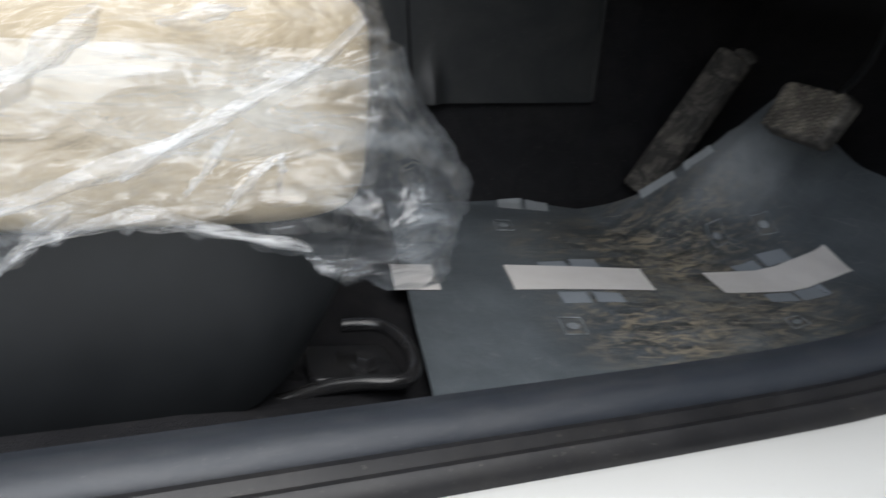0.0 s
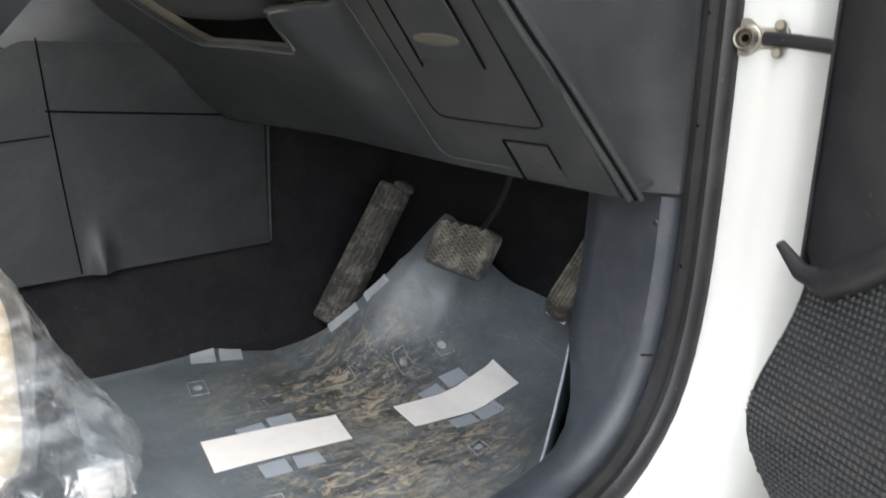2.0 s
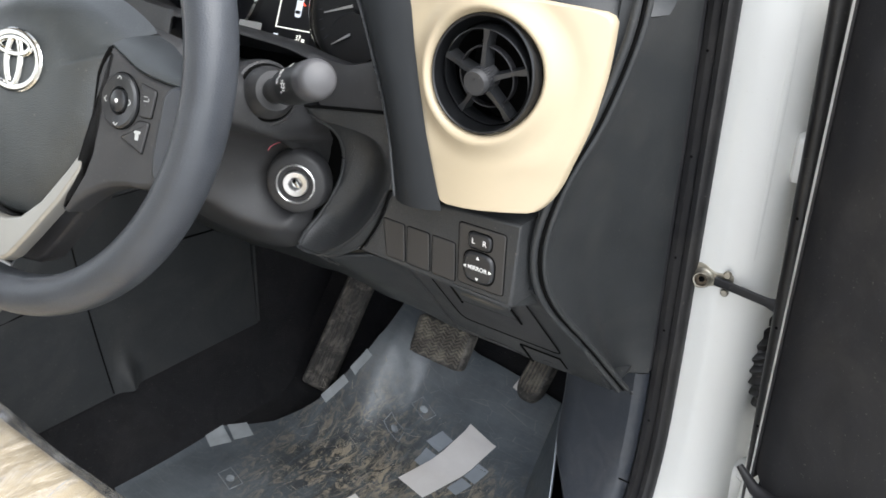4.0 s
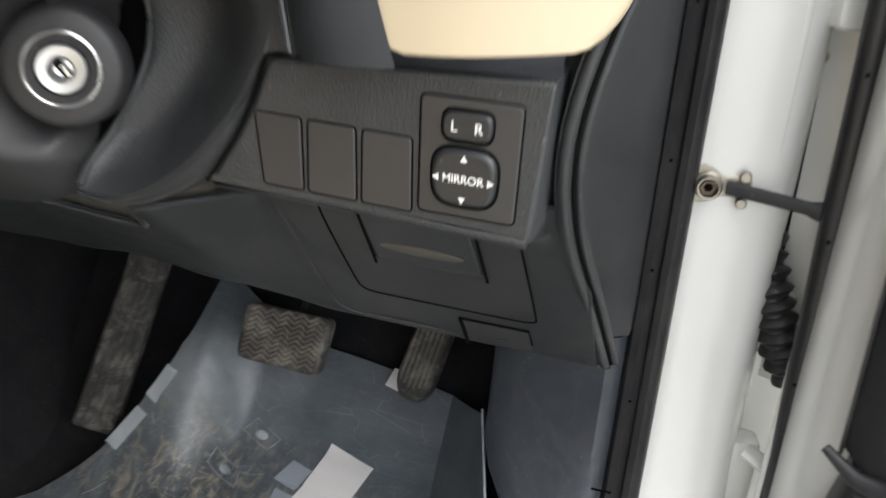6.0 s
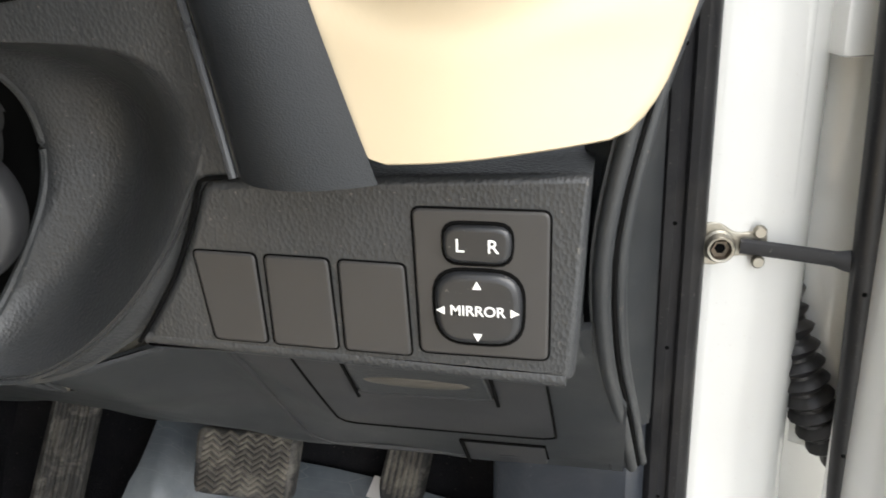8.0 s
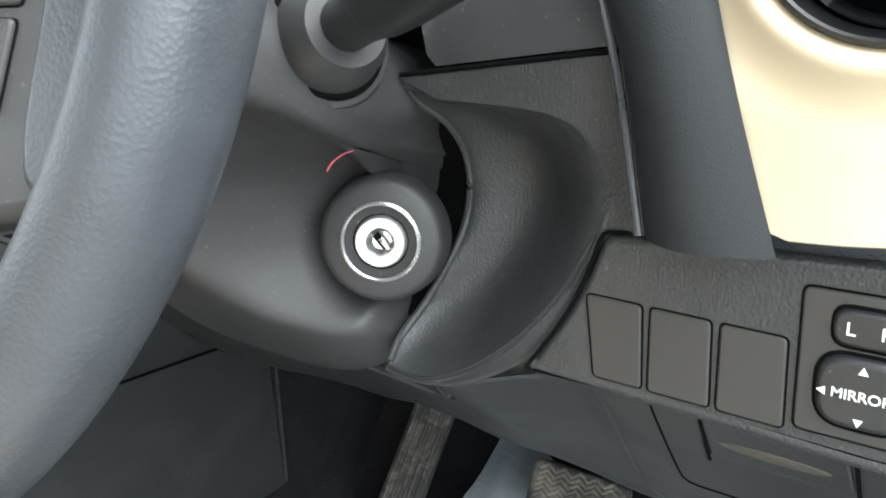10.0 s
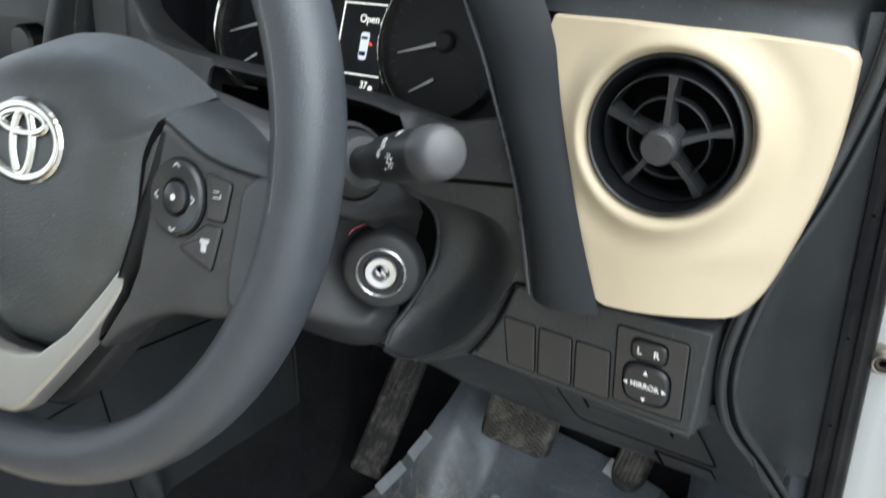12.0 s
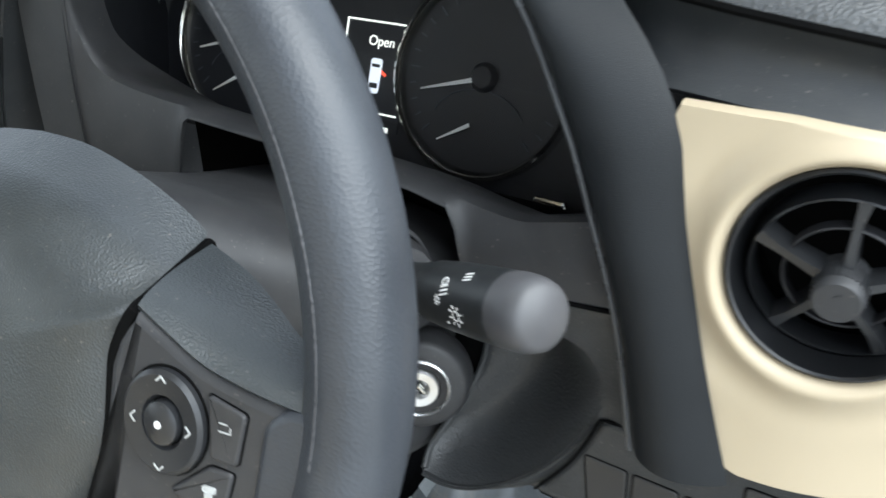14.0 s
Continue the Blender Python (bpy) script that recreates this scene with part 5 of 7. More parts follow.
        if k == 0:
            q = mir @ Matrix.Translation((0.1275, -0.0135, 0.0081))
            part("key_symbol", join(block((-0.0022, -0.0016, 0), (0.0022, -0.0011, 0.0001), 0, q), block((-0.0022, 0.0011, 0), (0.0010, 0.0016, 0.0001), 0, q), block((0.0018, -0.0016, 0), (0.0023, 0.0006, 0.0001), 0, q)), key_print, key, local=True)
        else:
            q = mir @ Matrix.Translation((0.1225, -0.0370, 0.0081))
            part("key_symbol", join(prism(rounded([(-0.0016, -0.003), (0.0014, -0.003), (0.0014, 0.0012), (-0.0016, 0.0012)], 0.0008), 0.0002, q, 0), block((-0.0022, 0.001, -0.0001), (0.0026, 0.003, 0.0002), 0.0005, q)), key_print, key, local=True)

# silver lower spoke: a V that hangs from the pad to the rim
sv_r = [(0.0788, -0.0425), (0.0800, -0.0530), (0.0742, -0.0670), (0.0590, -0.0920), (0.0375, -0.1200), (0.0235, -0.1370), (0.015, -0.1425), (0.0, -0.1440)]
sv_in = [(0.0612, -0.0700), (0.0430, -0.0945), (0.0262, -0.1088), (0.013, -0.1122), (0.0, -0.1128)]
sv = [(x, y) for x, y in sv_r] + [(-x, y) for x, y in sv_r[::-1][1:]] + [(-x, y) for x, y in sv_in] + [(x, y) for x, y in sv_in[::-1][1:]]
HANG = Matrix.Translation((0, -0.043, 0.0035)) @ pose(0, 0, 0, -8, 0, 0) @ Matrix.Translation((0, 0.043, 0))
part("lower_spoke", prism(sv[::-1], 0.012, HANG, 0.0022), silver, wheel, "satin silver V-shaped lower spoke", local=True)
part("spoke_back", prism([(x * 1.06, y * 1.01 - 0.002) for x, y in sv][::-1], 0.016, Matrix.Translation((0, 0, -0.012)), 0.003), plastic_dark, wheel, local=True)
part("hub", lathe([(0.040, -0.045), (0.042, -0.034), (0.036, -0.028), (0.0, -0.028)], 40), plastic_dark, wheel, local=True)
part("hub_neck", lathe([(0.036, -0.085), (0.038, -0.060), (0.040, -0.042)], 36), plastic_dark, wheel, local=True)


# ---- centre console and the dashboard's middle ----
WALL_X = -0.828


console = thing("centre_console", (-0.86, 0.35, 0.34), "black plastic centre console with panel seams", "console")


def console_side(u, v):
    y = -0.10 + 0.752 * u
    k = min(1.0, max(0.0, (y - 0.29) / 0.10))
    top = 0.622 + 0.56 * min(0.0, max(-0.2, y - 0.335)) + 0.075 * k * k * (3 - 2 * k)
    z = (0.452 + 0.012 * (u - 0.7)) * (1 - v) + top * v
    bump = 0.011 * math.exp(-((y - 0.446) / 0.010) ** 2) * math.exp(-(max(0, z - 0.455) / 0.035) ** 2)
    return (WALL_X - 0.006 * math.sin(v * math.pi) - 0.02 * max(0, v - 0.8) ** 1 + bump, y, z)


part("side_panel", sheet(console_side, 150, 28, 0.004), plastic, console)
part("front_return", sheet(lambda u, v: (WALL_X - 0.09 * u, 0.652 + 0.012 * math.sin(u * 3.14 / 2), 0.458 + 0.192 * v), 6, 8, 0.003), plastic, console)
on_wall = lambda y, z, d=0.0015: (WALL_X - 0.006 * math.sin(min(1, max(0, (z - 0.44) / 0.26)) * math.pi) + d, y, z)
part("panel_seam", tube([on_wall(0.398 + 0.026 * k / 10, 0.70 - 0.245 * k / 10) for k in range(11)], 0.0009, 6), gap_black, console)
part("panel_seam", tube([on_wall(0.403 + 0.25 * k / 10, 0.628 - 0.016 * k / 10) for k in range(11)], 0.0011, 6), gap_black, console)
part("panel_seam", tube([on_wall(0.05 + 0.355 * k / 10, 0.575 + 0.028 * k / 10) for k in range(11)], 0.0008, 6), gap_black, console)
part("upper_side", sheet(lambda u, v: (WALL_X - 0.012 - 0.05 * v, 0.36 + 0.34 * u + 0.06 * v, 0.69 + 0.20 * v * (0.25 + 0.75 * u)), 20, 8, 0.004), plastic, console)
GEAR = plane_pose((-0.905, 0.245, 0.582), (0, -0.49, 0.87), (0, 1, 0))
gear_out = rounded([(-0.085, -0.19), (0.072, -0.19), (0.076, 0.105), (0.060, 0.125), (-0.085, 0.125)], [0.01, 0.01, 0.012, 0.012, 0.01])
part("gear_surround", prism(gear_out, 0.008, GEAR, 0.003), silver, console, "satin silver gear surround")
part("gear_well", prism(rounded([(-0.060, -0.17), (0.050, -0.17), (0.050, 0.095), (-0.060, 0.095)], 0.012), 0.006, GEAR @ Matrix.Translation((0, 0, 0.002)), 0.0015), plastic_gloss, console)
part("gear_gate", prism(rounded([(-0.036, -0.13), (0.034, -0.13), (0.034, 0.078), (-0.036, 0.078)], 0.01), 0.006, GEAR @ Matrix.Translation((0, 0, 0.005)), 0.002), chrome, console)
for gx, gy, gw, gh in ((0.0, 0.05, 0.022, 0.006), (-0.012, 0.022, 0.006, 0.030), (0.010, -0.020, 0.006, 0.034), (0.0, -0.060, 0.020, 0.006)):
    part("gate_slot", prism(rounded([(gx - gw, gy - gh), (gx + gw, gy - gh), (gx + gw, gy + gh), (gx - gw, gy + gh)], 0.003), 0.004, GEAR @ Matrix.Translation((0, 0, 0.0056)), 0.0002), gap_black, console)
part("gear_lever", tube(curve([(-0.905, 0.19, 0.555), (-0.905, 0.165, 0.62), (-0.907, 0.15, 0.68)], 8), 0.009, 10), plastic_gloss, console)
part("top_plate", block((-1.25, -0.30, 0.44), (-0.995, 0.34, 0.60), 0.01), plastic, console)
part("carpet_side", sheet(lambda u, v: (WALL_X - 0.012 + 0.045 * (1 - v) ** 2, -0.1 + 0.75 * u, 0.335 + 0.12 * v), 24, 8), carpet, console)
part("tunnel_carpet", sheet(lambda u, v: (-0.840 + 0.045 * (1 - min(1.0, 3 * v)) ** 2 - 0.015 * max(0.0, v - 0.33), 0.648 + 0.325 * u, 0.335 + 0.36 * v), 10, 8), carpet, console)

stack = thing("centre_stack", (-1.05, 0.55, 0.70), "black centre stack with air vents and a pale trim line", "centre stack")
part("stack_panel", sheet(lambda u, v: (-0.875 - 0.445 * u, 0.478 + 0.03 * math.sin(u * 3.14) + 0.02 * v, 0.70 + 0.30 * v), 12, 8, 0.004), plastic_gloss, stack)
trim_line = curve([(-0.823, 0.464, 1.047), (-0.863, 0.462, 1.008), (-0.899, 0.461, 0.978), (-0.976, 0.462, 0.956), (-1.20, 0.468, 0.945)], 24)
part("trim_line", tube(trim_line, 0.0045, 8, 0.7), silver, stack, "pale silver trim line")
part("trim_band", sheet(lambda u, v: tuple(trim_line[min(23, int(round(u * 23)))] + np.array([-0.01 * v, 0.008, 0.016 * v])), 23, 3, 0.002), cream, stack)
for k in range(4):
    part("vent_slat", block((-1.01, 0.466, 0.985 + 0.012 * k), (-0.885, 0.472, 0.988 + 0.012 * k), 0.001), plastic_gloss, stack)
part("vent_box", block((-1.02, 0.473, 0.975), (-0.875, 0.50, 1.032), 0.004), gap_black, stack)
part("vent_tab", block((-0.95, 0.461, 0.998), (-0.935, 0.468, 1.006), 0.002), plastic_fine, stack)
part("dial_knob", lathe([(0.020, 0.0), (0.019, 0.016), (0.016, 0.019), (0, 0.019)], 30, plane_pose((-0.975, 0.492, 0.90), (0, -1, 0.1))), plastic_gloss, stack)
part("dial_knob", lathe([(0.020, 0.0), (0.019, 0.016), (0.016, 0.019), (0, 0.019)], 30, plane_pose((-0.965, 0.492, 0.83), (0, -1, 0.1))), plastic_gloss, stack)

# ---- floor mat ----
MAT_Y = [0.0, 0.20, 0.58, 0.64, 0.70, 0.742, 0.77, 0.80, 0.84]
MAT_Z = [0.372, 0.346, 0.341, 0.343, 0.362, 0.388, 0.430, 0.470, 0.515]
my = np.linspace(0.2, 0.84, 129)
mz = np.interp(my, MAT_Y, MAT_Z)
for _ in range(6):
    mz[1:-1] = 0.25 * mz[:-2] + 0.5 * mz[1:-1] + 0.25 * mz[2:]


RIGHT_Y = [0.0, 0.20, 0.58, 0.63, 0.68, 0.70, 0.735, 0.76, 0.785, 0.81]
RIGHT_Z = [0.372, 0.346, 0.341, 0.3425, 0.3465, 0.352, 0.368, 0.391, 0.422, 0.456]


def mat_at(x, y, lift=0.0):
    """A place on the mat's surface."""
    z = float(np.interp(y, my, mz))
    b = min(1.0, max(0.0, (x + 0.63) / 0.09))
    b = b * b * (3 - 2 * b)
    z = z * (1 - b) + b * float(np.interp(y, RIGHT_Y, RIGHT_Z))
    z += ease((-0.605 - x) / 0.055) * float(np.interp(y, [0.61, 0.66, 0.70, 0.74, 0.77, 0.80, 0.84], [0.0, 0.020, 0.050, 0.063, 0.048, 0.033, 0.02]))
    wave = 0.0012 * math.sin(9 * x + 14 * y) + 0.001 * math.sin(31 * x - 17 * y)
    side = 0.9 * max(0.0, -0.79 - x) ** 1.4 if y < 0.62 else 0.0
    return (x, y - lift * (0.6 if y > 0.72 else 0.0), z + wave * (1 if y < 0.7 else 0.3) + side + lift)


mat_l = curve([(-0.900, 0.415), (-0.82, 0.535), (-0.766, 0.600), (-0.724, 0.655), (-0.698, 0.695), (-0.682, 0.730), (-0.672, 0.765), (-0.667, 0.800)], 120)
mat_r = curve([(-0.335, 0.282), (-0.332, 0.42), (-0.328, 0.56), (-0.345, 0.595), (-0.370, 0.635), (-0.395, 0.685), (-0.408, 0.735), (-0.410, 0.790)], 120)


def mat_grid(u, v):
    i = min(119, int(round(v * 119)))
    p = mat_l[i] * (1 - u) + mat_r[i] * u
    p = p + np.array([0, 0.005 * math.sin(math.pi * u) * max(0.0, (v - 0.6) / 0.4) ** 2])
    return mat_at(p[0], p[1], 0.0012)


mm, mn, ml, mpn = nodes_of("dirty_mat_film")
tc = mn.new("ShaderNodeTexCoord")
soil = None
zone = None
for (cx, cy, cz), rad, sc in (((-0.615, 0.60, 0.34), 0.17, 34), ((-0.560, 0.615, 0.34), 0.075, 26), ((-0.455, 0.615, 0.345), 0.12, 30), ((-0.44, 0.52, 0.34), 0.12, 40)):
    d = mn.new("ShaderNodeVectorMath")
    d.operation = 'DISTANCE'
    d.inputs[1].default_value = (cx, cy, cz)
    ml.new(tc.outputs["Object"], d.inputs[0])
    r = mn.new("ShaderNodeMapRange")
    r.inputs[1].default_value, r.inputs[2].default_value, r.inputs[3].default_value, r.inputs[4].default_value = 0.02, rad, 1, 0
    ml.new(d.outputs["Value"], r.inputs[0])
    if zone is None:
        zone = r.outputs[0]
    else:
        zx = mn.new("ShaderNodeMath")
        zx.operation = 'MAXIMUM'
        ml.new(zone, zx.inputs[0]), ml.new(r.outputs[0], zx.inputs[1])
        zone = zx.outputs[0]
    nz = mn.new("ShaderNodeTexNoise")
    nz.inputs["Scale"].default_value, nz.inputs["Detail"].default_value, nz.inputs["Roughness"].default_value, nz.inputs["Distortion"].default_value = sc * 1.3, 14, 0.78, 1.4
    mpp = mn.new("ShaderNodeMapping")
    mpp.inputs["Rotation"].default_value, mpp.inputs["Scale"].default_value = (0, 0, 0.9), (1.6, 0.7, 1)
    ml.new(tc.outputs["Object"], mpp.inputs[0]), ml.new(mpp.outputs[0], nz.inputs["Vector"])
    add = mn.new("ShaderNodeMath")
    add.operation = 'MULTIPLY'
    r2 = mn.new("ShaderNodeMapRange")
    r2.inputs[1].default_value, r2.inputs[2].default_value = 0.50, 0.58
    ml.new(nz.outputs["Fac"], r2.inputs[0])
    ml.new(r.outputs[0], add.inputs[0]), ml.new(r2.outputs[0], add.inputs[1])
    if soil is None:
        soil = add.outputs[0]
    else:
        mx = mn.new("ShaderNodeMath")
        mx.operation = 'MAXIMUM'
        ml.new(soil, mx.inputs[0]), ml.new(add.outputs[0], mx.inputs[1])
        soil = mx.outputs[0]
base = mn.new("ShaderNodeTexNoise")
base.inputs["Scale"].default_value, base.inputs["Detail"].default_value, base.inputs["Roughness"].default_value = 16, 14, 0.68
ml.new(tc.outputs["Object"], base.inputs["Vector"])
ramp = mn.new("ShaderNodeMix")
ramp.data_type = 'RGBA'
ramp.inputs["A"].default_value, ramp.inputs["B"].default_value = (0.024, 0.030, 0.036, 1), (0.20, 0.228, 0.25, 1)
tone_r = mn.new("ShaderNodeMapRange")
tone_r.inputs[1].default_value, tone_r.inputs[2].default_value, tone_r.inputs[3].default_value, tone_r.inputs[4].default_value = 0.30, 0.72, 0.30, 0.66
ml.new(base.outputs["Fac"], tone_r.inputs[0]), ml.new(tone_r.outputs[0], ramp.inputs["Factor"])
scr = mn.new("ShaderNodeTexVoronoi")
scr.feature = 'DISTANCE_TO_EDGE'
scr.inputs["Scale"].default_value = 55
smap = mn.new("ShaderNodeMapping")
smap.inputs["Rotation"].default_value, smap.inputs["Scale"].default_value = (0, 0, 0.5), (0.35, 2.4, 1)
ml.new(tc.outputs["Object"], smap.inputs[0]), ml.new(smap.outputs[0], scr.inputs["Vector"])
sr = mn.new("ShaderNodeMapRange")
sr.inputs[1].default_value, sr.inputs[2].default_value, sr.inputs[3].default_value, sr.inputs[4].default_value = 0.0, 0.014, 0.65, 0
ml.new(scr.outputs["Distance"], sr.inputs[0])
sx1 = mn.new("ShaderNodeMix")
sx1.data_type = 'RGBA'
sx1.inputs["B"].default_value = (0.33, 0.34, 0.34, 1)
gate = mn.new("ShaderNodeMath")
gate.operation = 'MULTIPLY'
ml.new(sr.outputs[0], gate.inputs[0]), ml.new(base.outputs["Fac"], gate.inputs[1])
# dark trodden grime in the dirty zone
gn = mn.new("ShaderNodeTexNoise")
gn.inputs["Scale"].default_value, gn.inputs["Detail"].default_value, gn.inputs["Roughness"].default_value, gn.inputs["Distortion"].default_value = 26, 12, 0.72, 1.2
ml.new(mpp.outputs[0], gn.inputs["Vector"])
gr = mn.new("ShaderNodeMapRange")
gr.inputs[1].default_value, gr.inputs[2].default_value, gr.inputs[4].default_value = 0.40, 0.58, 0.85
ml.new(gn.outputs["Fac"], gr.inputs[0])
gz = mn.new("ShaderNodeMath")
gz.operation = 'MULTIPLY'
ml.new(gr.outputs[0], gz.inputs[0]), ml.new(zone, gz.inputs[1])
dark = mn.new("ShaderNodeMix")
dark.data_type = 'RGBA'
dark.inputs["B"].default_value = (0.026, 0.026, 0.025, 1)
ml.new(gz.outputs[0], dark.inputs["Factor"]), ml.new(ramp.outputs["Result"], dark.inputs["A"])
# paler patch, painted in for the sheen on the mat's fold beside the brake
sd_ = mn.new("ShaderNodeVectorMath")
sd_.operation = 'DISTANCE'
sd_.inputs[1].default_value = (-0.650, 0.715, 0.43)
ml.new(tc.outputs["Object"], sd_.inputs[0])
sz_ = mn.new("ShaderNodeMapRange")
sz_.inputs[1].default_value, sz_.inputs[2].default_value, sz_.inputs[3].default_value, sz_.inputs[4].default_value = 0.01, 0.075, 0.75, 0
ml.new(sd_.outputs["Value"], sz_.inputs[0])
sm_ = mn.new("ShaderNodeMath")
sm_.operation = 'MULTIPLY'
ml.new(sz_.outputs[0], sm_.inputs[0]), ml.new(base.outputs["Fac"], sm_.inputs[1])
pale = mn.new("ShaderNodeMix")
pale.data_type = 'RGBA'
pale.inputs["B"].default_value = (0.46, 0.48, 0.50, 1)
ml.new(sm_.outputs[0], pale.inputs["Factor"]), ml.new(dark.outputs["Result"], pale.inputs["A"])
ml.new(gate.outputs[0], sx1.inputs["Factor"]), ml.new(pale.outputs["Result"], sx1.inputs["A"])
sx2 = mn.new("ShaderNodeMix")
sx2.data_type = 'RGBA'
sx2.inputs["B"].default_value = (0.37, 0.32, 0.24, 1)
thin = mn.new("ShaderNodeMath")
thin.operation = 'MULTIPLY'
thin.inputs[1].default_value = 1.0
ml.new(soil, thin.inputs[0]), ml.new(thin.outputs[0], sx2.inputs["Factor"]), ml.new(sx1.outputs["Result"], sx2.inputs["A"])
ml.new(sx2.outputs["Result"], mpn.inputs["Base Color"])
rgh = mn.new("ShaderNodeMapRange")
rgh.inputs[3].default_value, rgh.inputs[4].default_value = 0.30, 0.46
ml.new(soil, rgh.inputs[0]), ml.new(rgh.outputs[0], mpn.inputs["Roughness"])
bmp = mn.new("ShaderNodeBump")
bmp.inputs["Strength"].default_value, bmp.inputs["Distance"].default_value = 0.6, 0.003
ml.new(base.outputs["Fac"], bmp.inputs["Height"]), ml.new(bmp.outputs[0], mpn.inputs["Normal"])

mat = thing("floor_mat", (0, 0, 0), "dirty dark grey plastic floor mat with white paper strips", "floor mat")
part("mat_sheet", sheet(mat_grid, 110, 119, 0.0012), mm, mat)
# the mat's side stands up against the kick panel
flap_top = curve([(-0.320, 0.575, 0.352), (-0.323, 0.600, 0.385), (-0.330, 0.620, 0.415), (-0.340, 0.643, 0.449), (-0.350, 0.664, 0.483), (-0.357, 0.680, 0.502)], 40)


def flap(u, v):
    q = mat_r[min(119, 58 + int(round(61 * u)))]
    a = np.array(mat_at(q[0] - 0.004 * (1 - v), q[1], 0.0014))
    b = flap_top[min(39, int(round(39 * u)))]
    return tuple(a * (1 - v) + b * v + np.array([0.012, 0.0, -0.008]) * math.sin(math.pi * v))


part("raised_flap", sheet(flap, 40, 14, 0.0012), mm, mat, "mat side standing up against the kick panel")
part("raised_edge", tube(flap_top, 0.0011, 6), grey_patch, mat, "pale raised mat edge")


def patch(quad, lift=0.0020, n=24):
    """A thin sticker on the mat, between four corners (x, y)."""
    a, b, c, d = (np.array(q) for q in quad)
    return sheet(lambda u, v: mat_at(*((a * (1 - u) + b * u) * (1 - v) + (d * (1 - u) + c * u) * v), lift), n, n // 2, 0.0003)


for q in ([(-0.612, 0.336), (-0.605, 0.376), (-0.544, 0.360), (-0.552, 0.322)], [(-0.5955, 0.441), (-0.570, 0.573), (-0.518, 0.5565), (-0.533, 0.4235)],
          [(-0.5485, 0.629), (-0.5185, 0.7425), (-0.4705, 0.733), (-0.502, 0.620)]):
    part("paper_strip", patch(q, 0.0026), paper, mat, "white paper strip")
part("paper_tab", prism(rounded([(-0.017, -0.010), (0.017, -0.009), (0.016, 0.010), (-0.016, 0.009)], 0.001), 0.0004, plane_pose((-0.460, 0.777, 0.440), (-0.15, -0.75, 0.64), (0.25, 0.64, 0.72)), 0.0001), paper, mat, "small white paper tab at the front edge")
for q in ([(-0.552, 0.665), (-0.553, 0.691), (-0.530, 0.688), (-0.531, 0.661)], [(-0.559, 0.699), (-0.549, 0.720), (-0.527, 0.715), (-0.535, 0.694)],
          [(-0.489, 0.652), (-0.484, 0.677), (-0.466, 0.673), (-0.472, 0.648)], [(-0.484, 0.681), (-0.478, 0.704), (-0.460, 0.701), (-0.465, 0.677)],
          [(-0.600, 0.478), (-0.599, 0.506), (-0.577, 0.502), (-0.578, 0.474)], [(-0.603, 0.513), (-0.599, 0.539), (-0.576, 0.534), (-0.584, 0.508)],
          [(-0.523, 0.459), (-0.521, 0.485), (-0.497, 0.479), (-0.500, 0.454)], [(-0.520, 0.492), (-0.515, 0.516), (-0.494, 0.511), (-0.498, 0.485)]):
    part("grey_square", patch(q), grey_patch, mat)
for q in ([(-0.816, 0.534), (-0.804, 0.559), (-0.767, 0.544), (-0.780, 0.519)], [(-0.799, 0.563), (-0.784, 0.584), (-0.756, 0.572), (-0.768, 0.549)],
          [(-0.720, 0.664), (-0.701, 0.691), (-0.688, 0.687), (-0.706, 0.660)], [(-0.696, 0.699), (-0.686, 0.724), (-0.673, 0.720), (-0.683, 0.695)]):
    part("pale_square", patch(q), pale_patch, mat)
for q in ([(-0.475, 0.434), (-0.471, 0.452), (-0.443, 0.444), (-0.446, 0.426)], [(-0.727, 0.489), (-0.724, 0.507), (-0.688, 0.496), (-0.692, 0.478)], [(-0.621, 0.684), (-0.620, 0.699), (-0.592, 0.694), (-0.588, 0.675)],
          [(-0.607, 0.727), (-0.598, 0.740), (-0.569, 0.733), (-0.577, 0.719)], [(-0.439, 0.631), (-0.440, 0.647), (-0.423, 0.644), (-0.419, 0.625)]):
    a, b, c, d = (np.array(p) for p in q)
    for p0, p1 in ((a, b), (b, c), (c, d), (d, a)):
        part("print_line", tube([mat_at(*(p0 + (p1 - p0) * k / 4), 0.0022) for k in range(5)], 0.0004, 5), worn_print, mat)
    m0 = (a + b + c + d) / 4
    part("print_oval", sheet(lambda u, v: mat_at(*(m0 + v * 0.55 * (((b - a) / 2) * math.cos(6.2832 * u) + ((d - a) / 2) * 0.7 * math.sin(6.2832 * u))), 0.0021), 16, 2, 0.0002, loop=True), worn_print, mat)

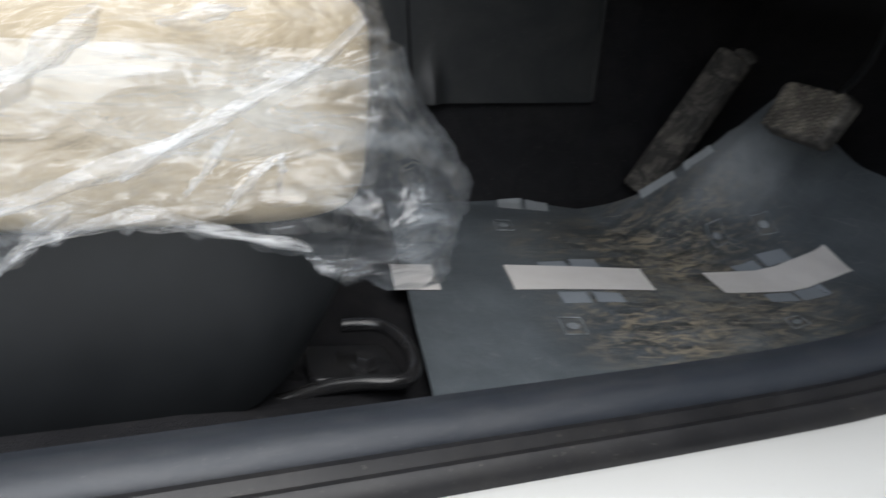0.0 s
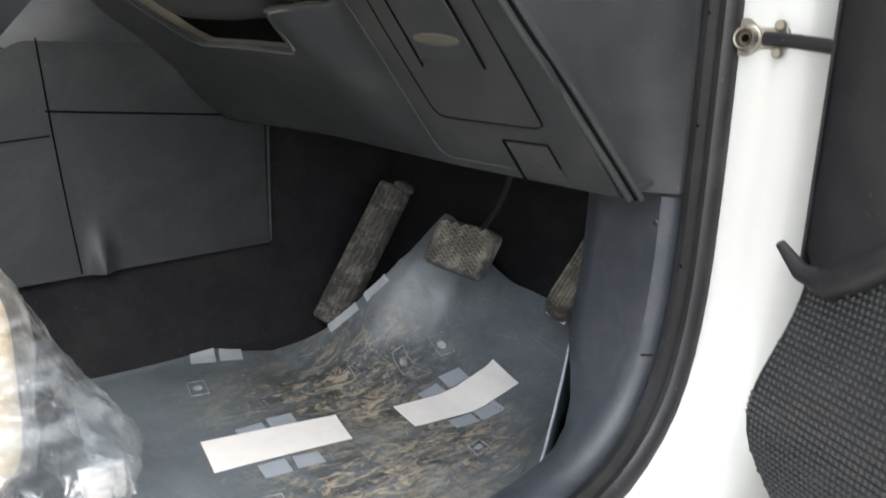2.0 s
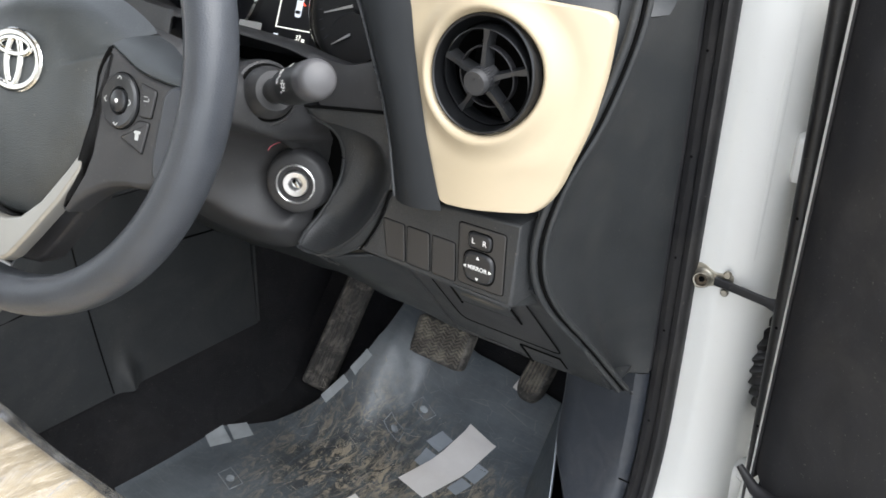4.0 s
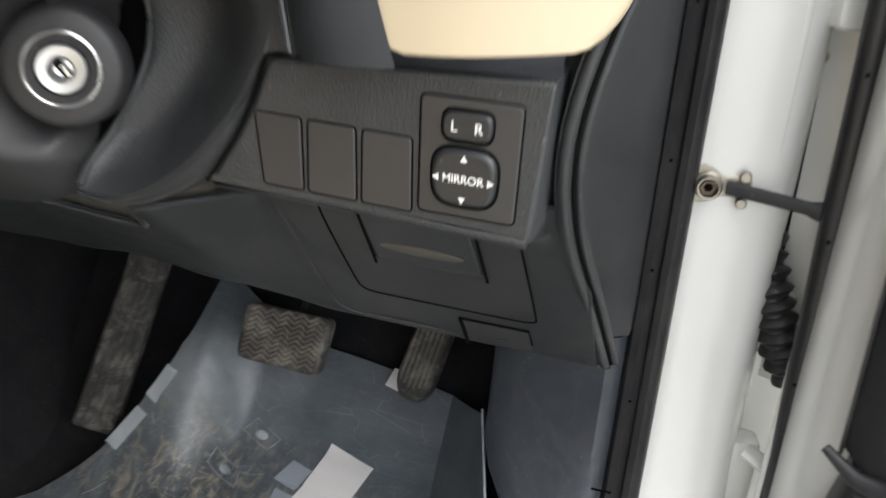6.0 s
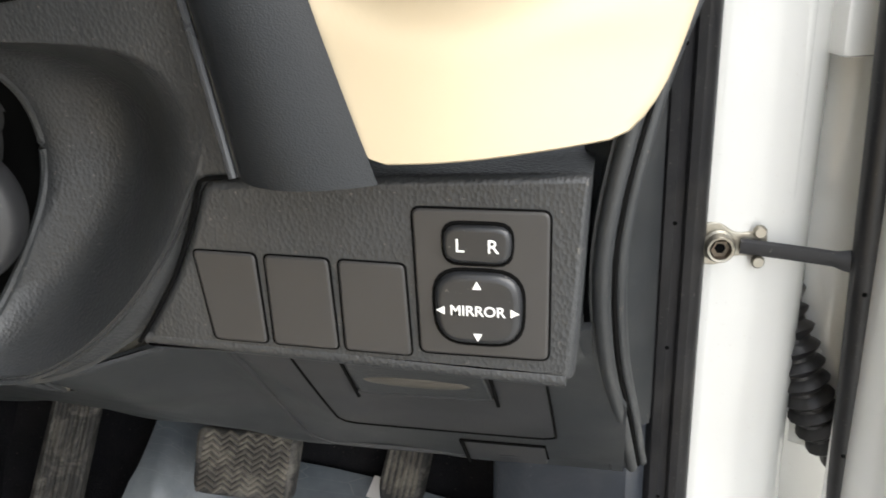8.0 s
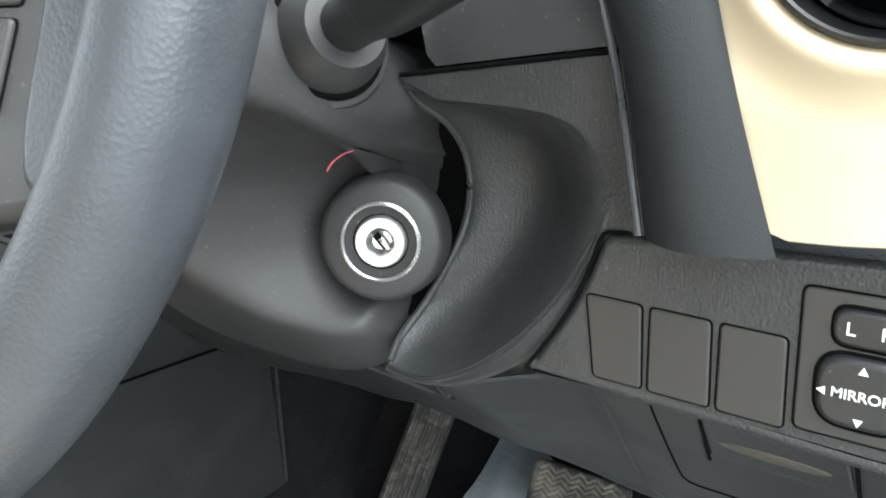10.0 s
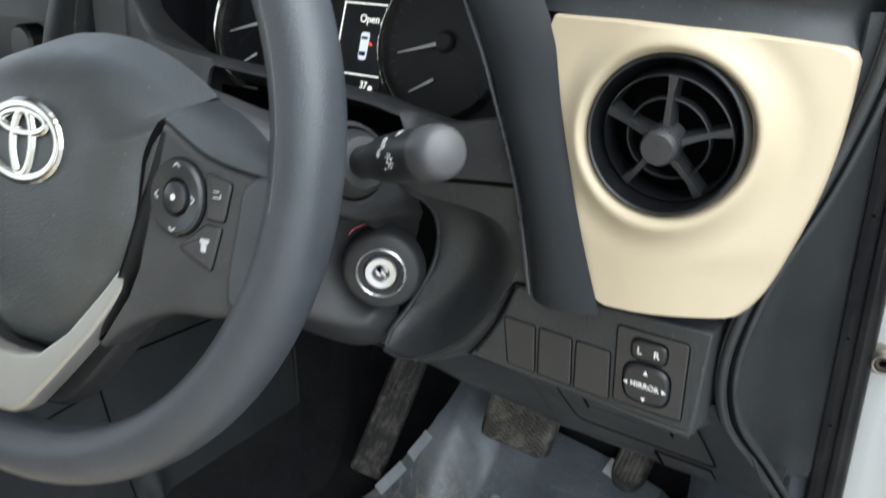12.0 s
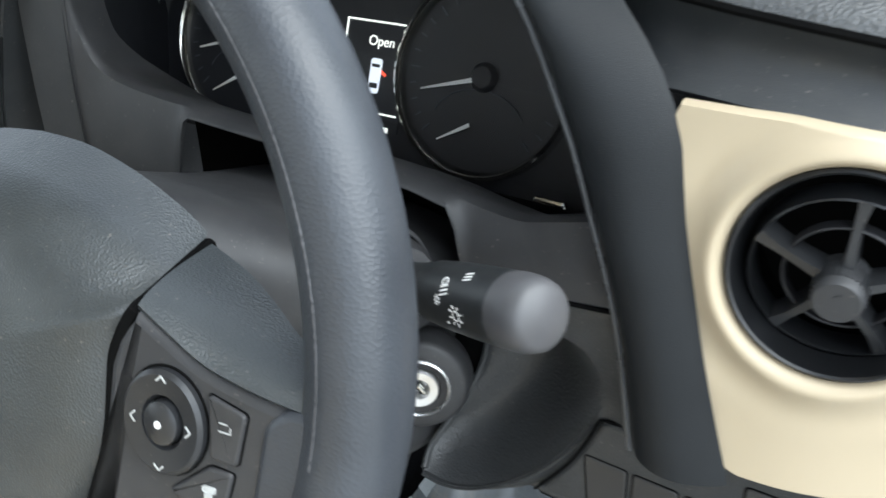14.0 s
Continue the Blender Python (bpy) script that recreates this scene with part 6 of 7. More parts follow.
rng = random.Random(5)
bits = []
for k in range(460):
    x, y = rng.gauss(-0.595, 0.075), rng.gauss(0.600, 0.055)
    if k % 4 == 0:
        x, y = rng.gauss(-0.445, 0.025), rng.gauss(0.625, 0.035)
    elif k % 4 == 1:
        x, y = rng.gauss(-0.62, 0.045), rng.gauss(0.625, 0.018)
    if not (-0.74 < x < -0.40 and 0.45 < y < 0.74):
        continue
    if abs((x + 0.554) - 0.19 * (y - 0.498)) < 0.042 and y < 0.585 or abs((x + 0.510) - 0.27 * (y - 0.681)) < 0.040 and y > 0.61:
        continue
    a, ln, bend = rng.uniform(0, 6.28), rng.uniform(0.002, 0.012) * (2.4 if k % 9 == 0 else 1), rng.uniform(-0.2, 0.2)
    pts = []
    for j in range(5):
        t = j / 4 - 0.5
        aa = a + bend * t
        pts.append(mat_at(x + ln * t * math.cos(aa), y + ln * t * math.sin(aa), 0.0014 + rng.uniform(0, 0.0005)))
    bits.append(tube(pts, rng.uniform(0.00015, 0.00042), 4, 0.5))
straw, sn, sl, sp_ = nodes_of("dry_straw_dirt")
geo = sn.new("ShaderNodeNewGeometry")
tone = sn.new("ShaderNodeMix")
tone.data_type = 'RGBA'
tone.inputs["A"].default_value, tone.inputs["B"].default_value = (0.10, 0.09, 0.075, 1), (0.50, 0.46, 0.38, 1)
sl.new(geo.outputs["Random Per Island"], tone.inputs["Factor"]), sl.new(tone.outputs["Result"], sp_.inputs["Base Color"])
sp_.inputs["Roughness"].default_value = 0.9
solo("dirt_bits", join(*bits), straw, "dry straw and mud crumbs lying on the mat", "dirt", "stuff")

# ---- pedals ----
BM = plane_pose((-0.5575, 0.7185, 0.4990), (0.04, -0.86, 0.50), (-0.03, 0.50, 0.86))
brake = thing("brake_pedal", BM, "dusty black rubber brake pedal with zigzag tread", "pedal", "pedals")
bp = rounded([(-0.0415, -0.025), (0.039, -0.029), (0.044, 0.025), (-0.0415, 0.027)], 0.010, 5)
part("pedal_pad", prism(bp, 0.016, None, 0.004), foot_plastic, brake, "dusty zigzag-ribbed rubber pad", local=True)
for r in range(10):
    y0 = -0.0205 + 0.0047 * r
    pts = [(-0.0350 + 0.072 * k / 10 + 0.002 * (y0 / 0.02), y0 - 0.0012 * k / 10 + (0.0024 if k % 2 else -0.0024), 0.0003) for k in range(11)]
    part("tread_rib", tube(pts, 0.0016, 6, 0.8), pedal_rubber, brake, local=True)
part("pedal_arm", tube([BM.inverted() @ V(*p) for p in curve([(-0.550, 0.738, 0.506), (-0.550, 0.775, 0.54), (-0.553, 0.80, 0.60), (-0.556, 0.82, 0.70)], 12)], 0.0034, 10, 0.6), plastic_gloss, brake, "dark steel pedal arm", local=True)

AMx = plane_pose((-0.438, 0.768, 0.486), (-0.10, -0.80, 0.58), (0.12, 0.5, 0.8))
accel = thing("accelerator_pedal", AMx, "dusty ribbed rubber accelerator pedal", "pedal", "pedals")
ap = rounded([(-0.011, -0.046), (0.009, -0.047), (0.018, -0.032), (0.018, 0.042), (-0.017, 0.044), (-0.019, -0.030)], 0.010, 5)
part("pedal_pad", prism(ap, 0.014, None, 0.004), foot_plastic, accel, local=True)
for k in range(6):
    x = -0.0130 + 0.0052 * k
    part("tread_rib", tube([(x, -0.037 + 0.006 * abs(k - 2.5) / 2.5, 0.0003), (x, 0.037, 0.0003)], 0.0015, 6), pedal_rubber, accel, local=True)
part("pedal_arm", tube([AMx.inverted() @ V(*p) for p in curve([(-0.405, 0.775, 0.53), (-0.40, 0.80, 0.58), (-0.40, 0.82, 0.66)], 8)], 0.006, 8), plastic_dark, accel, local=True)

f0, f1 = V(-0.749, 0.673, 0.369), V(-0.727, 0.770, 0.530)
FM = plane_pose((f0 + f1) / 2, (0.36, -0.86, 0.36), f1 - f0)
flen = (f1 - f0).length
foot = thing("footrest", FM, "mud-stained ribbed plastic footrest", "footrest")
part("rest_pad", prism(rounded([(-0.021, -flen / 2), (0.021, -flen / 2), (0.019, flen / 2), (-0.019, flen / 2)], 0.006), 0.02, None, 0.003), foot_plastic, foot, local=True)
for k in range(5):
    x = -0.0145 + 0.0073 * k
    part("tread_rib", tube([(x * 1.05, -flen / 2 + 0.008, 0.0003), (x * 0.95, flen / 2 - 0.008, 0.0006)], 0.0026, 6), foot_plastic, foot, local=True)
part("mud_lump", lathe([(0.0, 0.006), (0.006, 0.005), (0.010, 0.002), (0.014, -0.006)], 9, Matrix.Translation((0.010, flen / 2 + 0.003, -0.006)) @ Matrix.Diagonal((1.1, 0.55, 1, 1))), foot_plastic, foot, local=True)

# ---- driver's seat, wrapped ----
seat = thing("driver_seat", (-0.61, -0.02, 0.36), "cream cloth driver seat with black plastic base cover", "seat")
CS = (-0.607, -0.03, 0.522)


def cushion(u, v, grow=0.0, e=0.17):
    a, b = 2 * math.pi * u, math.pi * (v - 0.5)
    cx = spow(math.cos(b), e) * spow(math.cos(a), e)
    cy = spow(math.cos(b), e) * spow(math.sin(a), e)
    cz = spow(math.sin(b), 0.38)
    x, y, z = CS[0] + (0.252 + grow) * cx, CS[1] + (0.278 + grow) * cy, CS[2] + (0.060 + grow) * cz
    if cz > 0:
        z += 0.010 * abs(cx) ** 4 * cz - 0.018 * (1 - cx * cx) * (1 - cy * cy) * cz
        z += 0.014 * max(0, cy) * cz
    return (x, y, z)


part("cushion", sheet(lambda u, v: cushion(u, v), 120, 48, loop=True), seat_vinyl, seat, "cream cushion", sharp=180)
part("backrest", sheet(lambda u, v: (lambda p: (p[0], -0.40 - (p[2] - CS[2]) * 1.15 - 0.22 * (p[1] - CS[1]) / 0.278, 0.86 + 1.15 * (p[1] - CS[1])))(cushion(u, v)), 60, 30, loop=True), seat_vinyl, seat, "cream backrest", sharp=180)
side_poly = curve([(-0.40, 0.370), (-0.10, 0.349), (0.08, 0.346), (0.150, 0.354), (0.190, 0.372), (0.222, 0.408), (0.240, 0.438), (0.243, 0.458)], 24).tolist() + [(0.20, 0.470), (-0.05, 0.474), (-0.40, 0.478)]


def base_side(u, v):
    y, z = -0.40 + 0.645 * u, 0.0
    lo = float(np.interp(y, [p[0] for p in side_poly[:24]], [p[1] for p in side_poly[:24]]))
    hi = 0.472 - 0.02 * max(0, (y - 0.15) / 0.1)
    z = lo + (hi - lo) * v
    bulge = 0.020 * math.sin(math.pi * (0.15 + 0.75 * v)) - 0.05 * max(0, (y - 0.17) / 0.075) ** 2
    return (-0.368 + bulge, y, z)


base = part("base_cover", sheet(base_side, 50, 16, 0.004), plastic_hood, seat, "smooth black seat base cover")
part("base_front", sheet(lambda u, v: (-0.405 - 0.42 * u, 0.238 - 0.01 * v, 0.42 + 0.05 * v), 10, 4, 0.004), plastic_dark, seat)
part("base_frame", block((-0.84, -0.38, 0.36), (-0.42, 0.20, 0.44), 0.01), plastic_dark, seat)

rail_paint = surface("glossy_black_steel", (0.014, 0.014, 0.015), 0.2, bump=0.1, grain=500, spread=0.2, dust=0.08)
rail = thing("seat_rail", (-0.42, 0.24, 0.345), "glossy black steel seat rail foot bolted to the floor", "seat rail")
part("rail_channel", block((-0.455, -0.30, 0.348), (-0.405, 0.215, 0.372), 0.004), rail_paint, rail)
part("foot_loop", tube(curve([(-0.452, 0.250, 0.366), (-0.447, 0.276, 0.366), (-0.427, 0.288, 0.361), (-0.402, 0.287, 0.355), (-0.389, 0.275, 0.353), (-0.393, 0.250, 0.353), (-0.391, 0.222, 0.353), (-0.380, 0.187, 0.352), (-0.372, 0.12, 0.351)], 40), 0.0052, 10), rail_paint, rail)
part("foot_plate", prism(rounded([(-0.03, -0.03), (0.03, -0.03), (0.028, 0.032), (-0.02, 0.036)], 0.01), 0.006, plane_pose((-0.420, 0.252, 0.353), (0, 0.1, 1)), 0.002), rail_paint, rail)
part("foot_bolt", lathe([(0.0, 0.008), (0.007, 0.008), (0.0078, 0.006), (0.0078, 0.002), (0.011, 0.001), (0.011, 0)], 6, plane_pose((-0.415, 0.256, 0.353), (0, 0.1, 1))), rail_paint, rail)

wrap = thing("seat_wrap", (-0.61, -0.02, 0.44), "crinkled clear plastic wrap over the seat cushion", "plastic cover")


def crease(x, y, z, f=1.0):
    """Sharp folds of taut film: ridges at two sizes, 0 to 1."""
    a = 1 - abs(noise.noise(V(x * 14 + 3, y * 9 + z * 13, z * 10 - y * 7) * f))
    b = 1 - abs(noise.noise(V(x * 30, y * 22 - z * 30, z * 26 + y * 18) * f + V(7, 3, 1)))
    c = 1 - abs(noise.noise(V(x * 70 - y * 40, y * 60, z * 60 + x * 30) * f))
    return 0.58 * a ** 5 + 0.30 * b ** 4 + 0.12 * c ** 3


def wrap_top(u, v):
    x, y, z = cushion(u, 0.40 + 0.60 * v, 0.004, 0.18)
    f = crease(x, y, z)
    k = 0.006 + 0.022 * f
    return (x + (x - CS[0]) * k, y + (y - CS[1]) * k, z + 0.007 * f)


part("wrap_sheet", sheet(wrap_top, 380, 130, loop=True), film, wrap, sharp=180).visible_shadow = False
skirt_path = curve([(-0.349, -0.34), (-0.347, -0.10), (-0.346, 0.10), (-0.346, 0.19), (-0.349, 0.236), (-0.362, 0.252), (-0.392, 0.256), (-0.43, 0.258), (-0.52, 0.258), (-0.62, 0.256), (-0.86, 0.252)], 240)
ARC = np.r_[0, np.cumsum(np.linalg.norm(np.diff(skirt_path, axis=0), axis=1))]
HEM = ([0, 0.30, 0.40, 0.42, 0.46, 0.50, 0.53, 0.56, 0.585, 0.61, 0.64, 0.68, 0.75, 0.90, 1.3], [0.440, 0.452, 0.460, 0.478, 0.480, 0.471, 0.462, 0.446, 0.440, 0.430, 0.428, 0.438, 0.452, 0.455, 0.45])


def skirt(u, v):
    i = min(239, int(round(u * 239)))
    x, y = skirt_path[i]
    s = ARC[i]
    corner = math.exp(-((s - 0.62) / 0.055) ** 2)
    hem = float(np.interp(s, *HEM)) + 0.0022 * math.sin(s * 190) + 0.0018 * math.sin(s * 410 + 1)
    z = 0.565 + (hem - 0.565) * v
    f = crease(x, y, z, 1.5)
    belly = math.sin(math.pi * min(1.0, v ** 1.5 * 0.86)) * corner
    out = 0.001 + 0.006 * min(1, v * 3) + 0.034 * belly + v * 0.014 * (f - 0.25) * (1 + 0.8 * corner) + 0.004 * v * math.sin(s * 120 + 9 * v) * corner
    n = np.array([skirt_path[min(239, i + 1)][1] - skirt_path[max(0, i - 1)][1], -(skirt_path[min(239, i + 1)][0] - skirt_path[max(0, i - 1)][0])])
    n = n / (np.linalg.norm(n) + 1e-9)
    return (x + n[0] * out, y + n[1] * out, z)


part("wrap_skirt", sheet(skirt, 239, 60), film_loose, wrap, sharp=180).visible_shadow = False


def pleat(path, width, seed):
    """A flattened fold of doubled film along a path: a ridge with ragged, tapering sides."""
    rg = random.Random(seed)
    pts = curve(path, 28)
    ph = [rg.uniform(0, 6.28) for _ in range(4)]
    rows = []
    for i, p in enumerate(pts):
        k = i / 27
        t = pts[min(27, i + 1)] - pts[max(0, i - 1)]
        t /= np.linalg.norm(t)
        side = np.cross(t, np.array([1.0, 0.0, 0.0]))
        taper = math.sin(math.pi * (0.06 + 0.88 * k)) ** 0.7
        a = width * taper * (1 + 0.35 * math.sin(9 * k + ph[0]) + 0.2 * math.sin(23 * k + ph[1]))
        b = width * taper * (0.7 + 0.30 * math.sin(11 * k + ph[2]) + 0.2 * math.sin(29 * k + ph[3]))
        rows.append([tuple(p + side * w + np.array([h, 0, 0])) for w, h in ((-a, -0.002), (-a * 0.55, 0.0012), (-a * 0.15, 0.0042), (b * 0.2, 0.0030), (b * 0.6, 0.0008), (b, -0.002))])
    return loft(rows, closed=False)


for k, (path, w) in enumerate((
        ([(-0.337, 0.020, 0.478), (-0.336, 0.065, 0.491), (-0.334, 0.121, 0.514), (-0.335, 0.159, 0.534), (-0.338, 0.191, 0.551), (-0.342, 0.213, 0.565), (-0.347, 0.228, 0.580)], 0.0055),
        ([(-0.338, 0.040, 0.525), (-0.340, 0.065, 0.542), (-0.342, 0.089, 0.561), (-0.347, 0.107, 0.580)], 0.0090), ([(-0.334, 0.112, 0.504), (-0.333, 0.141, 0.525), (-0.335, 0.162, 0.532)], 0.0035),
        ([(-0.334, 0.140, 0.496), (-0.333, 0.153, 0.513), (-0.334, 0.162, 0.528)], 0.0030), ([(-0.334, 0.157, 0.486), (-0.333, 0.170, 0.502), (-0.334, 0.186, 0.516)], 0.0030), ([(-0.334, 0.186, 0.516), (-0.334, 0.184, 0.497)], 0.0025),
        ([(-0.335, 0.070, 0.474), (-0.334, 0.120, 0.484), (-0.333, 0.159, 0.476), (-0.333, 0.200, 0.466)], 0.0055), ([(-0.335, 0.055, 0.458), (-0.334, 0.074, 0.477), (-0.334, 0.090, 0.492)], 0.0050),
        ([(-0.338, 0.000, 0.500), (-0.338, 0.030, 0.512), (-0.338, 0.060, 0.520)], 0.0060), ([(-0.345, 0.130, 0.574), (-0.345, 0.150, 0.578), (-0.347, 0.170, 0.582)], 0.0040))):
    part("wrap_fold", pleat(path, w, k), film_fold, wrap, sharp=180).visible_shadow = False


# ---- the opened door ----
D0 = V(-0.129, 0.568, 0.0)
open_a = radians(66)
DD = V(math.sin(open_a), -math.cos(open_a), 0)
DN = V(-math.cos(open_a), -math.sin(open_a), 0)
door = thing("car_door", (-0.10, 0.66, 0.35), "opened white car door with black inner trim", "car door")


def dp(s, n, z):
    """A place on the door: s away from its hinge side, n towards the cabin."""
    p = D0 + DD * s + DN * n
    return (p.x, p.y, z)


LEDGE = curve([(-0.004, 0.612), (0.010, 0.603), (0.026, 0.599), (0.045, 0.605), (0.10, 0.640), (0.22, 0.690), (0.40, 0.72), (0.80, 0.73)], 40)


def ledge_z(s):
    return float(np.interp(s, LEDGE[:, 0], LEDGE[:, 1]))


def lean(z):
    """The trim's hinge-side edge, which leans a little above the ledge."""
    return 0.003 - 0.03 * max(0.0, z - 0.60)


def upper(u, v):
    z = ledge_z(0.8 * u) + (1.06 - ledge_z(0.8 * u)) * v
    return dp(lean(z) * (1 - u) + 0.8 * u, 0.0 - 0.020 * v - 0.010 * (1 - min(1, u * 40)), z)


part("upper_trim", sheet(upper, 50, 20, 0.004), plastic_dark, door, "smooth black upper door trim")
part("trim_edge", sheet(lambda u, v: dp(lean(0.60 + 0.46 * u) - 0.004 * v, -0.008 - 0.020 * u - 0.022 * v, 0.60 + 0.46 * u), 20, 4, 0.002), plastic_dark, door)
part("trim_ledge", tube([dp(s, 0.002, z) for s, z in LEDGE], [0.0028 + 0.0055 * min(1, max(0, s + 0.004) * 22) for s, z in LEDGE], 10), plastic_dark, door)


def lower(s, z):
    """How far the lower trim stands out, and where its hinge-side edge lies."""
    e = 0.004 - 0.010 * math.exp(-((z - 0.525) / 0.05) ** 2) + 0.55 * max(0, 0.50 - z) ** 1.25
    swell = 0.022 * math.exp(-((z - 0.515) / 0.05) ** 2) * math.exp(-(max(0, s - 0.18) / 0.3) ** 2)
    return e, -0.004 + swell


def lower_trim(u, v):
    z = 0.34 + (ledge_z(0.78 * u * u) - 0.002 - 0.34) * v
    e, n = lower(0.78 * u, z)
    s = e + (0.78 - e) * u * u
    z = 0.34 + (ledge_z(s) - 0.002 - 0.34) * v
    e, n = lower(s, z)
    return dp(s, n - 0.025 * (1 - min(1, (s - e) / 0.012)) ** 2, z)


part("lower_trim", sheet(lower_trim, 60, 30, 0.003), plastic_dark, door, "knobbly black lower door trim")
verts, faces = [], []
P = 0.0037
for i in range(110):
    for j in range(74):
        z = 0.345 + P * j
        s = -0.016 + P * i
        e, n = lower(s, z)
        if s < e + 0.012 or z > ledge_z(s) - 0.008:
            continue
        h, w = 0.0010, P * 0.40
        k = len(verts)
        verts += [dp(s - w, n, z - w), dp(s + w, n, z - w), dp(s + w, n, z + w), dp(s - w, n, z + w),
                  dp(s - w * 0.45, n + h, z - w * 0.45), dp(s + w * 0.45, n + h, z - w * 0.45), dp(s + w * 0.45, n + h, z + w * 0.45), dp(s - w * 0.45, n + h, z + w * 0.45)]
        faces += [(k, k + 1, k + 5, k + 4), (k + 1, k + 2, k + 6, k + 5), (k + 2, k + 3, k + 7, k + 6), (k + 3, k, k + 4, k + 7), (k + 4, k + 5, k + 6, k + 7)]
me = bpy.data.meshes.new("knob_texture")
m_inv = FRAMES[door.name].inverted()
me.from_pydata([tuple(m_inv @ Vector(v)) for v in verts], [], faces)
me.materials.append(plastic)
knobs = new("knob_texture", me)
knobs.parent = door
tagged(knobs, "rows of small raised knobs", kind="stuff")

# white steel shell with its rubber seal and hinge side
part("door_shell", loft([[dp(-0.010, -0.034, z), dp(0.90, -0.034, z), dp(0.90, -0.15, z), dp(-0.040, -0.158, z), dp(-0.058, -0.148, z), dp(-0.060, -0.10, z), dp(-0.047, -0.070, z), dp(-0.024, -0.040, z)] for z in (0.30, 0.33, 0.5, 0.7, 0.9, 1.0)]), white_paint, door, "white painted door shell")
part("door_seal", tube(curve([(-0.157, 0.662, 1.06), (-0.151, 0.660, 0.90), (-0.148, 0.658, 0.80), (-0.144, 0.657, 0.66), (-0.141, 0.656, 0.567), (-0.133, 0.650, 0.46), (-0.110, 0.632, 0.375), (0.10, 0.535, 0.335)], 44), 0.0078, 12, 1.0, (0.4, 0.9, 0)), rubber, door, "black rubber door seal")
for sz in (0.60, 0.70, 0.80):
    part("seal_hole", lathe([(0.0, 0.0002), (0.0012, 0.0002), (0.0014, 0.0)], 8, plane_pose((-0.1465 + 0.02 * (0.70 - sz) , 0.6494, sz), (-0.2, -1, 0.1))), gap_black, door)
part("shell_pressing", prism(rounded([(-0.03, -0.26), (0.012, -0.26), (0.012, 0.26), (-0.03, 0.26)], 0.012), 0.004, plane_pose(dp(-0.0575, -0.085, 0.66), -DD + DN * 0.08), 0.002), white_paint, door)
part("hinge_leaf", block((-0.018, -0.012, -0.022), (0.020, 0.012, 0.022), 0.005, Matrix.Translation((-0.168, 0.716, 0.612)) @ pose(0, 0, 0, 0, 0, 20)), white_paint, door, "white painted door hinge")
part("hinge_leaf", block((-0.010, -0.020, -0.020), (0.018, 0.020, 0.020), 0.004, Matrix.Translation((-0.164, 0.698, 0.838)) @ pose(0, 0, 0, 0, 0, 20)), white_paint, door)
part("hinge_leaf", block((-0.022, -0.010, -0.045), (0.016, 0.014, 0.020), 0.008, Matrix.Translation((-0.165, 0.700, 0.500)) @ pose(0, 0, 0, 0, 0, 15)), white_paint, door)
part("hinge_arm", tube(curve([(-0.160, 0.694, 0.512), (-0.140, 0.688, 0.505), (-0.118, 0.685, 0.500)], 8), 0.008, 10, 0.7), white_paint, door)
part("hinge_bolt", lathe([(0, 0.006), (0.008, 0.006), (0.009, 0)], 6, plane_pose((-0.155, 0.722, 0.585), (0.2, -1, 0))), zinc, door)

# check strap from the pillar to the door
strap = thing("check_strap", (-0.22, 0.677, 0.72), "black door check strap bolted to the pillar", "door check")
SP = plane_pose((-0.2185, 0.6665, 0.719), (0.10, -1, 0.05))
part("strap_bracket", prism(rounded([(-0.012, -0.011), (-0.002, -0.012), (0.006, -0.006), (0.024, -0.007), (0.024, 0.008), (0.006, 0.007), (-0.002, 0.014), (-0.012, 0.012)], 0.004), 0.003, SP @ Matrix.Translation((0, 0, 0.002)), 0.0008), zinc, strap)
part("bracket_bolt", lathe([(0.0, 0.003), (0.0052, 0.003), (0.0058, 0.0085), (0.0070, 0.0088), (0.0078, 0.0075), (0.0078, 0.003), (0.0092, 0.002), (0.0092, 0.0)], 24, SP @ Matrix.Translation((-0.002, 0, 0.002))), zinc, strap, "zinc plated flange bolt")
part("bolt_recess", lathe([(0.0, 0.0045), (0.0054, 0.0045), (0.0057, 0.0087)], 6, SP @ Matrix.Translation((-0.002, 0, 0.0028))), rusty, strap)
part("bolt_socket", lathe([(0.0, 0.0052), (0.0026, 0.0052), (0.0030, 0.0050)], 6, SP @ Matrix.Translation((-0.002, 0, 0.0028))), gap_black, strap)
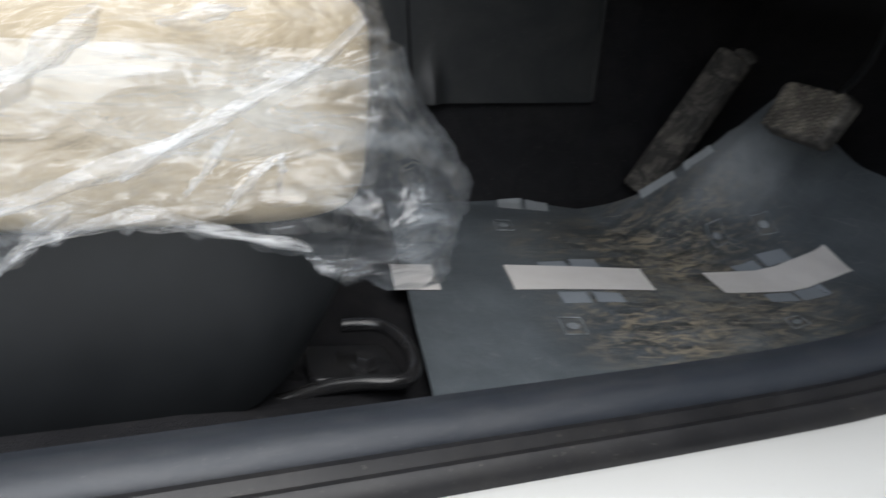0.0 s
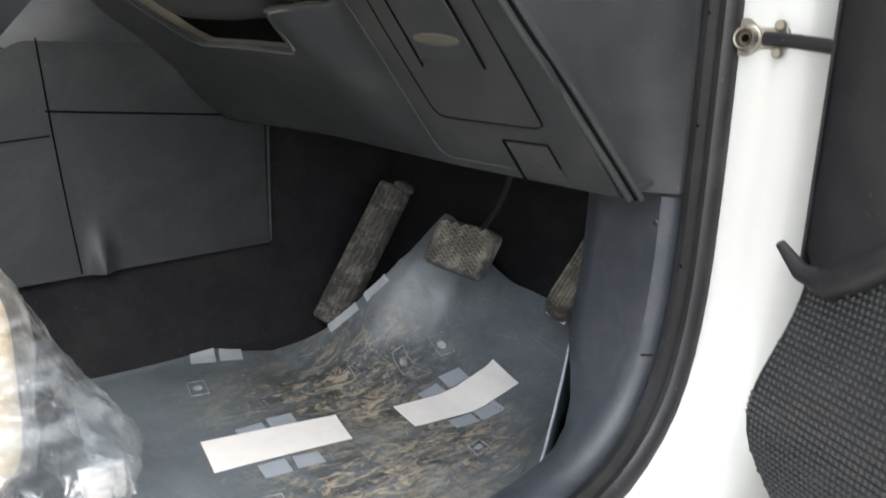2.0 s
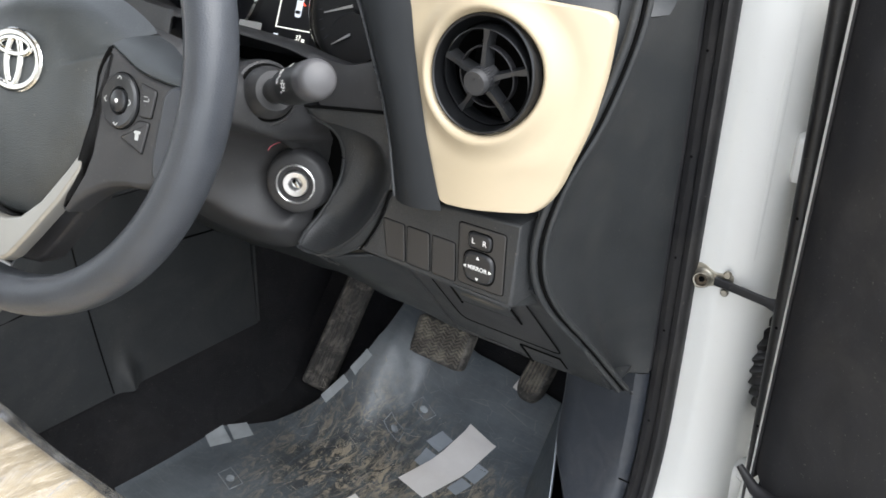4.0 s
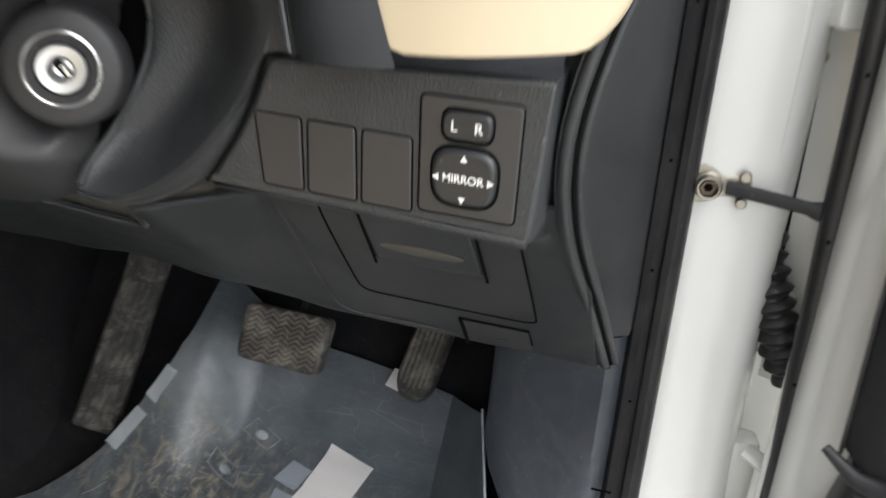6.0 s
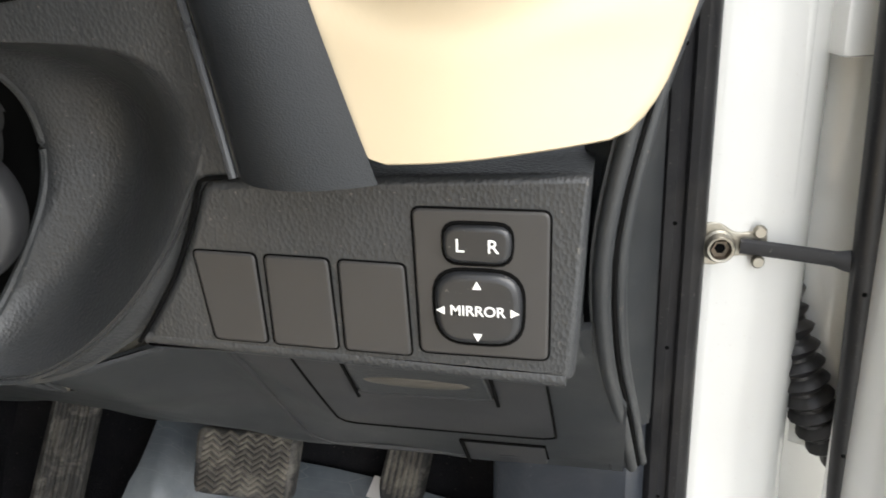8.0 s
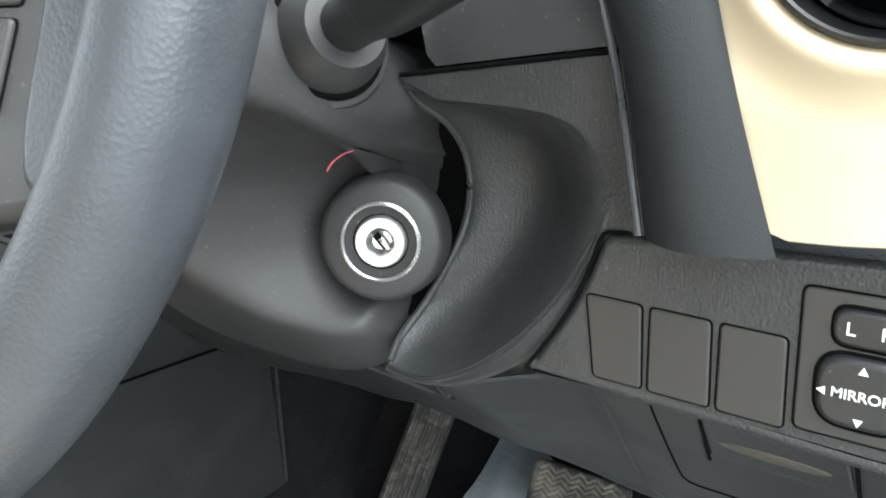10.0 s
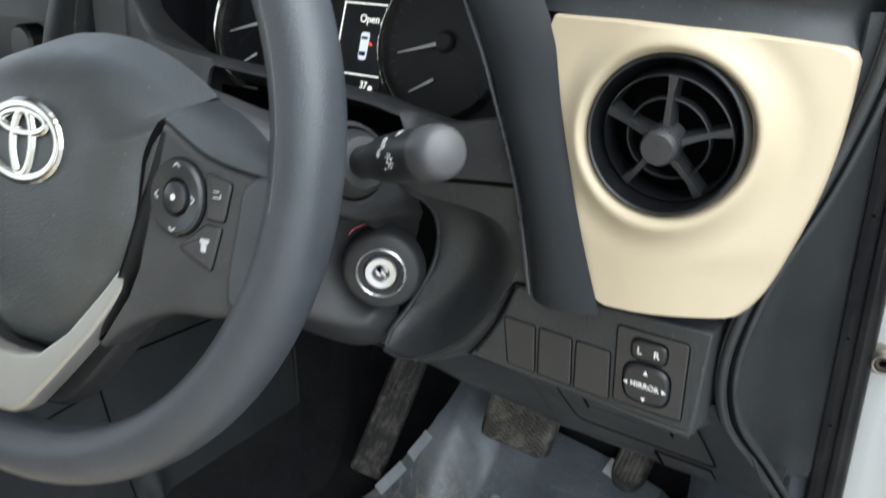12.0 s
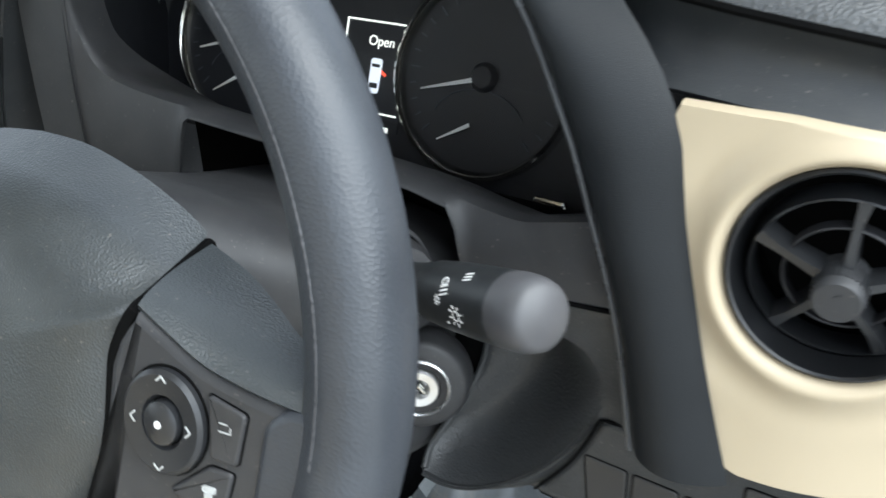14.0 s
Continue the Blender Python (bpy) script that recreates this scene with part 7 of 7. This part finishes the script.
for dz in (-0.0085, 0.0085):
    part("pivot_nut", lathe([(0.0, 0.003), (0.0028, 0.003), (0.0038, 0.0015), (0.0038, 0.0)], 12, SP @ Matrix.Translation((0.019, dz, 0.004))), zinc, strap)
sp = curve([(-0.2090, 0.663, 0.7195), (-0.190, 0.661, 0.7185), (-0.165, 0.660, 0.716), (-0.140, 0.661, 0.7125), (-0.122, 0.664, 0.710), (-0.105, 0.67, 0.709), (-0.07, 0.69, 0.708)], 28)
part("strap_arm", tube(sp, [0.0045 + 0.0022 * max(0, math.sin((k - 9) * 0.8)) * (k > 8) for k in range(28)], 8, 0.55, (0, 1, 0)), plastic_dark, strap)

boot = thing("wiring_boot", (-0.16, 0.70, 0.63), "black corrugated rubber wiring boot between body and door", "wiring boot")
bpth = curve([(-0.178, 0.715, 0.668), (-0.170, 0.705, 0.648), (-0.160, 0.700, 0.620), (-0.150, 0.700, 0.594), (-0.136, 0.702, 0.574), (-0.116, 0.706, 0.562)], 60)
part("bellows", tube(bpth, [0.0132 + 0.0026 * math.cos(2 * math.pi * k / 5) for k in range(60)], 16, 1.0, (0, 1, 0)), rubber, boot)
part("bellows_collar", lathe([(0.017, -0.004), (0.018, 0.0), (0.013, 0.006)], 20, plane_pose(tuple(bpth[0]), tuple(bpth[1] - bpth[0]))), rubber, boot)

sash = thing("hinge_cavity", (-0.17, 0.72, 0.40), "dark shut-line cavity with plugs behind the pillar", "shut line", kind="structure")
# black sheet in place of the shade deep in the shut line
part("cavity_shade", sheet(lambda u, v: (-0.183 + 0.060 * u, 0.728 + 0.012 * u, 0.615 + 0.455 * v), 3, 10, 0.002), gap_black, sash)
part("inner_fender", sheet(lambda u, v: (-0.160 + 0.045 * u - 0.010 * v, 0.722 - 0.006 * math.sin(u * 3.14), 0.56 + 0.50 * v), 8, 10, 0.002), white_paint, sash, "white painted inner fender behind the hinges")
for z in (0.795, 0.815):
    part("pin", lathe([(0, 0.003), (0.003, 0.002), (0.004, 0)], 10, plane_pose((-0.166, 0.722, z), (0, -1, 0))), zinc, sash)
